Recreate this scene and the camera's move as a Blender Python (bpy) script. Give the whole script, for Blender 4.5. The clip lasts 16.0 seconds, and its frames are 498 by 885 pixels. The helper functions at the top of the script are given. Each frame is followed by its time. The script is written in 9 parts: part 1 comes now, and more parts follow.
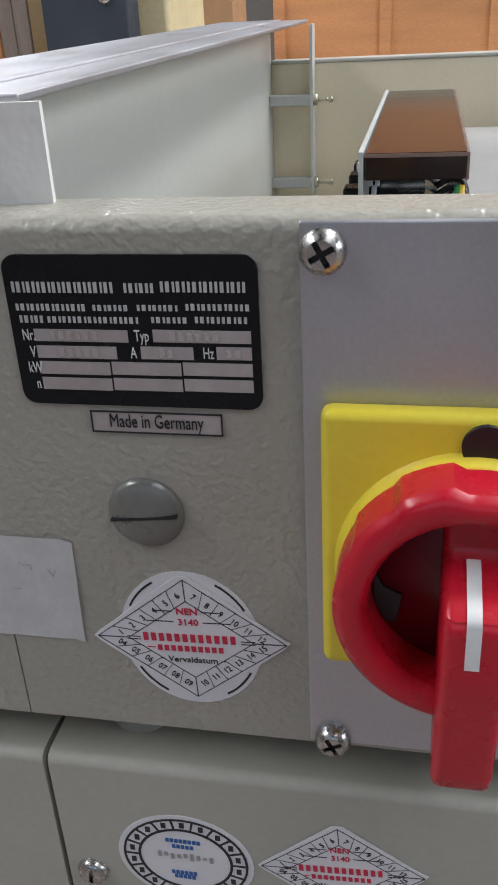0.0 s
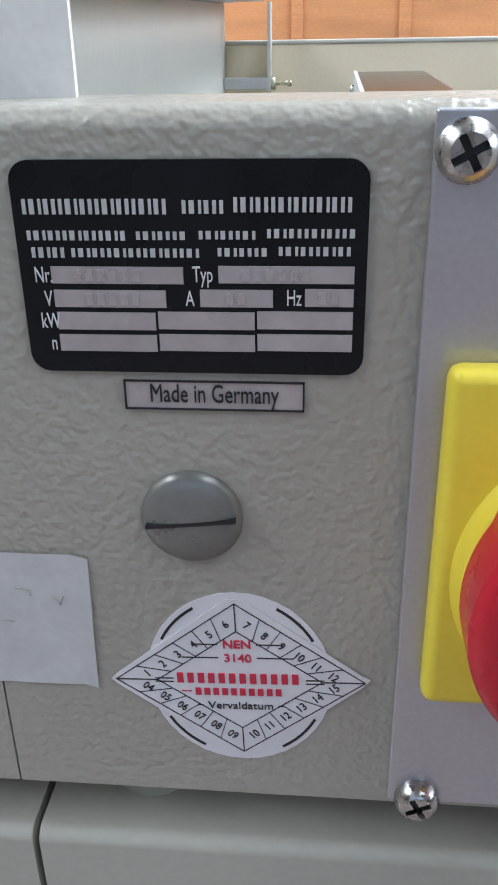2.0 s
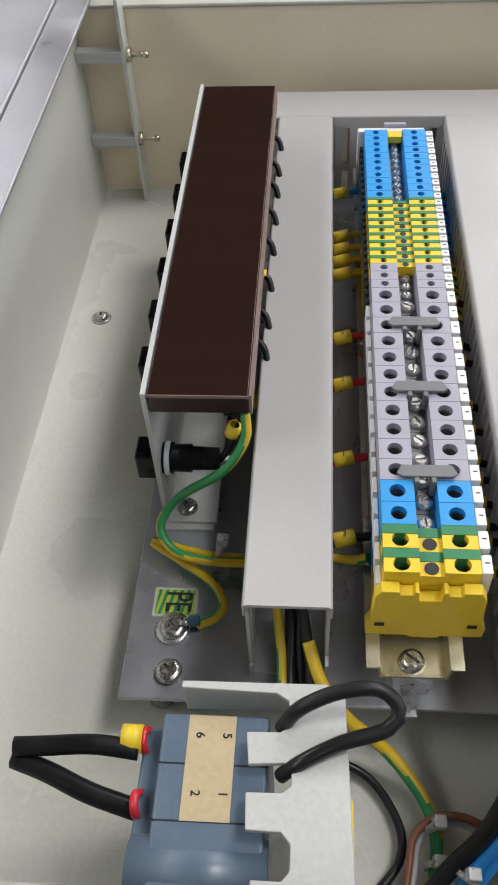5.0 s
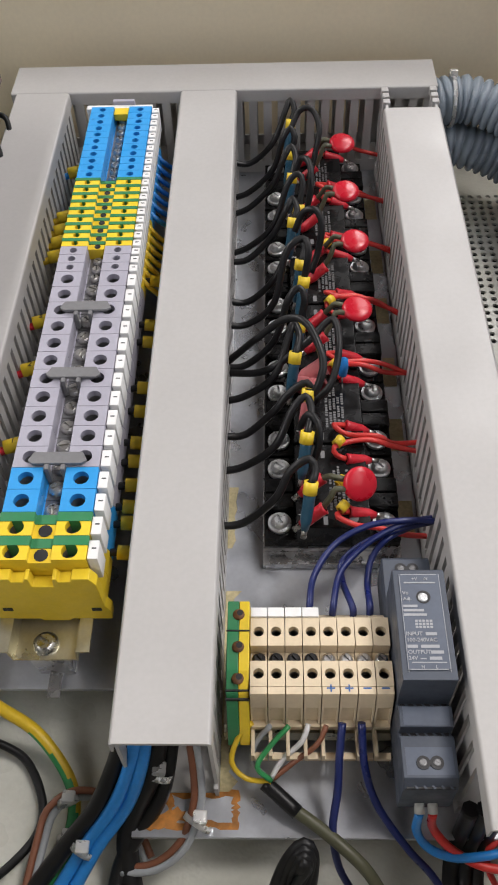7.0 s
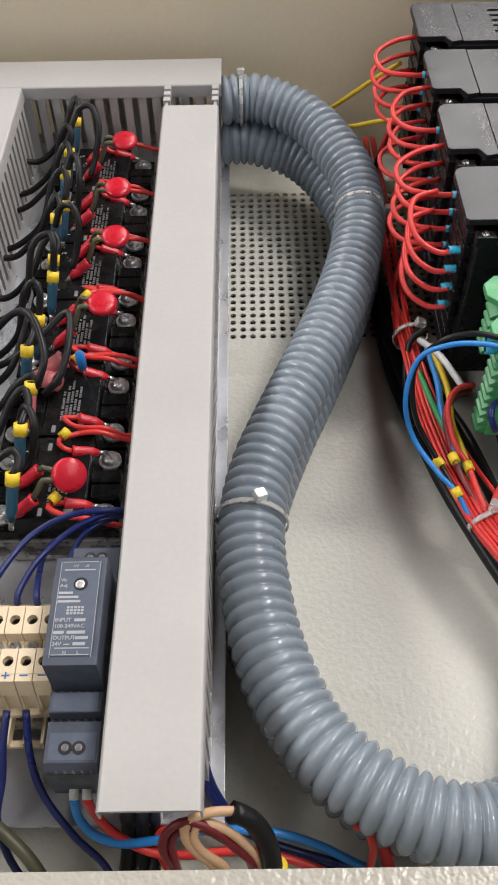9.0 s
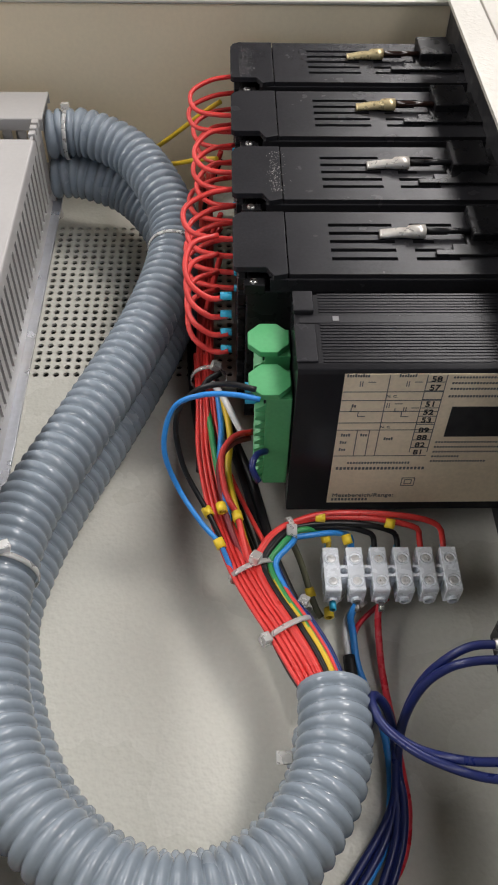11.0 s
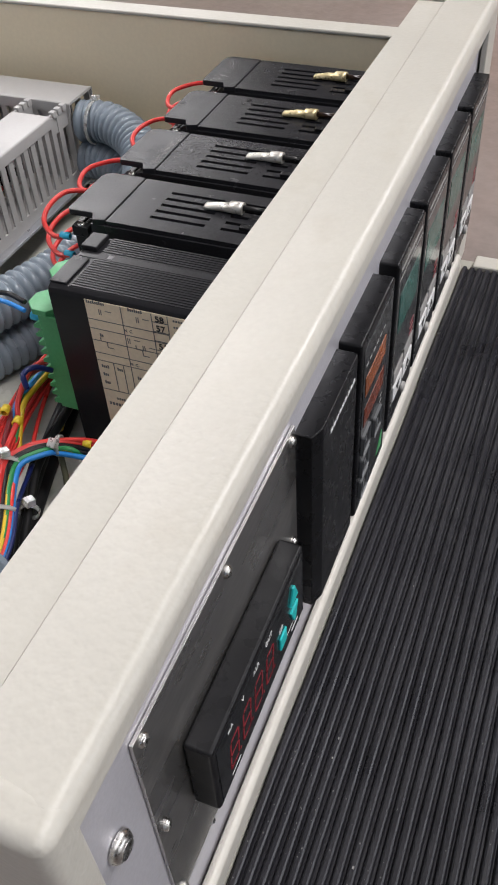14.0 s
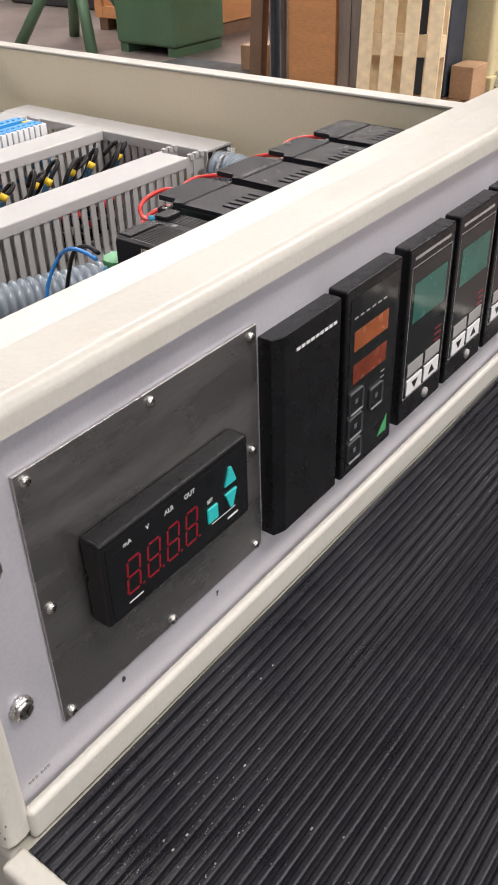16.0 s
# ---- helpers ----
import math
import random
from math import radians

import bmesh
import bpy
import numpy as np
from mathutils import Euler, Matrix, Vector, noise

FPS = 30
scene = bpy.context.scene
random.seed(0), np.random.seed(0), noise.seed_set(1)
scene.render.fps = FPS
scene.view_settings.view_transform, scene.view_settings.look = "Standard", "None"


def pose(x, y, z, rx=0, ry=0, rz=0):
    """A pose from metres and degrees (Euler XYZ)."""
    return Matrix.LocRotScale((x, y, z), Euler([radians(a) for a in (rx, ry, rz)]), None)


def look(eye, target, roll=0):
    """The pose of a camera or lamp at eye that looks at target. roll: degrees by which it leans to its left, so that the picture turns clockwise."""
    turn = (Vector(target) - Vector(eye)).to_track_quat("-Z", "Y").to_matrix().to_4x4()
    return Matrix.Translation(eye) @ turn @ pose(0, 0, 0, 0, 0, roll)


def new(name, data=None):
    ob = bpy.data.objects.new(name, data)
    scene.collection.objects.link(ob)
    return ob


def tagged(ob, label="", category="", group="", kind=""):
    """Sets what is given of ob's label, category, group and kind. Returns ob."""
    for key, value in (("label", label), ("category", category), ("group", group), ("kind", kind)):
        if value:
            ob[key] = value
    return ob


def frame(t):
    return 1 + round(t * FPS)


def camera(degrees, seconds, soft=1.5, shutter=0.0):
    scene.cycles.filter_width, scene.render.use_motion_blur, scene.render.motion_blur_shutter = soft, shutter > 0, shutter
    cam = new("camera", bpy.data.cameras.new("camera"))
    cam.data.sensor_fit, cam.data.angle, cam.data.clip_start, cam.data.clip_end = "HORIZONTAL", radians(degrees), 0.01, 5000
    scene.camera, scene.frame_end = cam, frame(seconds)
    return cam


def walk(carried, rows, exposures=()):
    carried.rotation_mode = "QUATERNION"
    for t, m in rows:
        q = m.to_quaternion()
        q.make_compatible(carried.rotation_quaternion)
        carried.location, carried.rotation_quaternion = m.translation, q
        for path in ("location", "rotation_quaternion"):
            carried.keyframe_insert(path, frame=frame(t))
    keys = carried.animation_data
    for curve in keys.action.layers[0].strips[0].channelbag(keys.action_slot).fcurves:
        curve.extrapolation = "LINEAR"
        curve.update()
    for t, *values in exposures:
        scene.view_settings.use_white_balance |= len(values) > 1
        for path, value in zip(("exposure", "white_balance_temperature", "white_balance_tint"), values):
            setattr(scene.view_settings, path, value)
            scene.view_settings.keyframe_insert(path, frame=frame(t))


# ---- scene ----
cam = camera(31.95, 16.0, soft=1.9)
PATH = [
    (0, (-0.5253, -0.1595, 0.1644), (-0.5622, 0.0148, 0.0735), -3.18),
    (0.5, (-0.5443, -0.1448, 0.1527), (-0.5693, 0.0325, 0.0636), -2.54),
    (1, (-0.5534, -0.1399, 0.1475), (-0.5742, 0.0385, 0.0595), -1.86),
    (1.5, (-0.5577, -0.1330, 0.1420), (-0.5763, 0.0455, 0.0539), -1.31),
    (2, (-0.5609, -0.1270, 0.1394), (-0.5785, 0.0517, 0.0513), -1.14),
    (2.5, (-0.5602, -0.1249, 0.1454), (-0.5770, 0.0522, 0.0539), -1.26),
    (3, (-0.5491, -0.1115, 0.1998), (-0.5652, 0.0569, 0.0931), -1.69),
    (3.2, (-0.5408, -0.1044, 0.2240), (-0.5572, 0.0592, 0.1102), -2.12),
    (5.3, (-0.4706, -0.0222, 0.3459), (-0.4853, 0.1039, 0.1914), -4.22),
    (5.5, (-0.4593, -0.0178, 0.3460), (-0.4733, 0.1068, 0.1903), -4.13),
    (6, (-0.4276, -0.0166, 0.3483), (-0.4385, 0.1060, 0.1906), -3.43),
    (6.5, (-0.3923, -0.0210, 0.3452), (-0.4007, 0.1022, 0.1878), -3.00),
    (7, (-0.3609, -0.0235, 0.3482), (-0.3669, 0.0992, 0.1904), -2.64),
    (7.5, (-0.3317, -0.0230, 0.3475), (-0.3357, 0.0997, 0.1896), -2.08),
    (8, (-0.3037, -0.0250, 0.3460), (-0.3068, 0.0981, 0.1883), -1.70),
    (8.5, (-0.2748, -0.0281, 0.3443), (-0.2773, 0.0952, 0.1869), -1.65),
    (9, (-0.2518, -0.0297, 0.3438), (-0.2529, 0.0942, 0.1868), -1.32),
    (9.5, (-0.2273, -0.0303, 0.3425), (-0.2243, 0.0955, 0.1871), 0.05),
    (10, (-0.2008, -0.0322, 0.3471), (-0.1958, 0.0934, 0.1916), 0.70),
    (10.2, (-0.1925, -0.0327, 0.3467), (-0.1863, 0.0929, 0.1911), 1.10),
    (12.3, (-0.0833, 0.0197, 0.3473), (-0.0861, 0.1485, 0.1944), 3.43),
    (12.5, (-0.0632, 0.0160, 0.3521), (-0.0737, 0.1446, 0.1993), 1.49),
    (13, (-0.0135, -0.0027, 0.3499), (-0.0446, 0.1267, 0.2006), -0.46),
    (13.5, (0.0391, -0.0309, 0.3427), (-0.0119, 0.0973, 0.1979), -2.87),
    (14, (0.0727, -0.0398, 0.3202), (0.0120, 0.0894, 0.1800), -4.09),
    (14.5, (0.0862, -0.0656, 0.3084), (0.0206, 0.0677, 0.1745), -3.02),
    (15, (0.1377, -0.1440, 0.3081), (0.0644, -0.0054, 0.1840), -1.72),
    (15.5, (0.1784, -0.1601, 0.3164), (0.0940, -0.0209, 0.2003), -1.43),
    (16, (0.1794, -0.0791, 0.2696), (0.0760, 0.0504, 0.1576), -1.84),
]
walk(cam, [(t, look(eye, target, roll)) for t, eye, target, roll in PATH], exposures=[(0.0, 0.50, 6050, 9), (0.5, 0.76, 5650, 8), (1.0, 0.84, 5700, 7), (1.5, 0.96, 5650, 7), (2.5, 1.06, 5700, 8), (3.1, 0.34, 5800, 8), (5.3, 0.15, 6350, 11), (6.0, 0.09, 6400, 12), (7.0, 0.19, 6500, 12), (8.5, 0.34, 6600, 12), (9.5, 0.46, 6550, 12), (10.2, 0.42, 6650, 12), (12.3, 0.10, 6350, 12), (13.0, 0.12, 6350, 12), (13.5, 0.27, 6350, 12), (14.3, 0.27, 6450, 13), (15.0, 0.50, 6750, 15), (16.0, 0.56, 6650, 14)])

# ---- world and light: daylight through the roof lights and a side window band of a workshop hall ----
GROUND = -0.95
world = bpy.data.worlds.new("world")
scene.world = world
world.use_nodes = True
wn = world.node_tree.nodes
sky = wn.new("ShaderNodeTexSky")
sky.sky_type, sky.sun_disc = "NISHITA", False
sky.sun_elevation, sky.sun_rotation = radians(62), radians(70)
wn["Background"].inputs["Strength"].default_value = 0.1
world.node_tree.links.new(sky.outputs["Color"], wn["Background"].inputs["Color"])


def area(name, m, sx, sy, watts, col):
    lamp = bpy.data.lights.new(name, "AREA")
    lamp.shape, lamp.size, lamp.size_y, lamp.energy, lamp.color = "RECTANGLE", sx, sy, watts, col
    ob = new(name, lamp)
    ob.matrix_world = m
    return ob


area("roof_light_lamp", pose(-6.2, 6.0, 5.4, 0, 0, 0), 2.0, 6.0, 460, (1.0, 0.97, 0.935))
area("roof_light_lamp", pose(-6.2, -1.8, 5.4, 0, 0, 0), 2.0, 6.4, 320, (1.0, 0.97, 0.935))
area("roof_light_lamp", pose(2.3, -1.8, 5.4, 0, 0, 0), 2.0, 6.4, 110, (1.0, 0.97, 0.935))
area("roof_light_lamp", pose(2.3, 7.0, 5.4, 0, 0, 0), 2.0, 7.0, 370, (1.0, 0.97, 0.935))
area("roof_light_lamp", pose(-6.2, 11.0, 5.4, 0, 0, 0), 2.0, 3.0, 130, (1.0, 0.97, 0.935))
area("window_lamp", pose(7.9, 1.0, 2.7, 0, 90, 0), 3.0, 10.0, 260, (1.0, 0.97, 0.93))
area("window_lamp", pose(-0.5, -8.9, 2.8, 90, 0, 0), 9.0, 2.6, 20, (1.0, 0.97, 0.94))
SUN = bpy.data.lights.new("sun", "SUN")
SUN.energy, SUN.angle, SUN.color = 0.95, radians(12), (1.0, 0.96, 0.9)
sun = new("sun", SUN)
sun.matrix_world = look((4.0, 1.5, 8.0), (0, 0, 0))


# ---- materials ----
def mat(name, col, rough=0.5, metal=0.0, var=0.08, vscale=30.0, grain=0.05, gscale=600.0, bump=0.0, bscale=400.0,
        dirt=0.0, dirtcol=(0.1, 0.09, 0.07), dscale=60.0, rvar=0.12, stretch=(1, 1, 1), coat=0.0, rnd=0.0, spec=0.5):
    m = bpy.data.materials.new(name)
    m.use_nodes = True
    nt = m.node_tree
    n, ln = nt.nodes, nt.links
    b = n["Principled BSDF"]
    b.inputs["Roughness"].default_value, b.inputs["Metallic"].default_value = rough, metal
    b.inputs["Coat Weight"].default_value = coat
    b.inputs["Specular IOR Level"].default_value = spec
    tc, mp = n.new("ShaderNodeTexCoord"), n.new("ShaderNodeMapping")
    mp.inputs["Scale"].default_value = stretch
    ln.new(tc.outputs["Object"], mp.inputs["Vector"])

    def noise_tex(scale, detail=4.0):
        t = n.new("ShaderNodeTexNoise")
        t.inputs["Scale"].default_value, t.inputs["Detail"].default_value = scale, detail
        ln.new(mp.outputs["Vector"], t.inputs["Vector"])
        return t.outputs["Fac"]

    def ramp(src, lo, hi, a, c):
        r = n.new("ShaderNodeMapRange")
        for key, v in (("From Min", lo), ("From Max", hi), ("To Min", a), ("To Max", c)):
            r.inputs[key].default_value = v
        ln.new(src, r.inputs["Value"])
        return r.outputs["Result"]

    def mult(color_out, fac_out):
        x = n.new("ShaderNodeVectorMath")
        x.operation = "SCALE"
        ln.new(color_out, x.inputs[0])
        ln.new(fac_out, x.inputs["Scale"])
        return x.outputs["Vector"]

    rgb = n.new("ShaderNodeRGB")
    rgb.outputs[0].default_value = (*col, 1)
    c = mult(rgb.outputs[0], ramp(noise_tex(vscale), 0.3, 0.7, 1 - var, 1 + var))
    c = mult(c, ramp(noise_tex(gscale, 2.0), 0.3, 0.7, 1 - grain, 1 + grain))
    if rnd:
        oi = n.new("ShaderNodeObjectInfo")
        c = mult(c, ramp(oi.outputs["Random"], 0, 1, 1 - rnd, 1 + rnd))
    if dirt:
        mx = n.new("ShaderNodeMix")
        mx.data_type = "RGBA"
        ln.new(ramp(noise_tex(dscale, 8.0), 0.56, 0.72, 0, dirt), mx.inputs["Factor"])
        ln.new(c, mx.inputs["A"])
        mx.inputs["B"].default_value = (*dirtcol, 1)
        c = mx.outputs["Result"]
    ln.new(c, b.inputs["Base Color"])
    ln.new(ramp(noise_tex(vscale * 2.3), 0.3, 0.7, max(0.03, rough - rvar), min(1, rough + rvar)), b.inputs["Roughness"])
    if bump:
        bp = n.new("ShaderNodeBump")
        bp.inputs["Strength"].default_value, bp.inputs["Distance"].default_value = 1.0, bump
        ln.new(noise_tex(bscale, 1.0), bp.inputs["Height"])
        ln.new(bp.outputs["Normal"], b.inputs["Normal"])
    return m


# front paint, its colour lowered for the shade that falls on the front
PAINT = mat("textured_paint_in_shade", (0.375, 0.36, 0.31), 0.27, 0, 0.04, 9, 0.03, 500, 0.00056, 520, rvar=0.05, dirt=0.12, dirtcol=(0.28, 0.26, 0.20), dscale=25)
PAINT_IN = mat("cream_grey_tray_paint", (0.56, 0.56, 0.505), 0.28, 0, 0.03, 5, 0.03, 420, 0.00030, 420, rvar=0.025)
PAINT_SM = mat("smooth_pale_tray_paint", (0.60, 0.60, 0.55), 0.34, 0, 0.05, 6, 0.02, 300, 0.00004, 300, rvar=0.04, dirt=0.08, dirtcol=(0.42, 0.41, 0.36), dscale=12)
# the same paint on the back wall, its colour raised for stronger light
PAINT_BK = mat("lit_back_wall_paint", (0.82, 0.715, 0.52), 0.40, 0, 0.05, 7, 0.02, 400, 0.00012, 240, dirt=0.06, dirtcol=(0.36, 0.33, 0.25), dscale=14)
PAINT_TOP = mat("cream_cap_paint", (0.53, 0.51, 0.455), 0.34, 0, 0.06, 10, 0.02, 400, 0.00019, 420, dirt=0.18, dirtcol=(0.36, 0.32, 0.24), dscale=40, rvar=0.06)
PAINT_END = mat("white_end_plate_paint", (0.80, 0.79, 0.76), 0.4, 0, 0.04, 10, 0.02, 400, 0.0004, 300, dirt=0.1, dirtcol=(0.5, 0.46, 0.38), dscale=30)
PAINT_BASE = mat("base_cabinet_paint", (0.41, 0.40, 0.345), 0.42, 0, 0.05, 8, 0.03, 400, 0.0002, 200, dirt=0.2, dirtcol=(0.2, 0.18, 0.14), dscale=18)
ALU = mat("anodised_aluminium", (0.52, 0.52, 0.55), 0.38, 0.75, 0.05, 12, 0.04, 900, dirt=0.06, dirtcol=(0.3, 0.3, 0.3))
PANEL = mat("pale_anodised_panel", (0.62, 0.61, 0.65), 0.40, 0.45, 0.05, 12, 0.04, 900, dirt=0.06, dirtcol=(0.3, 0.3, 0.3))
BRUSHED = mat("brushed_steel", (0.45, 0.44, 0.425), 0.29, 0.92, 0.12, 25, 0.06, 700, stretch=(1, 0.2, 1))
STEEL = mat("zinc_steel", (0.62, 0.62, 0.63), 0.28, 0.95, 0.12, 60, 0.05, 900, dirt=0.15, dirtcol=(0.2, 0.17, 0.12))
PLATE = mat("galvanised_plate", (0.50, 0.52, 0.56), 0.33, 0.75, 0.14, 18, 0.04, 500, dirt=0.3, dirtcol=(0.33, 0.28, 0.19), dscale=22)
CHROME = mat("nickel_screw", (0.50, 0.49, 0.47), 0.3, 1.0, 0.15, 300, 0.05, 900)
BRIGHT = mat("bright_zinc_screw", (0.76, 0.77, 0.78), 0.36, 0.75, 0.12, 300, 0.05, 900)
KEYG = mat("dark_key_outline", (0.11, 0.115, 0.12), 0.45)
CLIPB = mat("pale_brass_clip", (0.66, 0.55, 0.31), 0.33, 0.55, 0.1, 200)
CLIPS = mat("pale_tinned_clip", (0.64, 0.62, 0.57), 0.35, 0.5, 0.1, 200)
YZINC = mat("yellow_zinc_rail", (0.58, 0.55, 0.42), 0.33, 0.85, 0.12, 40, dirt=0.2, dirtcol=(0.4, 0.3, 0.12))
DUCT = mat("grey_pvc_duct", (0.42, 0.41, 0.40), 0.42, 0, 0.03, 12, 0.02, 500, dirt=0.07, dirtcol=(0.33, 0.31, 0.28), dscale=30)
BLACK = mat("black_plastic", (0.010, 0.010, 0.011), 0.29, 0, 0.2, 60, 0.1, 800, 0.00003, 900, spec=0.24, rvar=0.06)
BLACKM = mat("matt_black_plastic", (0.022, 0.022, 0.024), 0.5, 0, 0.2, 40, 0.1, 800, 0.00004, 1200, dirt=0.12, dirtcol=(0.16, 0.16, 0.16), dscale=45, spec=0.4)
RBLACK = mat("relay_black_plastic", (0.0075, 0.0075, 0.008), 0.24, 0, 0.2, 60, 0.1, 800, spec=0.32)
GLOSSB = mat("smooth_black_case", (0.017, 0.017, 0.019), 0.23, 0, 0.06, 60, 0.05, 800, spec=0.14, rvar=0.02)
RUBBER = mat("black_ribbed_rubber", (0.014, 0.014, 0.018), 0.34, 0, 0.2, 14, 0.15, 900, 0.00004, 700, dirt=0.10, dirtcol=(0.05, 0.05, 0.058), dscale=60, spec=0.44)
HOSE = mat("grey_hose_plastic", (0.232, 0.276, 0.32), 0.19, 0, 0.07, 25, 0.03, 500, dirt=0.1, dirtcol=(0.36, 0.37, 0.37), dscale=50)
BLUE = mat("sky_blue_terminal", (0.03, 0.30, 0.68), 0.4, 0, 0.04, 60, 0.02)
YELLOW = mat("yellow_plastic", (0.78, 0.56, 0.03), 0.4, 0, 0.05, 60, 0.03, dirt=0.05)
GREEN = mat("green_plastic", (0.03, 0.20, 0.08), 0.42, 0, 0.05, 60, 0.03)
TGREY = mat("grey_terminal", (0.36, 0.35, 0.41), 0.45, 0, 0.04, 60, 0.02)
CREAM = mat("beige_terminal", (0.64, 0.53, 0.37), 0.5, 0, 0.05, 60, 0.03)
WHITE = mat("white_plastic", (0.75, 0.75, 0.74), 0.45, 0, 0.03, 60, 0.02)
OFFW = mat("translucent_white_plastic", (0.82, 0.87, 0.93), 0.25, 0, 0.06, 90, 0.03)
OFFW.node_tree.nodes["Principled BSDF"].inputs["Transmission Weight"].default_value = 0.10
TIE = mat("clear_nylon", (0.82, 0.82, 0.80), 0.3, 0, 0.04, 90, 0.03)
TIE.node_tree.nodes["Principled BSDF"].inputs["Transmission Weight"].default_value = 0.65
RED = mat("red_handle_plastic", (0.52, 0.010, 0.026), 0.30, 0, 0.06, 50, 0.02)
LIME = mat("yellow_green_film", (0.36, 0.46, 0.04), 0.4)
YSW = mat("switch_yellow", (0.80, 0.66, 0.05), 0.4, 0, 0.05, 30, 0.02, dirt=0.06, dirtcol=(0.4, 0.3, 0.02))
BROWN = mat("dark_brown_laminate", (0.020, 0.009, 0.0065), 0.17, 0, 0.08, 20, 0.10, 300, rvar=0.02, stretch=(0.15, 3, 1), spec=0.55)
BLUEGREY = mat("blue_grey_breaker", (0.095, 0.135, 0.185), 0.4, 0, 0.05, 40)
LGREY = mat("light_grey_plastic", (0.47, 0.475, 0.455), 0.42, 0, 0.03, 30)
PSUG = mat("slate_plastic", (0.058, 0.070, 0.095), 0.45, 0, 0.05, 60)
INKD = mat("dull_grey_print", (0.33, 0.34, 0.36), 0.5)
PAPER = mat("white_sticker", (0.72, 0.71, 0.74), 0.4, 0, 0.04, 60, 0.02)
TANL = mat("tan_number_label", (0.46, 0.37, 0.22), 0.5, 0, 0.05, 40)
LABELP = mat("cream_label", (0.76, 0.645, 0.475), 0.5, 0, 0.05, 40)
# for print, and for the shade inside wells, slots and holes
INK = mat("black_ink_and_hollow_shade", (0.012, 0.012, 0.014), 0.45, 0, 0.1, 60)
INKW = mat("white_ink", (0.7, 0.7, 0.7), 0.5)
INKR = mat("red_ink", (0.55, 0.02, 0.06), 0.5)
INKB = mat("blue_ink", (0.03, 0.12, 0.35), 0.5)
INKG = mat("grey_ink", (0.33, 0.32, 0.31), 0.5)
NPB = mat("black_nameplate", (0.008, 0.009, 0.011), 0.3, 0.0, 0.1, 40, spec=0.2)
NPS = mat("bare_nameplate_field", (0.47, 0.43, 0.43), 0.4, 0.4, 0.1, 90)
W_BLACK = mat("black_cable", (0.009, 0.009, 0.010), 0.4, 0, 0.15, 40, spec=0.32)
W_RED = mat("red_cable", (0.64, 0.04, 0.035), 0.38, 0, 0.08, 40)
W_BLUE = mat("blue_cable", (0.02, 0.22, 0.62), 0.4, 0, 0.08, 40)
W_NAVY = mat("dark_blue_cable", (0.008, 0.016, 0.10), 0.36, 0, 0.1, 40)
W_WHITE = mat("white_cable", (0.65, 0.65, 0.65), 0.45, 0, 0.05, 40)
W_YEL = mat("yellow_cable", (0.62, 0.42, 0.02), 0.4, 0, 0.06, 40)
W_GRN = mat("green_cable", (0.03, 0.26, 0.08), 0.42, 0, 0.06, 40)
W_BRN = mat("brown_cable", (0.20, 0.075, 0.04), 0.42, 0, 0.06, 40)
W_GREY = mat("grey_cable", (0.33, 0.35, 0.37), 0.42, 0, 0.06, 40)
W_OLIVE = mat("olive_cable", (0.085, 0.085, 0.05), 0.5, 0, 0.1, 40)
W_DRED = mat("dark_red_cable", (0.16, 0.012, 0.018), 0.4, 0, 0.08, 40)
W_TAN = mat("tan_cable", (0.62, 0.40, 0.24), 0.45, 0, 0.06, 40)
PINK = mat("pink_sleeve", (0.55, 0.16, 0.17), 0.35, 0, 0.06, 60)
REDSL = mat("red_sleeve", (0.55, 0.02, 0.035), 0.33, 0, 0.06, 60)
BLSL = mat("teal_blue_sleeve", (0.018, 0.075, 0.125), 0.35, 0, 0.06, 60)
CYAN = mat("cyan_ferrule", (0.03, 0.40, 0.62), 0.4)
TURQ = mat("turquoise_key", (0.02, 0.48, 0.48), 0.4)
GRNT = mat("light_green_connector", (0.07, 0.34, 0.13), 0.42, 0, 0.05, 60)
LCD = mat("green_lcd", (0.022, 0.115, 0.09), 0.2, 0, 0.2, 40)
LCDO = mat("orange_display_window", (0.30, 0.085, 0.03), 0.22, 0, 0.3, 60)
LCDR = mat("dark_red_display_window", (0.20, 0.042, 0.02), 0.22, 0, 0.3, 60)
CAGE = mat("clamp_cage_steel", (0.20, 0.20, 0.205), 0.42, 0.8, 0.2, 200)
WELLS = mat("well_screw_steel", (0.58, 0.57, 0.54), 0.35, 0.8, 0.2, 200)
MIDG = mat("mid_grey_plastic", (0.17, 0.17, 0.175), 0.45, 0, 0.05, 60)
SEGR = mat("dark_red_segments", (0.24, 0.010, 0.018), 0.3)
GLASSBLK = mat("glossy_black_window", (0.01, 0.011, 0.012), 0.12, 0, 0.1, 40)
RUST = mat("rust_stain", (0.42, 0.17, 0.03), 0.6, 0.1, 0.35, 90, 0.2, 500)
STAIN = mat("yellow_glue_stain", (0.52, 0.45, 0.26), 0.5, 0.2, 0.25, 60, 0.15)


# ---- mesh helpers ----
def box(bm, x0, x1, y0, y1, z0, z1, bev=0.0, seg=2):
    v = [bm.verts.new((x, y, z)) for x in (x0, x1) for y in (y0, y1) for z in (z0, z1)]
    fs = [bm.faces.new([v[i] for i in q]) for q in ((0, 1, 3, 2), (4, 6, 7, 5), (0, 4, 5, 1), (2, 3, 7, 6), (0, 2, 6, 4), (1, 5, 7, 3))]
    if bev:
        bmesh.ops.bevel(bm, geom=list({e for f in fs for e in f.edges}), offset=bev, segments=seg, affect="EDGES", profile=0.5)
    return bm


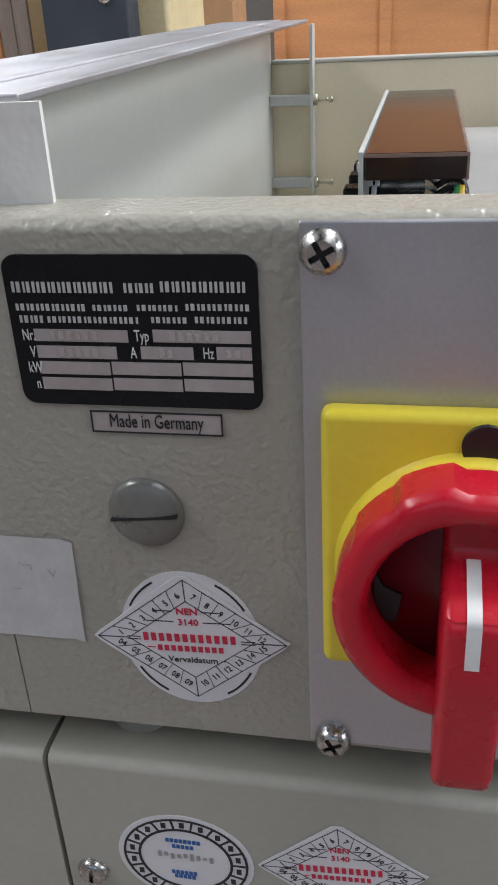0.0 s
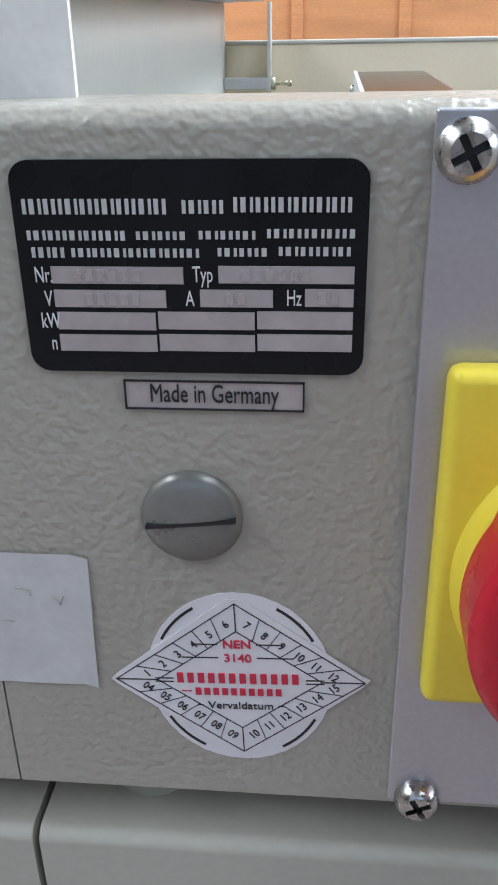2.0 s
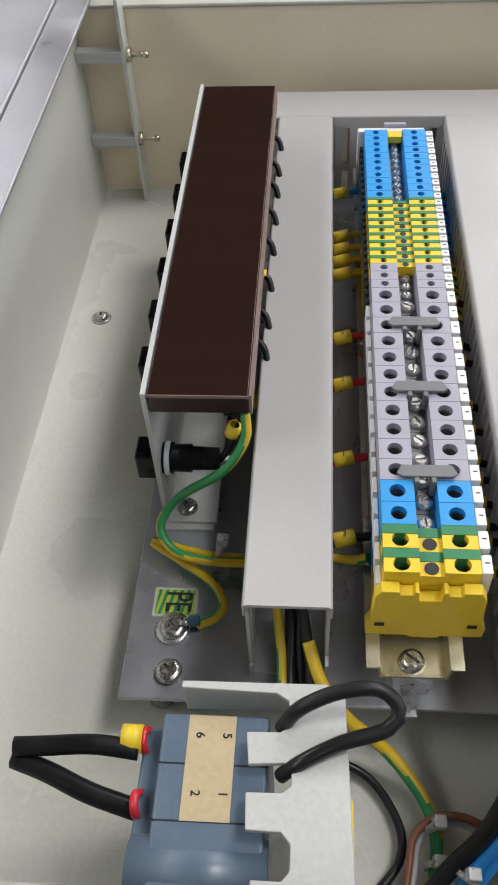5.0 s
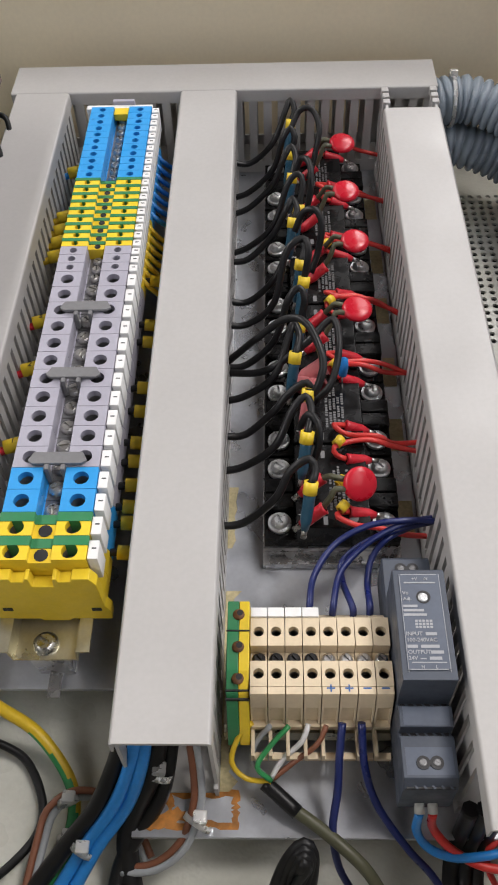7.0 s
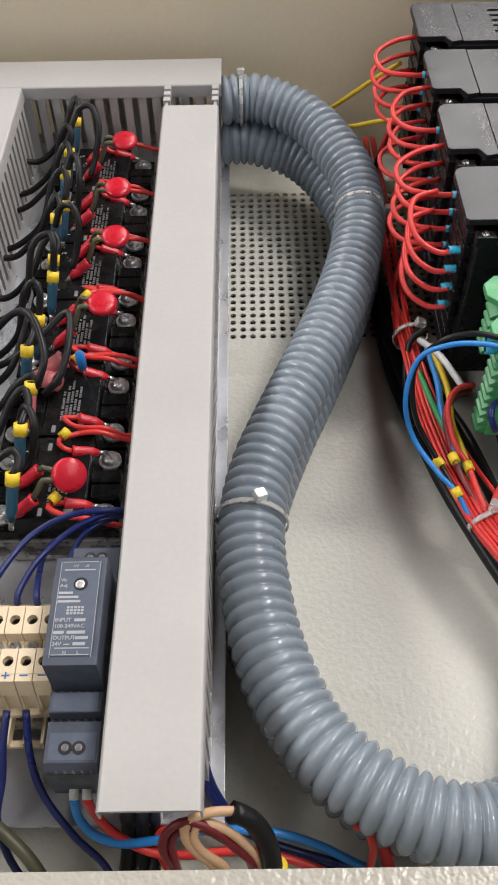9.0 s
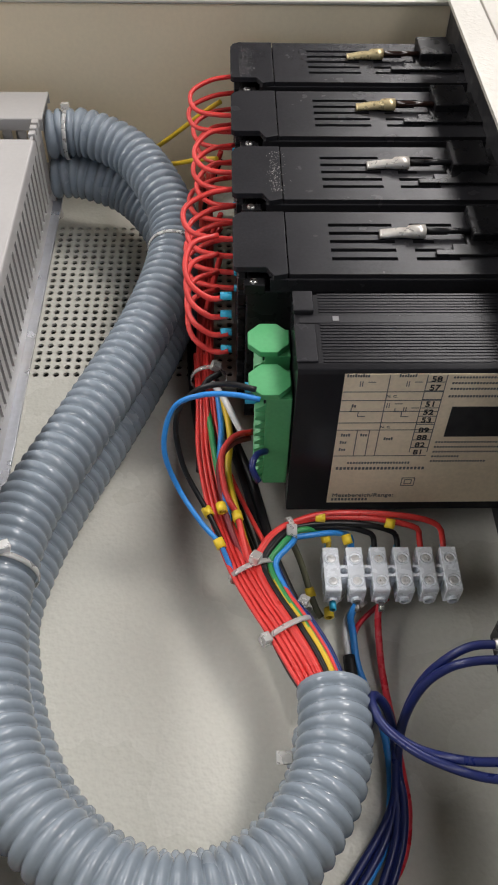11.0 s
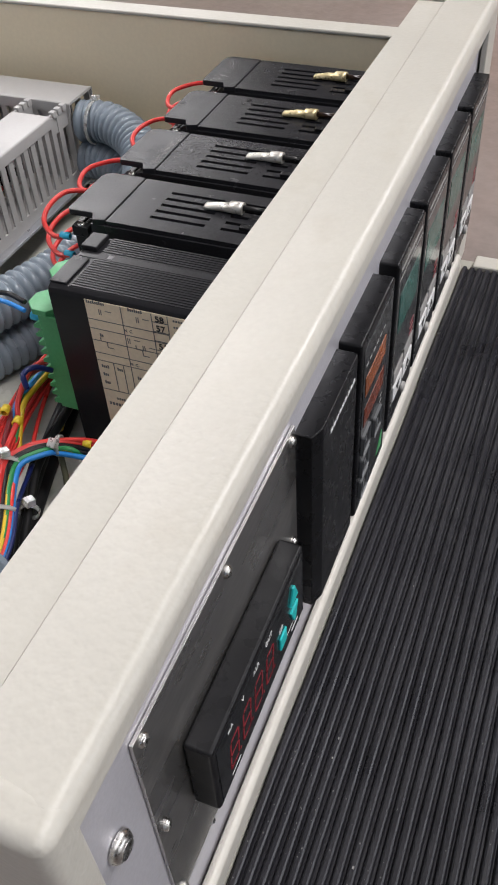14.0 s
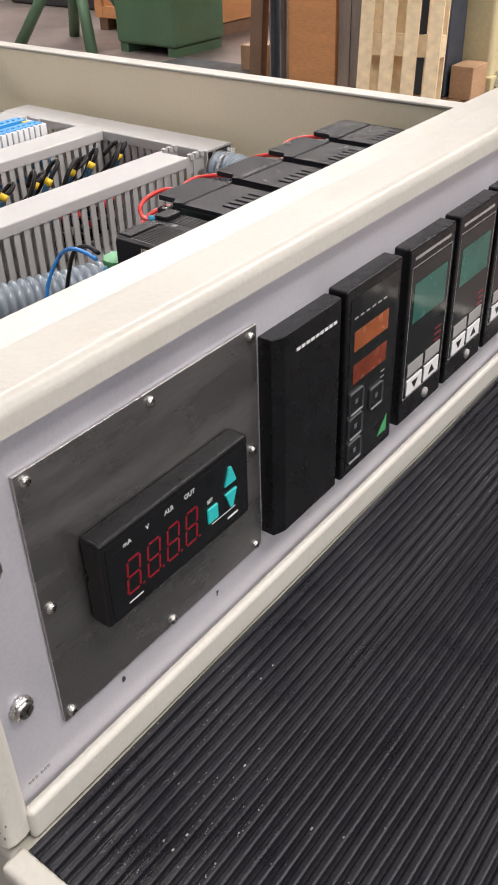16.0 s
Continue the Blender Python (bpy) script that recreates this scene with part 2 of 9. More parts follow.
def frame_of(d):
    d = Vector(d).normalized()
    a = Vector((0, 0, 1)) if abs(d.z) < 0.9 else Vector((1, 0, 0))
    u = d.cross(a).normalized()
    return d, u, d.cross(u).normalized()


def cyl(bm, p0, p1, r0, r1=None, seg=20, cap=True):
    p0, p1 = Vector(p0), Vector(p1)
    r1 = r0 if r1 is None else r1
    _, u, w = frame_of(p1 - p0)
    rings = []
    for p, r in ((p0, r0), (p1, r1)):
        rings.append([bm.verts.new(p + (u * math.cos(2 * math.pi * i / seg) + w * math.sin(2 * math.pi * i / seg)) * r) for i in range(seg)])
    for i in range(seg):
        f = bm.faces.new((rings[0][i], rings[0][(i + 1) % seg], rings[1][(i + 1) % seg], rings[1][i]))
        f.smooth = True
    if cap:
        bm.faces.new(rings[0][::-1])
        bm.faces.new(rings[1])
    return bm


def lathe(bm, p0, axis, prof, seg=24):
    """prof: (distance along the axis, radius) pairs."""
    d, u, w = frame_of(axis)
    p0 = Vector(p0)
    last = None
    for h, r in prof:
        ring = [bm.verts.new(p0 + d * h + (u * math.cos(2 * math.pi * i / seg) + w * math.sin(2 * math.pi * i / seg)) * max(r, 1e-5)) for i in range(seg)]
        if last:
            for i in range(seg):
                bm.faces.new((last[i], last[(i + 1) % seg], ring[(i + 1) % seg], ring[i])).smooth = True
        last = ring
    return bm


def spline(pts, step=0.004):
    """A smooth line through pts (Catmull-Rom)."""
    p = [Vector(q) for q in pts]
    p = [p[0] * 2 - p[1]] + p + [p[-1] * 2 - p[-2]]
    out = []
    for i in range(1, len(p) - 2):
        a, b, c, d = p[i - 1:i + 3]
        n = max(2, int((c - b).length / step))
        for k in range(n):
            t = k / n
            out.append(0.5 * (2 * b + (c - a) * t + (2 * a - 5 * b + 4 * c - d) * t * t + (3 * b - a - 3 * c + d) * t ** 3))
    return out + [p[-2]]


def tube(bm, pts, r, seg=8, radii=None, smooth=True):
    d = (pts[1] - pts[0]).normalized()
    _, u, _ = frame_of(d)
    last = None
    for i, p in enumerate(pts):
        d = (pts[min(i + 1, len(pts) - 1)] - pts[max(i - 1, 0)]).normalized()
        u = (u - d * u.dot(d)).normalized()
        w = d.cross(u)
        rr = radii[i] if radii else r
        ring = [bm.verts.new(p + (u * math.cos(2 * math.pi * k / seg) + w * math.sin(2 * math.pi * k / seg)) * rr) for k in range(seg)]
        if last:
            for k in range(seg):
                bm.faces.new((last[k], last[(k + 1) % seg], ring[(k + 1) % seg], ring[k])).smooth = smooth
        else:
            bm.faces.new(ring[::-1])
        last = ring
    bm.faces.new(last)
    return bm


def prism(bm, poly, axis, a, b, bev=0.0):
    """poly: 2D points in the plane across the axis (x: yz, y: xz, z: xy), drawn out from a to b."""
    put = {"x": lambda p, h: (h, p[0], p[1]), "y": lambda p, h: (p[0], h, p[1]), "z": lambda p, h: (p[0], p[1], h)}[axis]
    lo, hi = [bm.verts.new(put(p, a)) for p in poly], [bm.verts.new(put(p, b)) for p in poly]
    n = len(poly)
    fs = [bm.faces.new(lo), bm.faces.new(hi[::-1])] + [bm.faces.new((lo[i], hi[i], hi[(i + 1) % n], lo[(i + 1) % n])) for i in range(n)]
    bmesh.ops.recalc_face_normals(bm, faces=fs)
    if bev:
        bmesh.ops.bevel(bm, geom=list({e for f in fs for e in f.edges}), offset=bev, segments=2, affect="EDGES", profile=0.5)
    return bm


def round_edges(bm):
    """Corner normals that let small bevel faces blend into the large flat faces beside them."""
    area = {f: f.calc_area() for f in bm.faces}
    out = []
    for f in bm.faces:
        f.smooth = True
        for c in f.loops:
            n = Vector()
            for g in c.vert.link_faces:
                if g.normal.dot(f.normal) > 0.64:
                    n += g.normal * (area[g] ** 2)
            out.append(n.normalized() if n.length > 0 else f.normal.copy())
    return out


def mesh_of(name, bm, material):
    me = bpy.data.meshes.new(name)
    bmesh.ops.recalc_face_normals(bm, faces=bm.faces)
    soft = len(bm.faces) > 6 and len(bm.verts) < 6000 and not any(f.smooth for f in bm.faces)
    normals = round_edges(bm) if soft else None
    bm.to_mesh(me)
    bm.free()
    if soft:
        me.normals_split_custom_set(normals)
    for m in (material if isinstance(material, (list, tuple)) else [material]):
        me.materials.append(m)
    return me


def part(name, bm, material, parent=None, label=""):
    ob = new(name, mesh_of(name, bm, material))
    if parent:
        ob.parent = parent
        ob.matrix_parent_inverse = parent.matrix_world.inverted() if parent.matrix_world else Matrix()
    if label:
        ob["label"] = label
    return ob


def share(name, data, parent, m):
    ob = new(name, data)
    ob.parent = parent
    ob.matrix_basis = m
    return ob


def thing(name, label, category, group="", kind="", at=(0, 0, 0)):
    ob = new(name)
    ob.empty_display_size = 0.01
    return tagged(ob, label, category, group, kind)


def single(name, bm, material, label, category, group="", kind=""):
    return tagged(part(name, bm, material), label, category, group, kind)


def B(*a, **k):
    return box(bmesh.new(), *a, **k)


def text_mesh(bm, s, m, size, align="LEFT", depth=0.00008, squeeze=1.0, bold=0.0):
    """Adds the words s to bm, lying in the xy plane of the pose m, with capitals of the height size."""
    cu = bpy.data.curves.new("words", "FONT")
    cu.body, cu.size, cu.align_x, cu.extrude, cu.offset = s, size / 0.69, align, depth, bold
    cu.resolution_u = 3
    ob = bpy.data.objects.new("words", cu)
    scene.collection.objects.link(ob)
    bpy.context.view_layer.update()
    me = bpy.data.meshes.new_from_object(ob.evaluated_get(bpy.context.evaluated_depsgraph_get()))
    me.transform(m @ Matrix.Diagonal((squeeze, 1, 1, 1)))
    bm.from_mesh(me)
    bpy.data.objects.remove(ob)
    bpy.data.curves.remove(cu)
    bpy.data.meshes.remove(me)
    return bm


def FY(x, z, y=0.0):
    """The pose of writing on a face that looks to -y."""
    return Matrix.Translation((x, y, z)) @ Euler((radians(90), 0, 0)).to_matrix().to_4x4()


def FX(y, z, x=0.0):
    """The pose of writing on a face that looks to +x."""
    return Matrix.Translation((x, y, z)) @ Euler((radians(90), 0, radians(90))).to_matrix().to_4x4()


def FZ(x, y, z, turn=0.0):
    return Matrix.Translation((x, y, z)) @ Euler((0, 0, radians(turn))).to_matrix().to_4x4()


def screw(bm, p, axis, r, h, slot=True, seg=20, cross=False, turn=0.6):
    """A domed screw head with a slot or a cross recess, on p, looking along axis."""
    d, u, w = frame_of(axis)
    p = Vector(p)
    lathe(bm, p, d, [(0, r), (h * 0.35, r), (h * 0.75, r * 0.82), (h * 0.9, r * 0.6)], seg)
    a = u * math.cos(turn) + w * math.sin(turn)
    c = d.cross(a)
    g, low, top = r * 0.13, h * 0.45, h * 0.95
    # the head's crown in two or four lands beside the slot
    for sa, sc in ((1, 1), (1, -1), (-1, 1), (-1, -1)):
        q = []
        n = 5
        for i in range(n + 1):
            th = math.pi / 2 * i / n
            q.append(a * (sa * max(r * 0.62 * math.cos(th), g if cross else 0)) + c * (sc * max(r * 0.62 * math.sin(th), g)))
        q.append(a * (sa * (g if cross else 0)) + c * (sc * g))
        v = [bm.verts.new(p + d * top + k) for k in q]
        vb = [bm.verts.new(p + d * low + k) for k in q]
        bm.faces.new(v)
        for i in range(len(v)):
            bm.faces.new((v[i], v[(i + 1) % len(v)], vb[(i + 1) % len(v)], vb[i]))
    cyl(bm, p + d * (low * 0.9), p + d * low, r * 0.66, seg=seg)
    return bm


def recess(p, axis, r, h):
    """The black bottom of a screw's recess."""
    d, p = Vector(axis).normalized(), Vector(p)
    return cyl(bmesh.new(), p + d * (h * 0.45), p + d * (h * 0.50), r * 0.63, seg=16)


def wire(pts, r, material, label, category="wire", group="", seg=8, step=0.0022, name="wire"):
    return single(name, tube(bmesh.new(), spline(pts, step), r, seg), material, label, category, group)


# ---- hall ----
hall_mat = mat("hall_floor", (0.19, 0.155, 0.14), 0.4, 0, 0.25, 0.9, 0.1, 30, 0.0006, 60, dirt=0.5, dirtcol=(0.22, 0.19, 0.17), dscale=1.6)
wall_mat = mat("hall_wall", (0.11, 0.10, 0.09), 0.7, 0, 0.12, 1.2, 0.05, 20)
tagged(part("ground", B(-9, 8, -9, 13, GROUND - 0.2, GROUND), hall_mat), "worn brown workshop floor with dull shine", "floor", kind="structure")
for nm, b in (("wall_west", (-9.2, -9, -9, 13, GROUND, 5.6)), ("wall_north", (-9, 8, 13, 13.2, GROUND, 5.6)), ):
    tagged(part(nm, B(*b), wall_mat), "dull plastered workshop wall", "wall", kind="structure")
bm = bmesh.new()
for b in ((8, 8.2, -9, 13, GROUND, 1.2), (8, 8.2, -9, 13, 4.2, 5.6), (8, 8.2, -9, -4, 1.2, 4.2), (8, 8.2, 6, 13, 1.2, 4.2)):
    box(bm, *b)
tagged(part("wall_east", bm, wall_mat), "dull workshop wall with a long window opening", "wall", kind="structure")
bm = bmesh.new()
for b in ((-9, 8, -9.2, -9, GROUND, 1.4), (-9, 8, -9.2, -9, 4.2, 5.6), (-9, -5.2, -9.2, -9, 1.4, 4.2), (4.2, 8, -9.2, -9, 1.4, 4.2)):
    box(bm, *b)
tagged(part("wall_south", bm, wall_mat), "dull workshop wall with a long window opening", "wall", kind="structure")
bm = bmesh.new()
for x0, x1 in ((-9, -7.3), (-5.1, 1.2), (3.4, 8)):
    box(bm, x0, x1, -9, 13, 5.5, 5.7)
for x0, x1, y0, y1 in ((-7.3, -5.1, -5.3, 12.0), (1.2, 3.4, -5.3, 10.8)):
    box(bm, x0, x1, -9, y0, 5.5, 5.7)
    box(bm, x0, x1, y1, 13, 5.5, 5.7)
tagged(part("ceiling", bm, wall_mat), "dark hall ceiling with long roof lights", "ceiling", kind="structure")

# ---- base cabinet under the control tray ----
base = thing("machine_base", "cream grey painted steel machine base cabinet", "machine cabinet")
TOPZ = -0.019
DOOR = [(0.0003, -0.5), (0.0003, TOPZ - 0.0032)] + [(0.0035 - 0.0032 * math.cos(radians(a)), TOPZ - 0.0032 + 0.0032 * math.sin(radians(a))) for a in range(18, 91, 18)] + [(0.02, TOPZ), (0.02, -0.5)]
bm = bmesh.new()
prism(bm, DOOR, "x", -0.6212, 0.42)
part("front_door", bm, PAINT_BASE, base)
bm = bmesh.new()
prism(bm, DOOR, "x", -0.80, -0.6228)
part("side_cover", bm, PAINT_BASE, base)
bm = B(-0.80, 0.42, 0.02, 0.49, -0.94, TOPZ - 0.001)
box(bm, -0.80, 0.42, 0.003, 0.02, -0.94, -0.5)
part("carcass", bm, PAINT_BASE, base)
# raised edge round the mat
bm = B(0.006, 0.42, 0.478, 0.492, TOPZ - 0.001, TOPZ + 0.0035, 0.0012)
part("back_edging", bm, PAINT_TOP, base)
bm = B(0.004, 0.42, -0.0045, 0.0058, TOPZ - 0.004, TOPZ + 0.0028, 0.0022, 3)
part("front_edging", bm, PAINT_TOP, base)
# ventilation grille in the front
# flat black tiles paint the darkness of the vent holes
hole_me = mesh_of("vent_hole", B(-0.0034, 0.0034, -0.0006, 0.0004, -0.0022, 0.0022, 0.0003, 1), INK)
for i in range(26):
    for j in range(9):
        x, z = -0.012 - i * 0.0105 - (j % 2) * 0.0052, -0.1405 - j * 0.0080
        share("vent_hole", hole_me, base, Matrix.Translation((x, 0.0001, z)))
bm = B(-0.29, 0.0015, -0.0008, 0.0004, -0.1255, -0.1245)
part("door_crease", bm, PAINT_BASE, base)
bm = bmesh.new()
screw(bm, (-0.6135, 0.0003, -0.0645), (0, -1, 0), 0.0048, 0.0028, turn=1.45)
part("door_screw", bm, CHROME, base, "slotted nickel screw")
lathe(bm := bmesh.new(), (-0.599, 0.0205, TOPZ), (0, 0, 1), [(0, 0.0088), (0.0010, 0.0092), (0.0140, 0.0092), (0.0172, 0.0080)], 24)
part("foot", bm, PAINT_BASE, base, "painted round foot under the tray")

sign = thing("engraved_sign", "dark brushed metal sign with bright raised letter shapes", "sign")
part("plate", B(0.0075, 0.30, -0.0038, 0.0002, -0.16, -0.030, 0.0004), BRUSHED, sign)
bm = bmesh.new()
screw(bm, (0.0145, -0.0038, -0.0455), (0, -1, 0), 0.0022, 0.0014, turn=0.4)
part("screw", bm, CHROME, sign)
bm = bmesh.new()
for dx in (0.0, 0.014):
    prism(bm, [(0.026 + dx, -0.058), (0.030 + dx, -0.058), (0.0305 + (0.004 if not dx else -0.001) + dx, -0.036), (0.0275 + (0.004 if not dx else -0.001) + dx, -0.036)], "y", -0.0050, -0.0038)
part("letter_shape", bm, CHROME, sign, "polished raised letter shape")
bm = bmesh.new()
for i in range(14):
    a0, a1 = radians(50 + i * 20), radians(70 + i * 20)
    pr = lambda a, r: (0.058 + r * math.cos(a), -0.047 + r * math.sin(a))
    prism(bm, [pr(a0, 0.0078), pr(a0, 0.0112), pr(a1, 0.0112), pr(a1, 0.0078)], "y", -0.0050, -0.0038)
part("letter_shape", bm, CHROME, sign, "polished raised letter shape")
bm = B(0.078, 0.082, -0.005, -0.0038, -0.058, -0.036)
part("letter_shape", bm, CHROME, sign, "polished raised letter shape")
bm = bmesh.new()
for i in range(9):
    box(bm, 0.030 + i * 0.009, 0.036 + i * 0.009, -0.0044, -0.0038, -0.0685, -0.0655)
part("small_letter_bar", bm, CHROME, sign)

# ---- ribbed mat ----
PITCH = 0.0050
n = int((0.42 - 0.0065) / PITCH)
prof = [(-0.0022, 0.0004), (-0.0018, 0.0008), (-0.0014, 0.0021), (-0.0007, 0.0027), (0.0007, 0.0027), (0.0014, 0.0021), (0.0018, 0.0008), (0.0022, 0.0004)]
verts, faces = [], []
for k in range(25):
    y = 0.0058 + k * (0.4715 / 24)
    for i in range(n):
        wob = 0.00022 * math.sin(i * 1.7 + k * 0.9)
        verts += [(0.0088 + i * PITCH + a + wob, y, TOPZ + b) for a, b in prof]
row = n * len(prof)
for k in range(24):
    for i in range(row - 1):
        a = k * row + i
        faces.append((a, a + 1, a + row + 1, a + row))
me = bpy.data.meshes.new("mat_sheet")
me.from_pydata(verts, [], faces)
bm = bmesh.new()
bm.from_mesh(me)
bpy.data.meshes.remove(me)
single("ribbed_mat", bm, RUBBER, "black ribbed rubber mat with pale dust on the machine top", "mat")
bm = bmesh.new()
rng = random.Random(4)
for i in range(330):
    if i < 210:
        x, y = 0.006 + abs(rng.gauss(0.035, 0.025)), 0.008 + abs(rng.gauss(0.045, 0.03))
    else:
        x, y = rng.uniform(0.008, 0.3), rng.uniform(0.01, 0.45)
    s = rng.uniform(0.00005, 0.00016) * (1 if i % 9 else 2.2)
    kx = 0.0088 + round((x - 0.0088) / PITCH) * PITCH
    kx += rng.uniform(-0.0005, 0.0005)
    box(bm, kx - s, kx + s, y - s, y + s * rng.uniform(1.0, 3.0), TOPZ + 0.0027, TOPZ + 0.0027 + s)
single("dust_crumbs", bm, INKG, "scattered pale crumbs of dust on the rubber mat", "dust", kind="stuff")

# ---- control tray ----
tray = thing("control_tray", "open cream grey sheet steel control tray without its lid", "enclosure")
LX, RX, BY, FT, BT = -0.632, -0.034, 0.4895, 0.1287, 0.1222
# floor with the perforated field left open
PX0, PX1, PY0, PY1 = -0.2708, -0.1028, 0.3140, 0.4484
bm = bmesh.new()
ring_o = [(LX, 0.0015), (RX, 0.0015), (RX, BY), (LX, BY)]
ring_i = [(PX0, PY0), (PX1, PY0), (PX1, PY1), (PX0, PY1)]
vo, vi, vd = ([bm.verts.new((x, y, z)) for x, y in r] for r, z in ((ring_o, 0.0), (ring_i, 0.0), (ring_i, -0.002)))
for k in range(4):
    bm.faces.new((vo[k], vo[(k + 1) % 4], vi[(k + 1) % 4], vi[k]))
    bm.faces.new((vi[k], vi[(k + 1) % 4], vd[(k + 1) % 4], vd[k]))
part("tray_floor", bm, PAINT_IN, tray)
bm = bmesh.new()
nx, ny = 30, 24
px, py = (PX1 - PX0) / nx, (PY1 - PY0) / ny
for i in range(nx):
    for j in range(ny):
        cx, cy = PX0 + (i + 0.5) * px, PY0 + (j + 0.5) * py
        sq = [(0.5, 0), (0.5, 0.5), (0, 0.5), (-0.5, 0.5), (-0.5, 0), (-0.5, -0.5), (0, -0.5), (0.5, -0.5)]
        outer = [bm.verts.new((cx + a * px, cy + b * py, 0)) for a, b in sq]
        inner = [bm.verts.new((cx + 0.00175 * math.cos(k * math.pi / 4), cy + 0.00175 * math.sin(k * math.pi / 4), 0)) for k in range(8)]
        deep = [bm.verts.new((v.co.x, v.co.y, -0.0015)) for v in inner]
        for k in range(8):
            bm.faces.new((outer[k], outer[(k + 1) % 8], inner[(k + 1) % 8], inner[k]))
            bm.faces.new((inner[k], inner[(k + 1) % 8], deep[(k + 1) % 8], deep[k]))
part("perforated_field", bm, PAINT_IN, tray, "painted sheet with rows of round vent holes")
# added black sheet below the field: gives the vent holes their shade
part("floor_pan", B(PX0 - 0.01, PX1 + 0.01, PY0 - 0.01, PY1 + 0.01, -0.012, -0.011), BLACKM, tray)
# front wall with its folded rim
bm = bmesh.new()
RIM = [(0.0036 - 0.0036 * math.cos(radians(a)), FT - 0.0036 + 0.0036 * math.sin(radians(a))) for a in range(0, 91, 15)]
prism(bm, [(0, -0.0028)] + RIM + [(0.0166, FT), (0.0166, FT - 0.012), (0.0151, FT - 0.012), (0.0151, FT - 0.0015), (0.0042, FT - 0.0015), (0.0015, FT - 0.0042), (0.0015, -0.0028)], "x", -0.6224, -0.0212)
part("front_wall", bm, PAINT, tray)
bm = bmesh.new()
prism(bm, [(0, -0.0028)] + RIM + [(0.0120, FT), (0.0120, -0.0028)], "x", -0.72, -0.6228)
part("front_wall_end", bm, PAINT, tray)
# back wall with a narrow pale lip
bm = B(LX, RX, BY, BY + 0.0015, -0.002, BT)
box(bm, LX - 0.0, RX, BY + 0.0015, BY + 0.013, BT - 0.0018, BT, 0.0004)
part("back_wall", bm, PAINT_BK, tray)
part("back_lip", B(LX, RX, BY - 0.001, BY + 0.0145, BT + 0.0002, BT + 0.0026, 0.0008), PAINT_TOP, tray, "pale bright painted edge")
# left housing: inner wall, cap in two strips, front end plate
bm = B(-0.6345, LX, 0.014, BY, -0.002, 0.1466)
part("left_inner_wall", bm, PAINT_SM, tray)
part("left_cap", B(-0.6245, -0.607, 0.0185, 0.4985, 0.1475, 0.1495, 0.0006), ALU, tray, "grey metal cap strip")
part("left_cap", B(-0.668, -0.6255, 0.004, 0.4985, 0.147, 0.1502, 0.0010), ALU, tray, "grey metal cap strip")
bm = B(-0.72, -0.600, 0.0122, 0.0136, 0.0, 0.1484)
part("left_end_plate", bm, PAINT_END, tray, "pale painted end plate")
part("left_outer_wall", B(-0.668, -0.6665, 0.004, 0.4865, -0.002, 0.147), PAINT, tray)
# bracket with cross pins in the back left corner
br = thing("corner_bracket", "upright painted bracket with two pale cross pins", "bracket")
bm = B(-0.6035, -0.6015, 0.4745, 0.4893, 0.0, 0.147)
part("upright", bm, PAINT_SM, br)
for z in (0.1000, 0.0448):
    part("cross_pin", B(-0.632, -0.6035, 0.474, 0.482, z - 0.0035, z + 0.0035, 0.0008), LGREY, br, "pale grey cross pin")
    bm = bmesh.new()
    cyl(bm, (-0.6015, 0.4785, z), (-0.5985, 0.4785, z), 0.0042, seg=6)
    cyl(bm, (-0.5985, 0.4785, z), (-0.5885, 0.4785, z), 0.0014, seg=10)
    lathe(bm, (-0.5915, 0.4785, z), (1, 0, 0), [(0, 0.0014), (0.0006, 0.0022), (0.003, 0.0022), (0.0036, 0.0012)], 10)
    part("bolt", bm, YZINC, br, "zinc bolt with a nut")
# right housing: cap in two strips, inner wall, instrument panel and frame
bm = B(-0.0345, -0.0330, 0.016, 0.486, -0.002, 0.1445)
part("right_inner_wall", bm, BLACKM, tray)
bm = prism(bmesh.new(), [(-0.0432, 0.0262), (-0.0252, 0.0262), (-0.0252, 0.4865), (-0.0402, 0.4865)], "z", 0.1444, 0.1465)
part("right_cap", bm, PAINT_TOP, tray)
bm = bmesh.new()
arc = [(-0.0005 + 0.005 * math.sin(radians(a)), 0.1450 + 0.005 * math.cos(radians(a))) for a in range(0, 91, 15)]
prism(bm, [(-0.0248, 0.1440), (-0.0248, 0.1470), (-0.0243, 0.1476)] + arc + [(0.0045, 0.1395), (0.0012, 0.1395), (0.0012, 0.1440)], "y", 0.0080, 0.4975)
part("right_cap", bm, PAINT_TOP, tray)
bm = bmesh.new()
box(bm, -0.0256, 0.0045, -0.0003, 0.0122, -0.0165, 0.1499, 0.0042, 5)
part("front_end", bm, PAINT_TOP, tray)
# chips along the worn corner
rg = random.Random(12)
CHIP = mat("bare_chipped_steel", (0.16, 0.15, 0.13), 0.5, 0.4, 0.3, 300)
for k in range(16):
    z = rg.choice((0.119, 0.112, 0.096, 0.071, 0.043, 0.020, -0.004)) + rg.uniform(-0.006, 0.006)
    bm = bmesh.new()
    a = radians(rg.uniform(25, 65))
    q = Vector((0.0003 + 0.0042 * math.sin(a), 0.0039 - 0.0042 * math.cos(a), z))
    bmesh.ops.create_icosphere(bm, subdivisions=1, radius=1.0)
    for v in bm.verts:
        v.co = q + Vector((v.co.x * 0.00035, v.co.y * 0.00035, v.co.z * rg.uniform(0.0004, 0.0012)))
    part("paint_chip", bm, CHIP, tray, "chip in the paint down to dark steel")
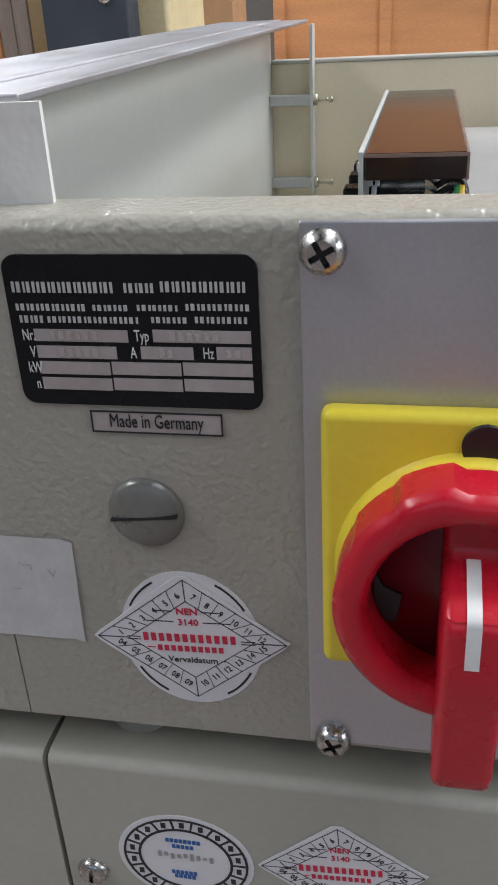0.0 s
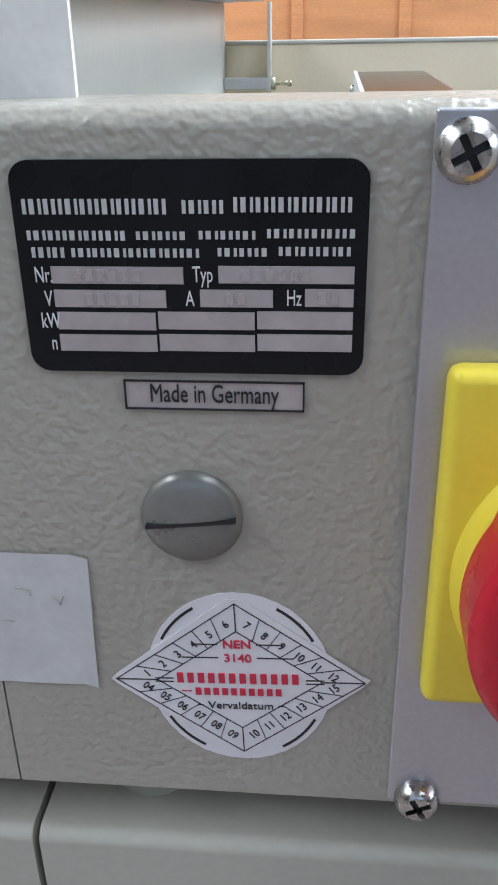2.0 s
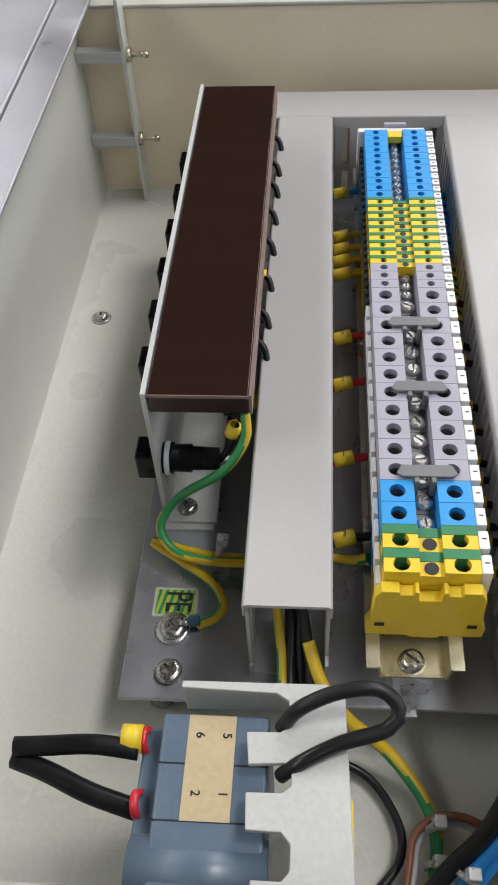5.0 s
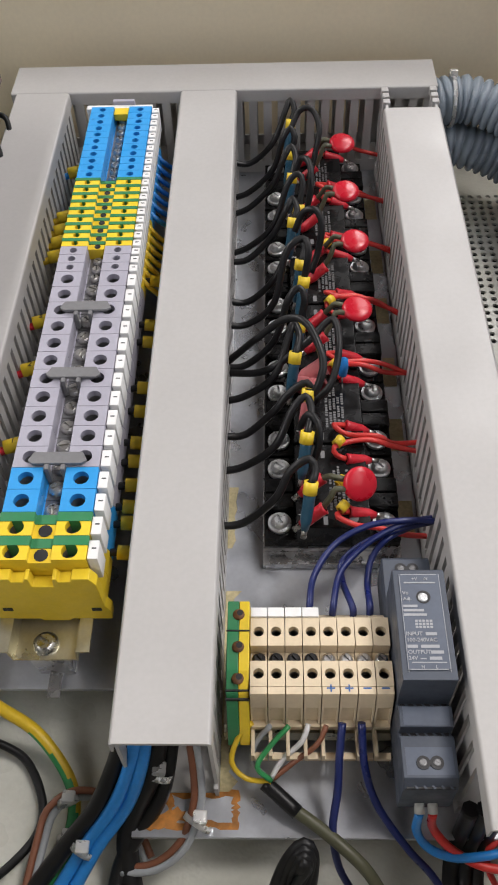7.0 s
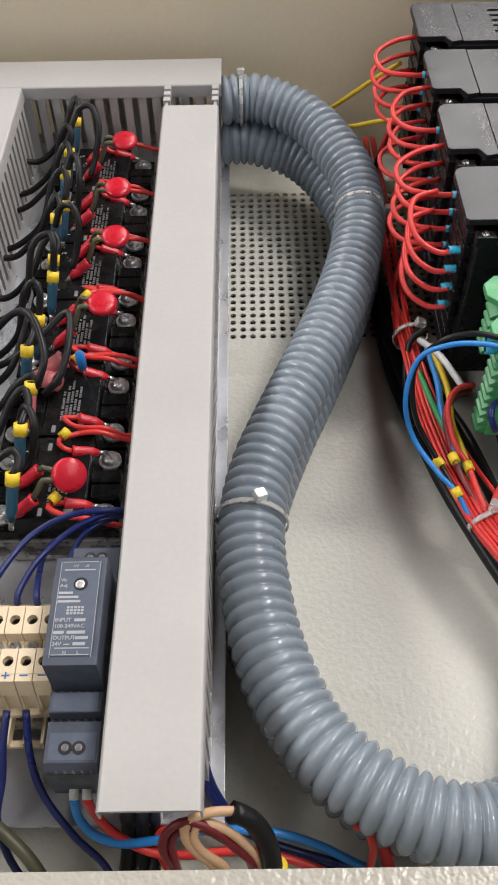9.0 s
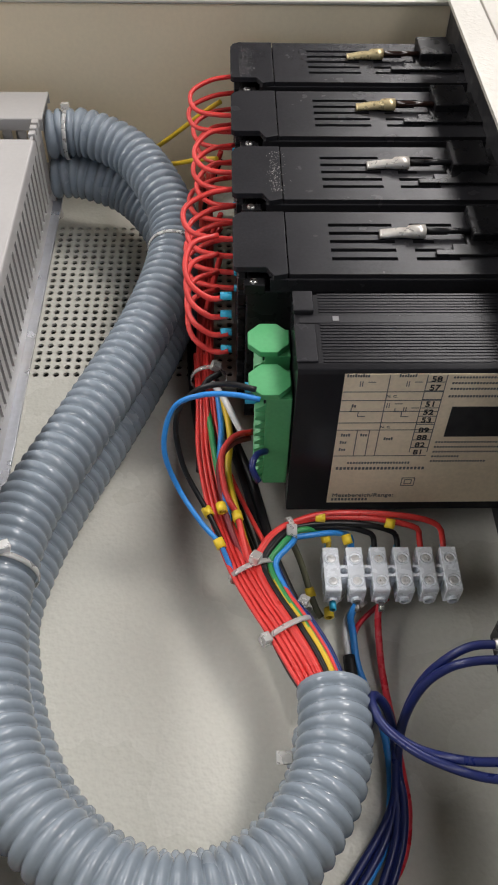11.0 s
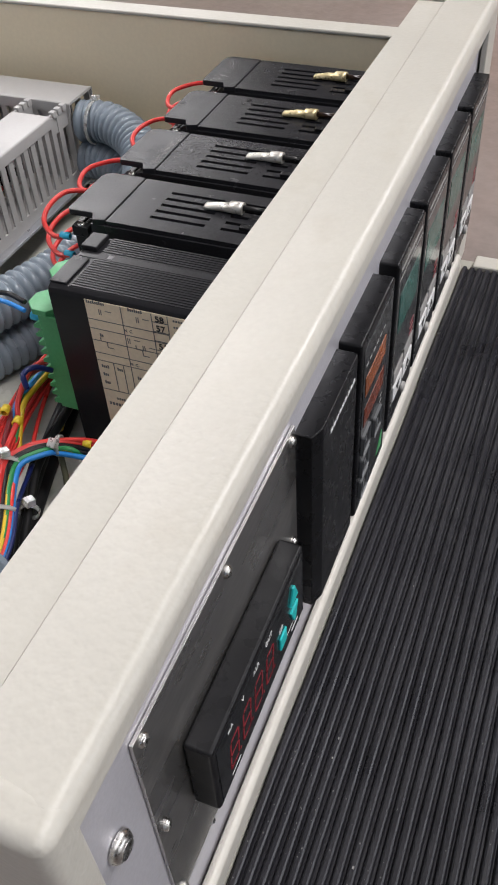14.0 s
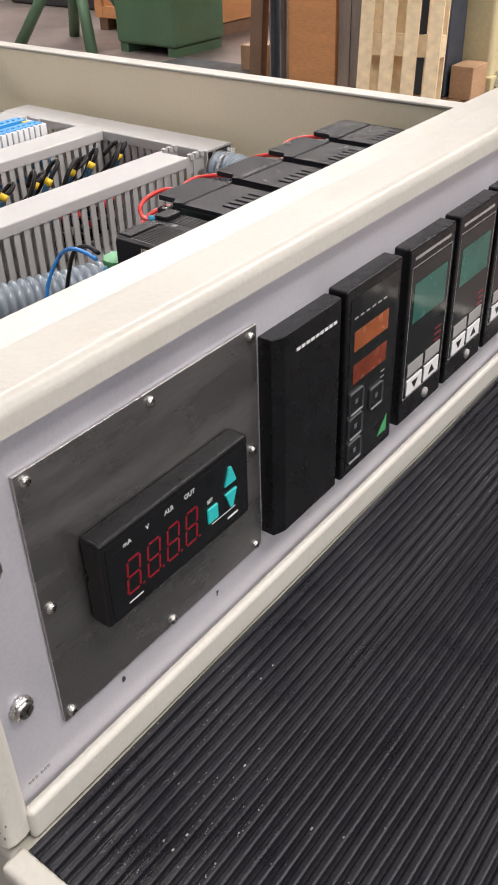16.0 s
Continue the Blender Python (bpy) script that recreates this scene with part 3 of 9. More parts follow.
bm = B(0.0012, 0.0062, 0.0100, 0.4718, -0.0188, -0.0035, 0.0024, 4)
part("lower_frame_bar", bm, PAINT_TOP, tray)
bm = B(0.0012, 0.0045, 0.4720, 0.4965, -0.0165, 0.1394, 0.0008)
box(bm, -0.034, 0.0012, 0.4945, 0.4965, -0.0165, 0.1455)
part("rear_end", bm, PAINT_TOP, tray)
part("instrument_panel", B(-0.0018, 0.0, 0.004, 0.480, -0.015, 0.143), PANEL, tray, "grey anodised instrument panel")
# tray screws seen on floor
for p in ((-0.6126, 0.3545, 0.0),):
    bm = bmesh.new()
    cyl(bm, p, (p[0], p[1], 0.0008), 0.0058, seg=20)
    screw(bm, (p[0], p[1], 0.0008), (0, 0, 1), 0.0042, 0.0026, turn=0.3)
    part("floor_screw", bm, CHROME, tray)
bm = bmesh.new()
screw(bm, (-0.0292, 0.0, 0.1168), (0, -1, 0), 0.0044, 0.0028, turn=0.4)
part("front_screw", bm, CHROME, tray)
for y, z in ((0.0212, 0.0984), (0.0206, 0.0389)):
    bm = bmesh.new()
    screw(bm, (0, y, z), (1, 0, 0), 0.0046, 0.0032, turn=0.5)
    part("panel_screw", bm, CHROME, tray, "slotted nickel panel screw")

# ---- steel mounting plate ----
plate = thing("mounting_plate", "galvanised steel mounting plate with rust and glue stains", "mounting plate")
PZ = 0.0250
bm = bmesh.new()
prism(bm, [(-0.5588, 0.1072), (-0.4122, 0.1072), (-0.4122, 0.0535), (-0.2640, 0.0535), (-0.2640, 0.4740), (-0.5588, 0.4740)], "z", PZ - 0.002, PZ, 0.0003)
part("sheet", bm, PLATE, plate)
for x, y in ((-0.546, 0.12), (-0.546, 0.45), (-0.275, 0.07), (-0.275, 0.46)):
    part("spacer", cyl(bmesh.new(), (x, y, 0.0), (x, y, PZ - 0.002), 0.006, seg=16), STEEL, plate)
for x, y in ((-0.5405, 0.1372), (-0.5400, 0.1182)):
    bm = bmesh.new()
    screw(bm, (x, y, PZ + 0.0012), (0, 0, 1), 0.0054, 0.0022, turn=0.75)
    part("plate_screw", bm, CHROME, plate, "large slotted nickel screw")
bm = lathe(bmesh.new(), (-0.5405, 0.1372, PZ + 0.0002), (0, 0, 1), [(0, 0.0046), (0, 0.0074), (0.0009, 0.0074), (0.0009, 0.0046)], 24)
box(bm, -0.5340, -0.5290, 0.1352, 0.1402, PZ + 0.0002, PZ + 0.0013, 0.0003)
single("ring_lug", bm, STEEL, "tinned ring lug of the earth wire under a screw", "cable lug")
rng = random.Random(8)


def stain(outline, m, z, label):
    """A thin film with a ragged edge: outline gives inner and outer points in turn round a ring or along a strip."""
    bm = bmesh.new()
    vs = [(bm.verts.new((*a, PZ + z)), bm.verts.new((*b, PZ + z))) for a, b in outline]
    for (a, b), (c, d) in zip(vs, vs[1:]):
        bm.faces.new((a, b, d, c))
    part("stain", bm, m, plate, label)


loop = []
for k in range(41):
    a = 2 * math.pi * (k % 40) / 40
    f = 1 / max(abs(math.cos(a)), abs(math.sin(a)))
    j = random.Random(k % 40).uniform(-0.0009, 0.0009)
    loop.append(((-0.3875 + math.cos(a) * f * (0.0105 + j), 0.0628 + math.sin(a) * f * (0.0042 + j)), (-0.3875 + math.cos(a) * f * (0.0128 - j), 0.0628 + math.sin(a) * f * (0.0066 + j))))
stain(loop, RUST, 0.00010, "rust stain round a former part")
rr = random.Random(8)
stain([((-0.4085 + k * 0.0014, 0.0575 - 0.0018 * math.sin(k * 0.5) + rr.uniform(-0.0006, 0.0006)), (-0.4100 + k * 0.0015, 0.0622 + 0.0012 * math.sin(k * 0.9) + rr.uniform(-0.0007, 0.0007))) for k in range(15)], RUST, 0.00013, "rust stain spread on the plate")
stain([((-0.3817, 0.0690 + k * 0.0035), (-0.3793 + rng.uniform(0, 0.0042), 0.0690 + k * 0.0035)) for k in range(24)], STAIN, 0.00016, "yellowed glue stain along the duct")
stain([((-0.3817, 0.170 + k * 0.004), (-0.3800 + rng.uniform(0, 0.0030), 0.170 + k * 0.004)) for k in range(9)], STAIN, 0.00016, "yellowed glue stain along the duct")


rg = random.Random(21)
for q in (0.175, 0.222, 0.262, 0.306, 0.345, 0.392):
    stain([((-0.3070 + rg.uniform(-0.0008, 0.0008), q + k * 0.0032), (-0.3005, q + k * 0.0032)) for k in range(7)], STAIN, 0.00016, "yellowed glue stain along the duct")


# ---- cable ducts ----
def duct(x0, x1, y0, y1, along, cover, sides, label, back=0.0):
    d = thing("cable_duct", label, "cable duct", "cable ducts")
    zb, zt = PZ + 0.0002, 0.0805
    t = 0.0013
    part("base", B(x0 + t, x1 - t, y0 + 0.001 + back, y1 - 0.001, zb, zb + 0.0015), DUCT, d)
    for s in sides:
        lo, hi = (y0 + back, y1) if s in "lr" else (x0, x1)
        pitch = 0.0084
        n = int((hi - lo) / pitch)
        w = pitch * 0.56
        if s in "lr":
            xs = x0 if s == "l" else x1 - t
            me = mesh_of("finger", box(bmesh.new(), 0, t, 0, w, 0, zt - 0.0025 - zb - 0.008), DUCT)
            box(bm := bmesh.new(), xs, xs + t, lo, hi, zb, zb + 0.008)
            part("side_wall", bm, DUCT, d)
            for i in range(n):
                share("finger", me, d, Matrix.Translation((xs, lo + 0.002 + i * pitch, zb + 0.008)))
        else:
            ys = y0 if s == "f" else y1 - t
            me = mesh_of("finger", box(bmesh.new(), 0, w, 0, t, 0, zt - 0.0025 - zb - 0.008), DUCT)
            box(bm := bmesh.new(), lo, hi, ys, ys + t, zb, zb + 0.008)
            part("side_wall", bm, DUCT, d)
            for i in range(n):
                share("finger", me, d, Matrix.Translation((lo + 0.002 + i * pitch, ys, zb + 0.008)))
    bm = bmesh.new()
    o = 0.0006
    c0, c1 = cover
    if along == "y":
        prism(bm, [(x0 - o, zt - 0.0075), (x0 - o, zt - 0.0012), (x0 + 0.0008, zt), (x1 - 0.0008, zt), (x1 + o, zt - 0.0012), (x1 + o, zt - 0.0075), (x1 - 0.0002, zt - 0.0075), (x1 - 0.0002, zt - 0.0016), (x0 + 0.0002, zt - 0.0016), (x0 + 0.0002, zt - 0.0075)], "y", c0, c1)
    else:
        prism(bm, [(y0 - o, zt - 0.0075), (y0 - o, zt - 0.0012), (y0 + 0.0008, zt), (y1 - 0.0008, zt), (y1 + o, zt - 0.0012), (y1 + o, zt - 0.0075), (y1 - 0.0002, zt - 0.0075), (y1 - 0.0002, zt - 0.0016), (y0 + 0.0002, zt - 0.0016), (y0 + 0.0002, zt - 0.0075)], "x", c0, c1)
    part("cover", bm, DUCT, d)
    return d


duct(-0.5080, -0.4778, 0.1180, 0.4392, "y", (0.1178, 0.4392), "lr", "grey slotted PVC cable duct with its cover on")
duct(-0.4128, -0.3818, 0.0675, 0.4392, "y", (0.0673, 0.4392), "lr", "grey slotted PVC cable duct packed with wires")
d3 = duct(-0.2990, -0.2690, 0.0430, 0.4372, "y", (0.0428, 0.4180), "lr", "grey slotted PVC cable duct beside the hose", back=0.0190)
duct(-0.5110, -0.2672, 0.4400, 0.4692, "x", (-0.5112, -0.2672), "fb", "grey slotted PVC cable duct along the back wall")
for x in (-0.2983, -0.2712):
    part("open_edge", B(x, x + 0.0016, 0.4182, 0.4384, 0.0665, 0.0803, 0.0004), DUCT, d3)
    for y in (0.4215, 0.4275, 0.4335):
        part("open_edge", B(x - 0.0012, x + 0.0028, y, y + 0.0042, 0.0770, 0.0816, 0.0006), DUCT, d3)


# ---- terminal row on its rail ----
def din_rail(xc, y0, y1, z, label, along="y"):
    r = thing("din_rail", label, "mounting rail")
    bm = bmesh.new()
    h = 0.0075
    prism(bm, [(xc - 0.0175, z + h - 0.001), (xc - 0.0175, z + h), (xc - 0.0125, z + h), (xc - 0.0115, z + 0.001), (xc + 0.0115, z + 0.001), (xc + 0.0125, z + h), (xc + 0.0175, z + h), (xc + 0.0175, z + h - 0.001), (xc + 0.0133, z + h - 0.001), (xc + 0.0123, z), (xc - 0.0123, z), (xc - 0.0133, z + h - 0.001)], "y", y0, y1)
    part("channel", bm, YZINC, r)
    return r


TX = -0.4435
rail = din_rail(TX - 0.0035, 0.1125, 0.436, 0.0372, "yellow zinc plated mounting rail on a spacer")
bm = bmesh.new()
screw(bm, (TX - 0.0040, 0.1185, 0.0382), (0, 0, 1), 0.0048, 0.0034, turn=0.9)
part("rail_screw", bm, CHROME, rail)
part("spacer", B(TX - 0.010, TX + 0.004, 0.1135, 0.1240, PZ, 0.0370), STEEL, rail)
part("foot_tab", B(TX - 0.006, TX - 0.001, 0.1035, 0.1135, PZ + 0.0003, PZ + 0.0014), STEEL, rail)
part("spacer", B(TX - 0.010, TX + 0.004, 0.424, 0.434, PZ, 0.0370), STEEL, rail)


def top_with_well(bm, x0, x1, y0, y1, zt, zb, r, seg=12, at=0.5):
    """A block with a round well in its top: plastic above, the steel clamp cage below."""
    cx, cy = (x0 + x1) / 2, y0 + (y1 - y0) * at
    r = min(r, (y1 - y0) * 0.46, (x1 - x0) * 0.46)
    ring = [bm.verts.new((cx + r * math.cos(2 * math.pi * k / seg + math.pi / 4), cy + r * math.sin(2 * math.pi * k / seg + math.pi / 4), zt)) for k in range(seg)]
    mid = [bm.verts.new((v.co.x, v.co.y, zt - 0.0030)) for v in ring]
    low = [bm.verts.new((v.co.x, v.co.y, zt - 0.0080)) for v in ring]
    c = [bm.verts.new(p) for p in ((x1, y1, zt), (x0, y1, zt), (x0, y0, zt), (x1, y0, zt))]
    d = [bm.verts.new((v.co.x, v.co.y, zb)) for v in c]
    q = seg // 4
    for s in range(4):
        loop = [ring[(s * q + k) % seg] for k in range(q + 1)]
        bm.faces.new([c[s], c[(s + 1) % 4]] + loop[::-1])
        bm.faces.new((c[s], d[s], d[(s + 1) % 4], c[(s + 1) % 4]))
    for k in range(seg):
        bm.faces.new((ring[k], ring[(k + 1) % seg], mid[(k + 1) % seg], mid[k]))
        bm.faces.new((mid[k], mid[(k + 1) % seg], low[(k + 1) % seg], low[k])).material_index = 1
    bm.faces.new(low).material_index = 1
    bm.faces.new(d)
    return cx, cy


def terminal(y, w, kind):
    """One rail terminal of the width w, its near face at y; the wells and the clamp screw lie in real recesses."""
    big = w > 0.008
    zt = 0.0795
    lab = {"blue": "sky blue screw terminal block", "grey": "light grey screw terminal block", "pe": "green and yellow striped earth terminal block"}[kind]
    t = thing("terminal_block", ("wide " if big else "narrow ") + lab + " on the rail", "terminal block", "rail terminals")
    m = {"blue": BLUE, "grey": TGREY, "pe": YELLOW}[kind]
    g = 0.00012
    y0, y1 = y + g, y + w - g
    bm = bmesh.new()
    prism(bm, [(TX - 0.0185, 0.0445), (TX - 0.0185, 0.0520), (TX - 0.0168, 0.0560), (TX - 0.0166, 0.0715), (TX + 0.0166, 0.0715), (TX + 0.0168, 0.0560), (TX + 0.0185, 0.0520), (TX + 0.0185, 0.0445)], "y", y0, y1)
    part("body", bm, m, t)
    r = 0.0030 if big else 0.0018
    at = 0.5
    if kind == "pe":
        r, at = w * (0.30 if big else 0.27), 0.36
    for sx in (-1, 1):
        bm = bmesh.new()
        xa, xb = TX + sx * 0.0042, TX + sx * 0.0165
        wx, wy = top_with_well(bm, min(xa, xb), max(xa, xb), y0, y1, zt, 0.0710, r, 12, at)
        # narrow earth wells get black lower walls: their shade is in the colour
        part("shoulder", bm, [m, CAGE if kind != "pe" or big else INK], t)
        bm = bmesh.new()
        screw(bm, (wx, wy, 0.0716), (0, 0, 1), r * 0.85, 0.0012, seg=10, turn=random.uniform(0, 3))
        # screws in narrow wells are blackened by the well's shade
        part("well_screw", bm, WELLS if big else INK, t, "clamp screw deep in its well")
    if kind == "pe":
        for sx in (-1, 1):
            part("stripe", B(min(TX + sx * 0.0041, TX + sx * 0.0167), max(TX + sx * 0.0041, TX + sx * 0.0167), y0 + w * 0.58, y1 - 0.0001, 0.0715, zt + 0.00025), GREEN, t, "green stripe")
        part("bridge", B(TX - 0.0042, TX + 0.0042, y0, y1, 0.0712, 0.0772), YELLOW, t)
        part("bridge_stripe", B(TX - 0.0042, TX + 0.0042, y0 + w * 0.58, y1, 0.0772, 0.0775), GREEN, t)
        # black disc painted for the dark inside of the bridge hole
        part("bridge_hole", cyl(bmesh.new(), (TX, y0 + w * 0.30, 0.0773), (TX, y0 + w * 0.30, 0.0775), w * 0.25, seg=12), INK, t)
    else:
        bm = bmesh.new()
        screw(bm, (TX, (y0 + y1) / 2, 0.0716), (0, 0, 1), min(0.0034, w * 0.40), 0.0022, turn=random.uniform(0, 3), seg=12)
        part("jumper_screw", bm, WELLS, t, "slotted jumper screw")
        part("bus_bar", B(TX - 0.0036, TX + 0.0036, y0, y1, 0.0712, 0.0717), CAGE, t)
    part("left_marker", B(TX - 0.0186, TX - 0.0168, y0 + 0.0010, y1 - 0.0012, 0.0600, 0.0700, 0.0003), WHITE if big else BLACKM, t)
    part("marker", B(TX + 0.0167, TX + 0.0205, y0 + w * 0.06, y1 - w * 0.16, 0.0655, 0.0790, 0.0003), WHITE, t, "white marker tag")
    bm = B(TX + 0.0180, TX + 0.0196, (y0 + y1) / 2 - 0.00025, (y0 + y1) / 2 + 0.00025, 0.0790, 0.0791)
    part("marker_print", bm, INK, t)
    return t


random.seed(5)
y = 0.1310
for k in ["pe"] * 2 + ["blue"] * 2 + ["grey"] * 11:
    terminal(y, 0.0101, k)
    y += 0.0101
for k in ["grey"] * 3 + ["pe"] * 9 + ["blue"] * 11:
    terminal(y, 0.00592, k)
    y += 0.00592
TY1 = y
e = thing("end_cover", "yellow plastic end cover closing the terminal row", "end cover")
bm = bmesh.new()
prism(bm, [(TX - 0.0212, 0.0440), (TX - 0.0216, 0.0500), (TX - 0.0198, 0.0540), (TX - 0.0192, 0.0700), (TX - 0.0172, 0.0742), (TX - 0.0110, 0.0742), (TX - 0.0105, 0.0722), (TX - 0.0062, 0.0722), (TX - 0.0056, 0.0742), (TX - 0.0042, 0.0742), (TX - 0.0038, 0.0688), (TX + 0.0038, 0.0688), (TX + 0.0042, 0.0742), (TX + 0.0056, 0.0742), (TX + 0.0062, 0.0722), (TX + 0.0105, 0.0722), (TX + 0.0110, 0.0742), (TX + 0.0172, 0.0742), (TX + 0.0192, 0.0700), (TX + 0.0198, 0.0540), (TX + 0.0216, 0.0500), (TX + 0.0212, 0.0440), (TX + 0.006, 0.0440), (TX + 0.005, 0.0425), (TX - 0.005, 0.0425), (TX - 0.006, 0.0440)], "y", 0.1262, 0.1308, 0.0004)
part("cover", bm, YELLOW, e)
for x, z in ((TX - 0.0165, 0.0520), (TX + 0.0165, 0.0520)):
    # black tile painted for the dark inside of the latch hole
    part("latch_hole", B(x - 0.0018, x + 0.0018, 0.1259, 0.1264, z - 0.0010, z + 0.0010), INK, e)
eb = thing("end_bracket", "white plastic end bracket on the rail", "end bracket")
part("clip", B(TX - 0.0200, TX + 0.0165, TY1 + 0.0005, TY1 + 0.0045, 0.0450, 0.0780, 0.0006), WHITE, eb)
part("grip", B(TX - 0.0055, TX + 0.0065, TY1 + 0.0045, TY1 + 0.0070, 0.0720, 0.0800, 0.0005), TGREY, eb)
part("yellow_insert", B(TX - 0.0040, TX + 0.0040, TY1 - 0.0060, TY1 + 0.0004, 0.0745, 0.0785, 0.0003), YELLOW, eb)
for yy in (0.2565, 0.2172, 0.1732):
    bm = bmesh.new()
    prism(bm, [(TX - 0.0105, yy), (TX - 0.0085, yy + 0.0040), (TX + 0.0100, yy + 0.0040), (TX + 0.0120, yy), (TX + 0.0100, yy - 0.0016), (TX - 0.0085, yy - 0.0016)], "z", 0.0802, 0.0816, 0.0003)
    for px in (-0.0040, 0.0022):
        box(bm, TX + px, TX + px + 0.0018, yy - 0.0040, yy - 0.0010, 0.0722, 0.0812, 0.0004)
    single("jumper_cap", bm, MIDG, "grey plastic jumper cap over the terminals", "jumper cap", "jumper caps")


# ---- brown topped fuse strip ----
fs = thing("fuse_panel", "fuse strip with a dark brown laminate top on a white bracket", "fuse panel")
part("top_board", B(-0.5478, -0.5092, 0.1893, 0.4212, 0.0990, 0.1092, 0.0006), BROWN, fs, "dark brown laminate board")
bm = bmesh.new()
prism(bm, [(-0.5500, 0.0268), (-0.5500, 0.1098), (-0.5481, 0.1098), (-0.5481, 0.0286), (-0.5270, 0.0286), (-0.5270, 0.0268)], "y", 0.1885, 0.4220)
part("bracket", bm, LGREY, fs, "white metal bracket")
EDGE = mat("brown_board_edge", (0.20, 0.13, 0.105), 0.4)
part("edge_strip", B(-0.5092, -0.5082, 0.1893, 0.4212, 0.0990, 0.1089), EDGE, fs, "pale brown cut edge")
part("edge_line", B(-0.5478, -0.5092, 0.1889, 0.1893, 0.1076, 0.1090), EDGE, fs)
for i in range(7):
    yy = 0.2005 + i * 0.0305 if i else 0.1990
    zz = 0.0820 if i else 0.060
    bm = bmesh.new()
    box(bm, -0.5592, -0.5500, yy - 0.0062, yy + 0.0062, zz - 0.0072, zz + 0.0072, 0.0012, 3)
    part("fuse_cap", bm, BLACK, fs, "square black fuse cap")
    bm = lathe(bmesh.new(), (-0.5480, yy, zz), (1, 0, 0), [(0, 0.0070), (0.0045, 0.0070), (0.0047, 0.0060), (0.0120, 0.0062), (0.0125, 0.0052), (0.0235, 0.0048), (0.0240, 0.0)], 16)
    part("fuse_holder", bm, BLACK, fs, "round black fuse holder")
    part("clear_ring", lathe(bmesh.new(), (-0.5470, yy, zz), (1, 0, 0), [(0, 0.0074), (0.0022, 0.0074), (0.0022, 0.0070)], 16), OFFW, fs)
    part("solder_tag", B(-0.5242, -0.5190, yy - 0.0012, yy + 0.0012, zz - 0.0004, zz + 0.0004), BRIGHT, fs, "bright solder tag")
bm = bmesh.new()
screw(bm, (-0.5405, 0.1960, 0.0286), (0, 0, 1), 0.0046, 0.003, turn=0.8)
part("bracket_screw", bm, CHROME, fs)
part("foot", B(-0.5500, -0.5285, 0.1855, 0.2065, PZ, 0.0268), LGREY, fs)
bm = bmesh.new()
for yy in (0.2080, 0.4060):
    part("side_screw", lathe(bmesh.new(), (-0.5500, yy, 0.1010), (-1, 0, 0), [(0, 0.0024), (0.0012, 0.0024), (0.002, 0.0012)], 10), CHROME, fs)
s = thing("earth_sticker", "green and yellow striped sticker reading PE on the plate", "sticker")
part("backing", B(-0.5503, -0.5318, 0.1430, 0.1565, PZ + 0.00005, PZ + 0.0001), LGREY, s)
part("film", B(-0.5493, -0.5330, 0.1440, 0.1555, PZ + 0.0001, PZ + 0.0003), LIME, s)
bm = bmesh.new()
for k in range(7):
    x0 = -0.5510 + k * 0.0030
    poly = [(x0, 0.1441), (x0 + 0.0014, 0.1441), (x0 + 0.0039, 0.1554), (x0 + 0.0025, 0.1554)]
    poly = [(min(max(a, -0.5492), -0.5331), b) for a, b in poly]
    if poly[2][0] - poly[3][0] > 1e-4 or poly[1][0] - poly[0][0] > 1e-4:
        prism(bm, poly, "z", PZ + 0.0003, PZ + 0.0004)
part("stripe", bm, GREEN, s)
bm = bmesh.new()
text_mesh(bm, "PE", FZ(-0.5448, 0.1498, PZ + 0.0006, -90), 0.0108, "CENTER", bold=0.00010, squeeze=0.62)
part("letters", bm, INK, s)


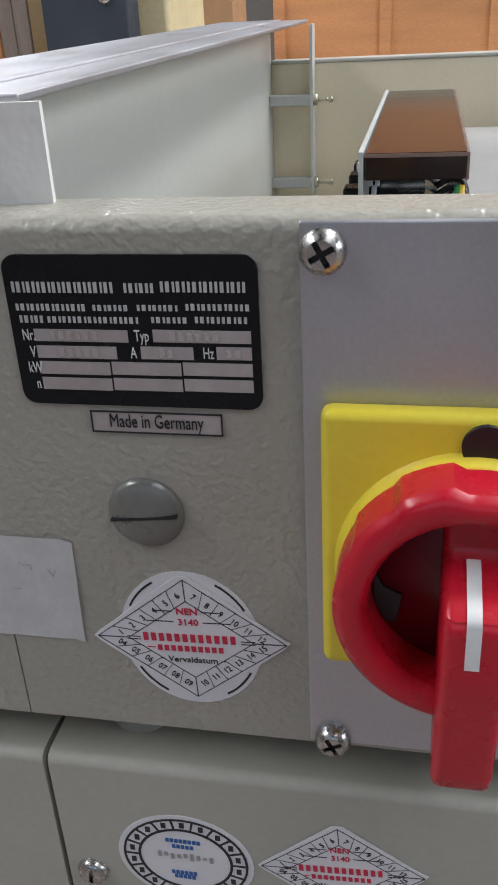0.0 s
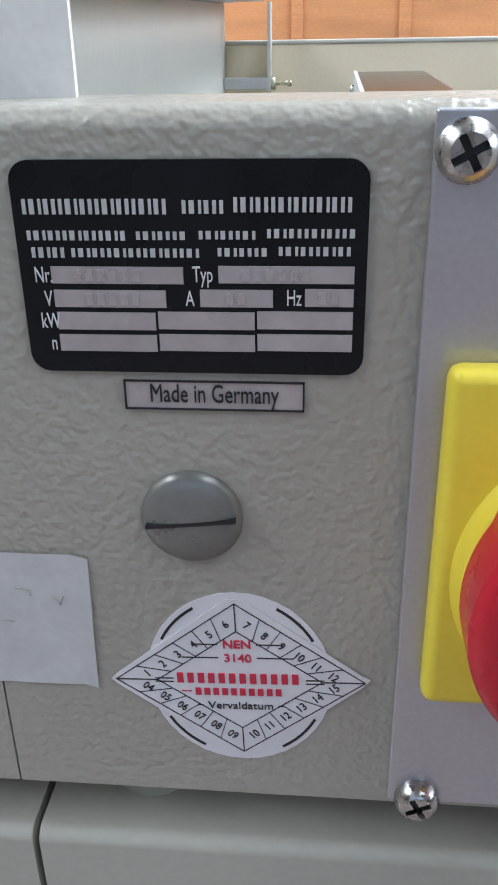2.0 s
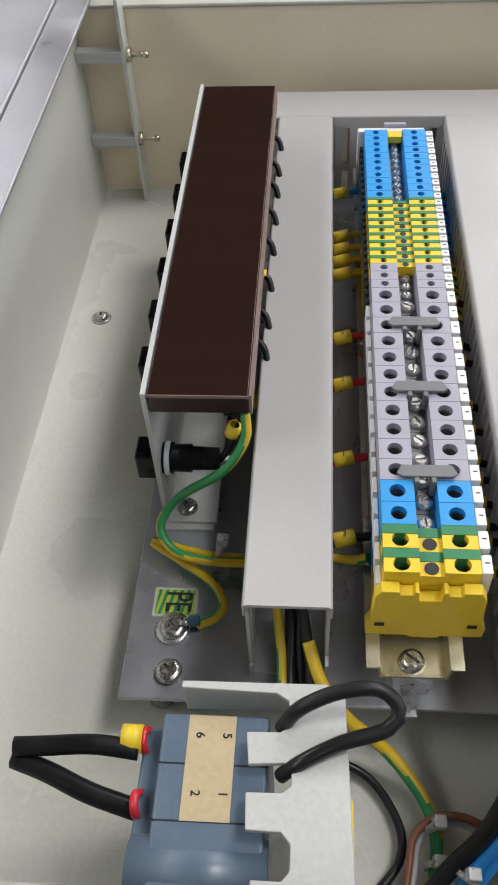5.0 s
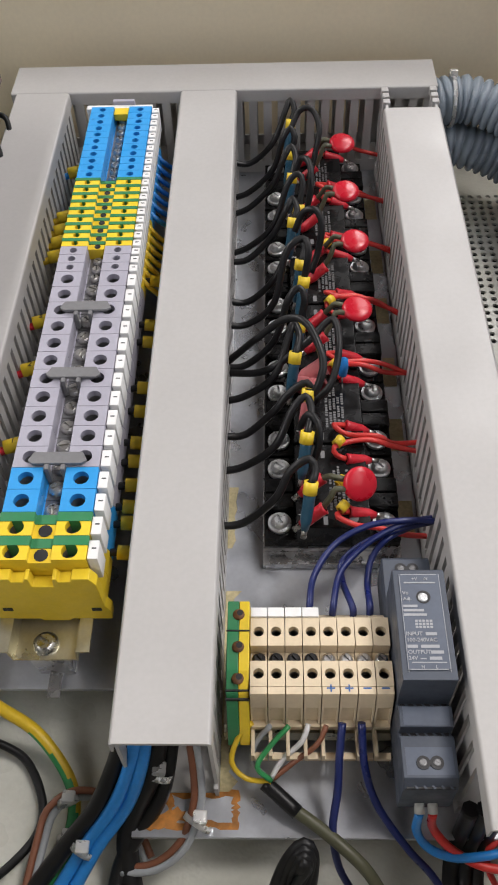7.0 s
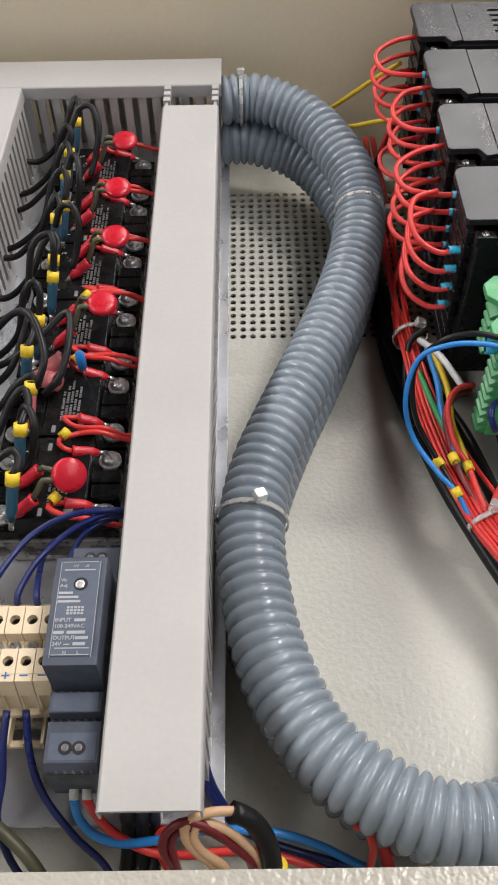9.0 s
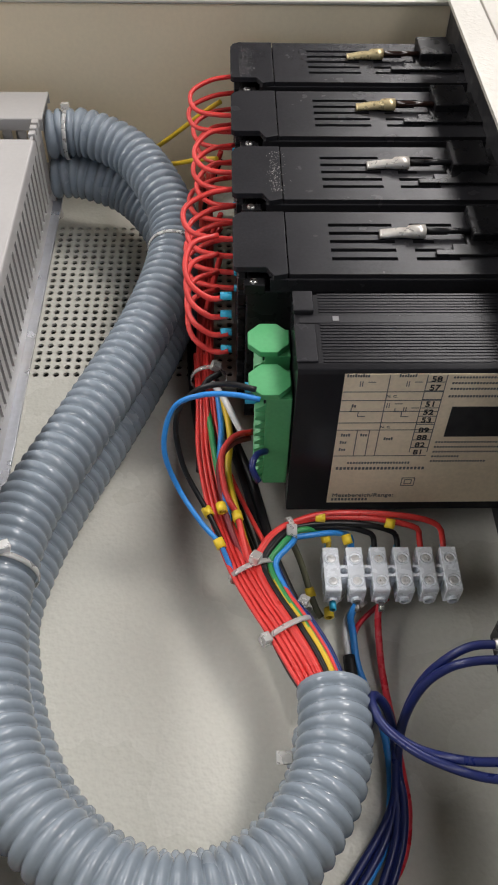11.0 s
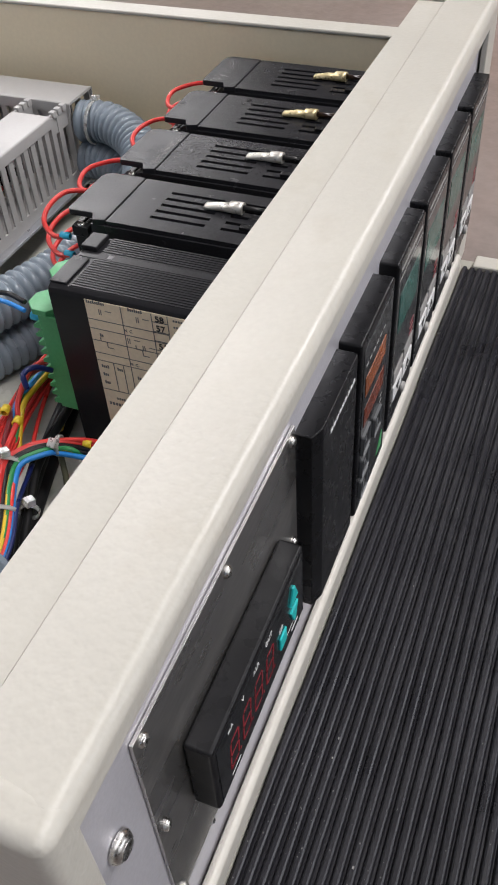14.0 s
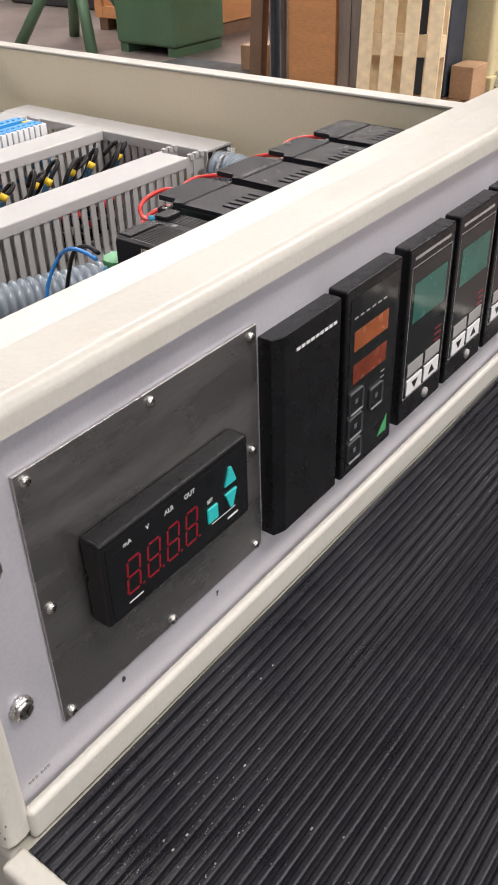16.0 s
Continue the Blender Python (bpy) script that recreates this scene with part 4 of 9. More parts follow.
# ---- solid state relays ----
def relay(y0, label):
    r = thing("solid_state_relay", label, "relay", "solid state relays")
    x0, x1, zb, zt = -0.3660, -0.3085, PZ + 0.0042, 0.0465
    y1 = y0 + 0.0440
    part("heat_base", B(x0, x1, y0, y1 - 0.0002, zb, zb + 0.0024), STEEL, r, "metal base plate")
    bm = bmesh.new()
    prism(bm, [(x0 + 0.0004, zb + 0.0024), (x0 + 0.0004, 0.0370), (x0 + 0.0135, 0.0370), (x0 + 0.0135, zt), (x1 - 0.0135, zt), (x1 - 0.0135, 0.0370), (x1 - 0.0004, 0.0370), (x1 - 0.0004, zb + 0.0024)], "y", y0 + 0.0006, y1 - 0.0006, 0.0004)
    part("case", bm, RBLACK, r)
    for sx in (0, 1):
        xa, xb = ((x0 + 0.0006, x0 + 0.0130), (x1 - 0.0130, x1 - 0.0006))[sx]
        for yy in (y0 + 0.0140, y0 + 0.0218):
            part("barrier", B(xa, xb, yy, yy + (0.0070 if yy != y0 + 0.0185 else 0.0066), 0.0368, 0.0420, 0.0005), RBLACK, r)
        for yy in (y0 + 0.0083, y1 - 0.0076):
            bm = bmesh.new()
            xs = (xa + xb) / 2
            cyl(bm, (xs, yy, 0.0370), (xs, yy, 0.0388), 0.0050, seg=16)
            screw(bm, (xs, yy, 0.0386), (0, 0, 1), 0.0037, 0.0030, turn=random.uniform(0, 1.5), seg=16)
            part("terminal_screw", bm, BRIGHT, r, "bright terminal screw with washer")
    bm = bmesh.new()
    xc = (x0 + x1) / 2
    for yy in (y0 + 0.004, y1 - 0.006):
        box(bm, xc - 0.004, xc - 0.0022, yy - 0.002, yy + 0.002, zt, zt + 0.0001)
    for a in (0, 1):
        box(bm, xc - 0.0082 + a * 0.0, xc - 0.0079, y0 + 0.006, y1 - 0.006, zt, zt + 0.0001)
    for k in range(5):
        y = y0 + 0.009 + (k % 2) * 0.002
        while y < y0 + 0.026 + (k % 3) * 0.003:
            box(bm, xc - 0.001 + k * 0.0018, xc + 0.0001 + k * 0.0018, y, y + 0.0010, zt, zt + 0.0001)
            y += 0.0014 if (k + int(y * 1e4)) % 5 else 0.0024
    cyl(bm, (xc + 0.0085, y0 + 0.0050, zt), (xc + 0.0085, y0 + 0.0050, zt + 0.0001), 0.0020, seg=14)
    part("case_print", bm, MIDG, r, "pale print lines")
    bm = bmesh.new()
    text_mesh(bm, "1", FZ(xc - 0.0118, y0 + 0.0060, zt + 0.0002, 90), 0.0024)
    part("terminal_number", bm, INKW, r)
    bm = bmesh.new()
    text_mesh(bm, "2", FZ(xc - 0.0118, y1 - 0.0095, zt + 0.0002, 90), 0.0024)
    part("terminal_number", bm, INKW, r)
    return r


RY = [0.1662 + 0.0441 * k for k in range(6)]
single("heat_sink_bar", B(-0.3664, -0.3081, 0.1600, 0.4320, PZ + 0.0001, PZ + 0.0040, 0.0004), STEEL, "flat bright metal heat sink bar under the relays", "heat sink")
for k in range(6):
    relay(RY[k], "black solid state relay with bright screw terminals")

# ---- power supply ----
PSUL = mat("slate_face", (0.088, 0.106, 0.145), 0.42, 0, 0.04, 60)
ps = thing("power_supply", "narrow slate grey rail power supply with printed front", "power supply")
bm = bmesh.new()
X0, X1 = -0.3208, -0.3032
prism(bm, [(0.0600, 0.040), (0.0600, 0.0600), (0.0625, 0.0635), (0.0760, 0.0635), (0.0760, 0.0600), (0.0780, 0.0600), (0.0780, 0.0660), (0.0850, 0.0660), (0.0850, 0.0620), (0.0870, 0.0620), (0.0870, 0.0825), (0.1265, 0.0825), (0.1275, 0.0815), (0.1275, 0.0600), (0.1440, 0.0600), (0.1455, 0.0585), (0.1455, 0.040)], "x", X0, X1, 0.0003)
part("case", bm, PSUG, ps)
part("front_label", B(X0 + 0.0018, X1 - 0.0018, 0.0905, 0.1250, 0.0826, 0.0828), PSUL, ps)
# flat black disc: painted shade of the adjuster opening
part("adjuster_well", cyl(bmesh.new(), (X0 + 0.0095, 0.1162, 0.0828), (X0 + 0.0095, 0.1162, 0.0830), 0.0024, seg=20), INK, ps, "dark adjuster opening")
part("adjuster", screw(bmesh.new(), (X0 + 0.0093, 0.1160, 0.0829), (0, 0, 1), 0.0017, 0.0005, cross=True, turn=0.4, seg=14), BRIGHT, ps, "bright adjuster screw")
for words, x, y, h in (("+V", 0.0062, 0.1226, 0.0011), ("-V", 0.0102, 0.1226, 0.0011), ("Vo", 0.0026, 0.1172, 0.0012), ("Adj.", 0.0026, 0.1150, 0.0012), ("INPUT", 0.0024, 0.1022, 0.0013), ("100-240VAC", 0.0024, 0.1000, 0.0013), ("OUTPUT", 0.0024, 0.0958, 0.0013), ("24V", 0.0024, 0.0937, 0.0013), ("N", 0.0062, 0.0908, 0.0010), ("L", 0.0108, 0.0908, 0.0010)):
    part("word_print", text_mesh(bmesh.new(), words, FZ(X0 + x, y, 0.0829), h, bold=0.00003), INKD, ps)
bm = bmesh.new()
for x0, x1, y, h in ((0.0026, 0.0148, 0.1246, 0.0003), (0.0034, 0.0140, 0.1214, 0.0005), (0.0024, 0.0072, 0.1124, 0.0009), (0.0024, 0.0092, 0.1108, 0.0009), (0.0024, 0.0100, 0.1092, 0.0009), (0.0088, 0.0125, 0.1022, 0.0011), (0.0024, 0.0058, 0.0978, 0.0011), (0.0068, 0.0128, 0.0978, 0.0011), (0.0098, 0.0140, 0.0958, 0.0011), (0.0062, 0.0082, 0.0939, 0.0004), (0.0092, 0.0132, 0.0937, 0.0011), (0.0034, 0.0146, 0.0926, 0.0004), (0.0026, 0.0148, 0.0903, 0.0003)):
    box(bm, X0 + x0, X0 + x1, y, y + h, 0.0829, 0.08295)
for k in range(3):
    for j in range(5):
        box(bm, X0 + 0.0058 + j * 0.0012, X0 + 0.0067 + j * 0.0012, 0.1048 + k * 0.0011, 0.1056 + k * 0.0011, 0.0829, 0.08295)
for a in ((X0 + 0.0020, X0 + 0.0022, 0.0895, 0.1250), (X1 - 0.0022, X1 - 0.0020, 0.0895, 0.1250)):
    box(bm, *a, 0.0829, 0.08295)
part("label_print", bm, INKD, ps)
for yy in (0.0672, 0.1400):
    bm = bmesh.new()
    z = 0.0636 if yy < 0.1 else 0.0601
    for dx in (0.0066, 0.0110):
        # black discs and their bridge paint the shade in the screw openings
        part("screw_opening", cyl(bmesh.new(), (X0 + dx, yy, z - 0.0006), (X0 + dx, yy, z + 0.0004), 0.0022, seg=16), INK, ps, "black screw opening")
        part("clamp_screw", screw(bmesh.new(), (X0 + dx, yy, z + 0.0003), (0, 0, 1), 0.0013, 0.0003, seg=10, turn=dx * 90), CAGE, ps)
    part("opening_bridge", B(X0 + 0.0066, X0 + 0.0110, yy - 0.0009, yy + 0.0009, z - 0.0006, z + 0.0003), INK, ps)
    part("terminal_face", B(X0 + 0.0012, X1 - 0.0012, yy - 0.0038, yy + 0.0050, z - 0.0008, z), PSUL, ps) if yy < 0.1 else None
for y0, y1, z in ((0.0850, 0.0872, 0.0622), (0.0760, 0.0782, 0.0602), (0.0598, 0.0622, 0.0606)):
    # black block paints the shade between the vent slats
    part("vent_recess", B(X0 + 0.0010, X1 - 0.0010, y0 + 0.0002, y1 - 0.0002, z - 0.0014, z + 0.0002), INK, ps, "black vent slot")
    for k in range(5):
        x = X0 + 0.0024 + k * 0.0028
        part("vent_slat", prism(bmesh.new(), [(x, y1), (x + 0.0008, y1), (x + 0.0024, y0), (x + 0.0016, y0)], "z", z - 0.0006, z + 0.0006), PSUG, ps)
for x in (-0.3138, -0.3094):
    part("wire_ferrule", cyl(bmesh.new(), (x, 0.0604, 0.0440), (x, 0.0572, 0.0425), 0.0017, seg=12), LGREY, ps)
part("middle_face", B(X0 + 0.0012, X1 - 0.0012, 0.0784, 0.0847, 0.0655, 0.0662), PSUL, ps)
rail2 = thing("din_rail", "zinc plated mounting rail under beige terminals", "mounting rail")
bm = B(-0.3800, -0.3040, 0.0850, 0.1200, 0.0325, 0.0400)
part("channel", bm, YZINC, rail2)
part("spacer", B(-0.3790, -0.3720, 0.0950, 0.1100, PZ, 0.0325), STEEL, rail2)


# ---- beige terminals ----
def beige(x, w, tag, mark):
    t = thing("terminal_block", "beige two level screw terminal" + (" with a white tag" if tag else " with an ink polarity mark"), "terminal block", "beige terminals")
    a, b = x + 0.00015, x + w - 0.00015
    zt = 0.0665
    bm = bmesh.new()
    prism(bm, [(0.0866, 0.0400), (0.0868, 0.0455), (0.0880, 0.0540), (0.0925, 0.0605), (0.1190, 0.0605), (0.1240, 0.0540), (0.1240, 0.040)], "x", a, b)
    part("body", bm, CREAM, t)
    for ya, yb in ((0.0915, 0.1006), (0.1062, 0.1168)):
        bm = bmesh.new()
        top_with_well(bm, a, b, ya, yb, zt, 0.0603, 0.0019)
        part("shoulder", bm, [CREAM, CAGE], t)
        # black disc paints the shade at the bottom of the well
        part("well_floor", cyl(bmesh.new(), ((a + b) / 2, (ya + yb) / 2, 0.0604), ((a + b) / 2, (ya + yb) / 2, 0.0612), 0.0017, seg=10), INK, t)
    part("front_lip", prism(bmesh.new(), [(0.0914, zt), (0.0888, zt - 0.0001), (0.0872, 0.0580), (0.0900, 0.0560), (0.0914, 0.0560)], "x", a, b, 0.0002), CREAM, t)
    for ra in (a, b - 0.0007):
        part("pocket_rib", prism(bmesh.new(), [(0.0873, 0.0582), (0.0856, 0.0474), (0.0885, 0.0474), (0.0905, 0.0582)], "x", ra, ra + 0.0007), CREAM, t)
    part("pocket_ledge", B(a, b, 0.0845, 0.0884, 0.0446, 0.0474, 0.0003), CREAM, t)
    part("foot_fin", B(a, a + 0.0013, 0.0752, 0.0866, 0.0400, 0.0450, 0.0002), CREAM, t)
    part("foot_bar", B(a + 0.0013, b, 0.0752, 0.0775, 0.0400, 0.0420), CREAM, t)
    # black block paints the shade inside the clamp pocket
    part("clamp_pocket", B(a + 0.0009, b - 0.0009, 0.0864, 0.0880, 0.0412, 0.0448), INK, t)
    part("centre_screw", screw(bmesh.new(), ((a + b) / 2, 0.1034, 0.0606), (0, 0, 1), 0.0024, 0.0022, seg=12, turn=0.7), STEEL if not tag else BLACKM, t)
    if tag:
        part("tag", B(a, b, 0.1169, 0.1205, 0.0610, 0.0672, 0.0002), WHITE, t, "white marker tag")
    if mark:
        bm = bmesh.new()
        box(bm, (a + b) / 2 - 0.0014, (a + b) / 2 + 0.0014, 0.0906, 0.0911, zt, zt + 0.0001)
        if mark == "+":
            box(bm, (a + b) / 2 - 0.00025, (a + b) / 2 + 0.00025, 0.0896, 0.0921, zt + 0.0001, zt + 0.0002)
        part("ink_mark", bm, INKB, t, "hand drawn polarity mark")
    return t


for k in range(8):
    beige(-0.3702 + k * 0.0061, 0.0061, k < 4, ("", "", "", "", "+", "+", "-", "-")[k])
t = thing("terminal_block", "green and yellow earth terminal beside beige ones", "terminal block")
bm = bmesh.new()
pe_prof = [(0.0800, 0.0415), (0.0830, 0.0500), (0.0870, 0.0590), (0.0900, 0.0640), (0.0970, 0.0670), (0.1060, 0.0680), (0.1225, 0.0680), (0.1250, 0.0600), (0.1250, 0.0415)]
prism(bm, pe_prof, "x", -0.3740, -0.3704, 0.0003)
part("yellow_half", bm, YELLOW, t)
bm = bmesh.new()
prism(bm, pe_prof, "x", -0.3782, -0.3741, 0.0003)
part("green_half", bm, GREEN, t)
WELLBR = mat("brown_clamp_well", (0.13, 0.055, 0.018), 0.5, 0, 0.3, 300)
for yy in (0.0942, 0.1050, 0.1172):
    z = 0.0664 if yy < 0.1 else 0.0681
    part("screw_hole", lathe(bmesh.new(), (-0.3742, yy, z), (0, 0, 1), [(0, 0.0021), (0.0002, 0.0021), (0.0002, 0.0)], 16), WELLBR, t, "deep brown clamp well")
    part("well_screw", cyl(bmesh.new(), (-0.3738, yy + 0.0006, z + 0.0002), (-0.3738, yy + 0.0006, z + 0.0003), 0.0011, seg=12), INK, t)
for yy in (0.0882, 0.0905, 0.1108):
    part("body_groove", B(-0.3784, -0.3703, yy, yy + 0.0005, 0.0615 if yy < 0.1 else 0.0675, 0.0632 if yy < 0.09 else 0.0650 if yy < 0.1 else 0.0683), INK, t)


# ---- corrugated hoses ----
def hose(pts, r, label):
    """A corrugated pipe: round ridges with deep narrow valleys at an even pitch."""
    line = spline(pts, 0.0004)
    pitch, per = 0.0056, 8
    step = pitch / per
    out, need = [line[0].copy()], step
    for a, b in zip(line, line[1:]):
        d = (b - a).length
        pos = 0.0
        while d - pos >= need:
            pos += need
            out.append(a.lerp(b, pos / d))
            need = step
        need -= d - pos
    prof = [r - 0.0029 * (1 - math.sin(math.pi * k / per) ** 0.62) for k in range(per)]
    radii = [prof[i % per] for i in range(len(out))]
    h = thing("corrugated_hose", label, "hose", "conduit hoses")
    part("hose_wall", tube(bmesh.new(), out, r, 22, radii), HOSE, h)
    d = (out[-1] - out[-4]).normalized()
    part("end_ring", lathe(bmesh.new(), out[-1] - d * 0.0010, d, [(0, r - 0.0004), (0.0022, r), (0.0030, r - 0.0008), (0.0030, r - 0.0036), (0.0004, r - 0.0040)], 28), HOSE, h, "cut end of the hose")
    return h, out


UP = [(-0.2680, 0.4500, 0.0640), (-0.2450, 0.4515, 0.0640), (-0.2180, 0.4380, 0.0590), (-0.2000, 0.4100, 0.0530), (-0.1915, 0.3820, 0.0480), (-0.1935, 0.3480, 0.0460), (-0.2040, 0.3060, 0.0450), (-0.2200, 0.2630, 0.0450), (-0.2358, 0.2250, 0.0450), (-0.2480, 0.1930, 0.0450), (-0.2532, 0.1640, 0.0450), (-0.2523, 0.1360, 0.0450), (-0.2462, 0.1052, 0.0445), (-0.2330, 0.0770, 0.0440), (-0.2146, 0.0592, 0.0440), (-0.1928, 0.0482, 0.0440), (-0.1698, 0.0467, 0.0440), (-0.1477, 0.0568, 0.0425), (-0.1315, 0.0782, 0.0405), (-0.1252, 0.0985, 0.0385), (-0.1240, 0.1168, 0.0360)]
LO = [(-0.2680, 0.4490, 0.0380), (-0.2470, 0.4475, 0.0375), (-0.2195, 0.4370, 0.0320), (-0.1995, 0.4130, 0.0240), (-0.1905, 0.3830, 0.0175), (-0.1935, 0.3480, 0.0152), (-0.2060, 0.3060, 0.0152), (-0.2225, 0.2630, 0.0152), (-0.2385, 0.2250, 0.0152), (-0.2505, 0.1900, 0.0152), (-0.2560, 0.1600, 0.0152), (-0.2525, 0.1350, 0.0152), (-0.2445, 0.1080, 0.0152), (-0.2305, 0.0825, 0.0152), (-0.2115, 0.0645, 0.0152), (-0.1885, 0.0548, 0.0152), (-0.1640, 0.0565, 0.0152), (-0.1440, 0.0685, 0.0152), (-0.1300, 0.0880, 0.0152), (-0.1248, 0.1065, 0.0152)]
hose(UP, 0.0140, "grey corrugated plastic conduit hose looped across the tray")
hose(LO, 0.0142, "grey corrugated plastic conduit hose lying under another")


# ---- cable ties ----
def tie(c, axis, r, label="translucent nylon cable tie", head=(0, 0, 1), w=0.0022, flat=1.0):
    d, u, v = frame_of(axis)
    c = Vector(c)
    ob = thing("cable_tie", label, "cable tie", "cable ties")
    bm = bmesh.new()
    seg = 24
    rings = []
    for h, rr in ((-w, r), (-w, r + 0.0006), (w, r + 0.0006), (w, r)):
        rings.append([bm.verts.new(c + d * h * 0.5 + (u * math.cos(2 * math.pi * k / seg) * rr + v * math.sin(2 * math.pi * k / seg) * (rr - r + r * flat))) for k in range(seg)])
    for a in range(4):
        for k in range(seg):
            bm.faces.new((rings[a][k], rings[a][(k + 1) % seg], rings[(a + 1) % 4][(k + 1) % seg], rings[(a + 1) % 4][k])).smooth = True
    part("band", bm, TIE, ob)
    hd = Vector(head).normalized()
    bm = bmesh.new()
    box(bm, -0.0022, 0.0022, -0.0024, 0.0024, -0.0002, 0.0036, 0.0005)
    q = hd.to_track_quat("Z", "Y").to_matrix().to_4x4()
    bm.transform(Matrix.Translation(c + Vector((hd.x * r, hd.y * r, hd.z * r * flat))) @ q)
    part("head", bm, TIE, ob)
    return ob


tie((-0.2530, 0.1655, 0.0450), (0.12, 0.99, 0), 0.0146, head=(0.2, 0.1, 0.95))
single("clear_tab", B(-0.1460, -0.1400, 0.0935, 0.0985, 0.0280, 0.0292, 0.0004), TIE, "clear plastic tab sticking out beside the hose", "tab")
tie((-0.1918, 0.3640, 0.0470), (0.02, 1, 0.05), 0.0136, head=(1, 0, 0.1))
tie((-0.2560, 0.4508, 0.0640), (1, 0, 0), 0.0140, head=(0, 0.3, 1))


# ---- instruments through the panel ----
def bezel(y0, y1, z0, z1, x1):
    bm = bmesh.new()
    box(bm, 0.0002, x1, y0, y1, z0, z1, 0.0011)
    return bm


LIDB = mat("worn_black_lid", (0.021, 0.021, 0.0235), 0.25, 0, 0.1, 40, 0.1, 800, 0.00002, 1200, spec=0.15, rvar=0.03)


def controller(yc, label, dust, scuffed=None):
    c = thing("temperature_controller", label, "controller", "panel controllers")
    y0, y1, z0, z1 = yc - 0.0238, yc + 0.0238, 0.0215, 0.1175
    part("bezel", bezel(y0, y1, z0, z1, 0.0098), BLACK, c)
    # front: outline, screen, keys
    xf = 0.0098
    bm = bmesh.new()
    for b in ((y0 + 0.0028, y1 - 0.0028, z1 - 0.0100, z1 - 0.0097), (y0 + 0.0028, y1 - 0.0028, z0 + 0.0140, z0 + 0.0143), (y0 + 0.0028, y0 + 0.0031, z0 + 0.0140, z1 - 0.0097), (y1 - 0.0031, y1 - 0.0028, z0 + 0.0140, z1 - 0.0097)):
        box(bm, xf, xf + 0.0002, *b)
    part("outline", bm, INKG, c, "thin pale outline")
    part("screen", B(xf, xf + 0.0003, y0 + 0.0065, y1 - 0.0065, z0 + 0.0560, z1 - 0.0190), LCD, c, "unlit green display")
    part("window", B(xf, xf + 0.00015, y0 + 0.0036, y1 - 0.0036, z0 + 0.0345, z1 - 0.0108), GLASSBLK, c)
    part("brand_bar", B(xf, xf + 0.0002, y0 + 0.0050, y1 - 0.0055, z1 - 0.0064, z1 - 0.0050), INKG, c, "pale bar in place of the maker's name")
    bm = bmesh.new()
    for k in range(3):
        box(bm, xf, xf + 0.0003, y1 - 0.0140, y1 - 0.0065, z0 + 0.0420 - k * 0.0035, z0 + 0.0428 - k * 0.0035)
    part("legend", bm, SEGR, c)
    for k in (0, 1):
        ya = y0 + 0.0055 + k * 0.0190
        part("grey_key", B(xf, xf + 0.0006, ya, ya + 0.0165, z0 + 0.0265, z0 + 0.0335, 0.0002), INKG, c, "dark grey soft key")
        key = part("arrow_key", B(xf, xf + 0.0008, ya, ya + 0.0165, z0 + 0.0155, z0 + 0.0245, 0.0002), WHITE, c, "white arrow key")
        cy, cz, s = ya + 0.0083, z0 + 0.0200, (0.0030 if k else -0.0030)
        bm = prism(bmesh.new(), [(cy - 0.0034, cz - s * 0.7), (cy + 0.0034, cz - s * 0.7), (cy, cz + s * 0.8)], "x", xf + 0.0008, xf + 0.0010)
        part("arrow", bm, INK, key)
    part("release_knob", lathe(bmesh.new(), (xf, yc + 0.004, z0 + 0.0075), (1, 0, 0), [(0, 0.0028), (0.0012, 0.0028), (0.0016, 0.0)], 14), INKG, c)
    # case behind the panel
    ya, yb, xa, zt = yc - 0.0222, yc + 0.0205, -0.1570, 0.1108
    bm = bmesh.new()
    prism(bm, [(xa + 0.002, 0.0240), (xa + 0.002, zt - 0.007), (-0.0345, zt - 0.007), (-0.0345, 0.0240)], "y", ya, yb, 0.0008)
    part("case", bm, BLACK, c)
    # lid with open slots over the dark inside of the case
    z0l, z1l, h = zt - 0.0010, zt + 0.0012, 0.0011
    yl, yr = ya + 0.0012, yb + 0.0010
    sl = [yc + 0.0006 + (k - 2) * 0.0058 for k in range(5)]
    bm = bmesh.new()
    prism(bm, [(xa - 0.0035, ya + 0.0065), (xa - 0.0035, yb - 0.0040), (xa - 0.0022, yb - 0.0010), (xa + 0.0010, yr), (-0.1375, yr), (-0.1375, yl), (xa + 0.0135, ya - 0.0004), (xa + 0.0105, ya + 0.0052), (xa - 0.0020, ya + 0.0052)], "z", z0l - 0.0004, z1l + 0.0005, 0.0004)
    part("terminal_cover", bm, LIDB, c, "matt black cover plate over the rear terminals")
    bm = bmesh.new()
    box(bm, -0.1370, -0.1185, yl, yr, z0l, z1l)
    for a, b in zip([yl] + [s + h for s in sl], [s - h for s in sl] + [yr]):
        box(bm, -0.1185, -0.0345, a, b, z0l, z1l)
    for i, s in enumerate(sl):
        box(bm, -0.0905, -0.0825, s - h, s + h, z0l, z1l)
        box(bm, (-0.0640, -0.0700, -0.0735, -0.0665, -0.0640)[i], -0.0345, s - h, s + h, z0l, z1l)
    for a, b in ((ya, ya + 0.0015), (yb - 0.0015, yb)):
        box(bm, xa + 0.012, -0.0345, a, b, zt - 0.0072, z0l)
    part("lid", bm, LIDB, c, "matt black slotted lid")
    part("screw_tab", B(xa + 0.0010, xa + 0.0100, ya - 0.0002, ya + 0.0048, zt - 0.0090, zt - 0.0036, 0.0005), BLACK, c)
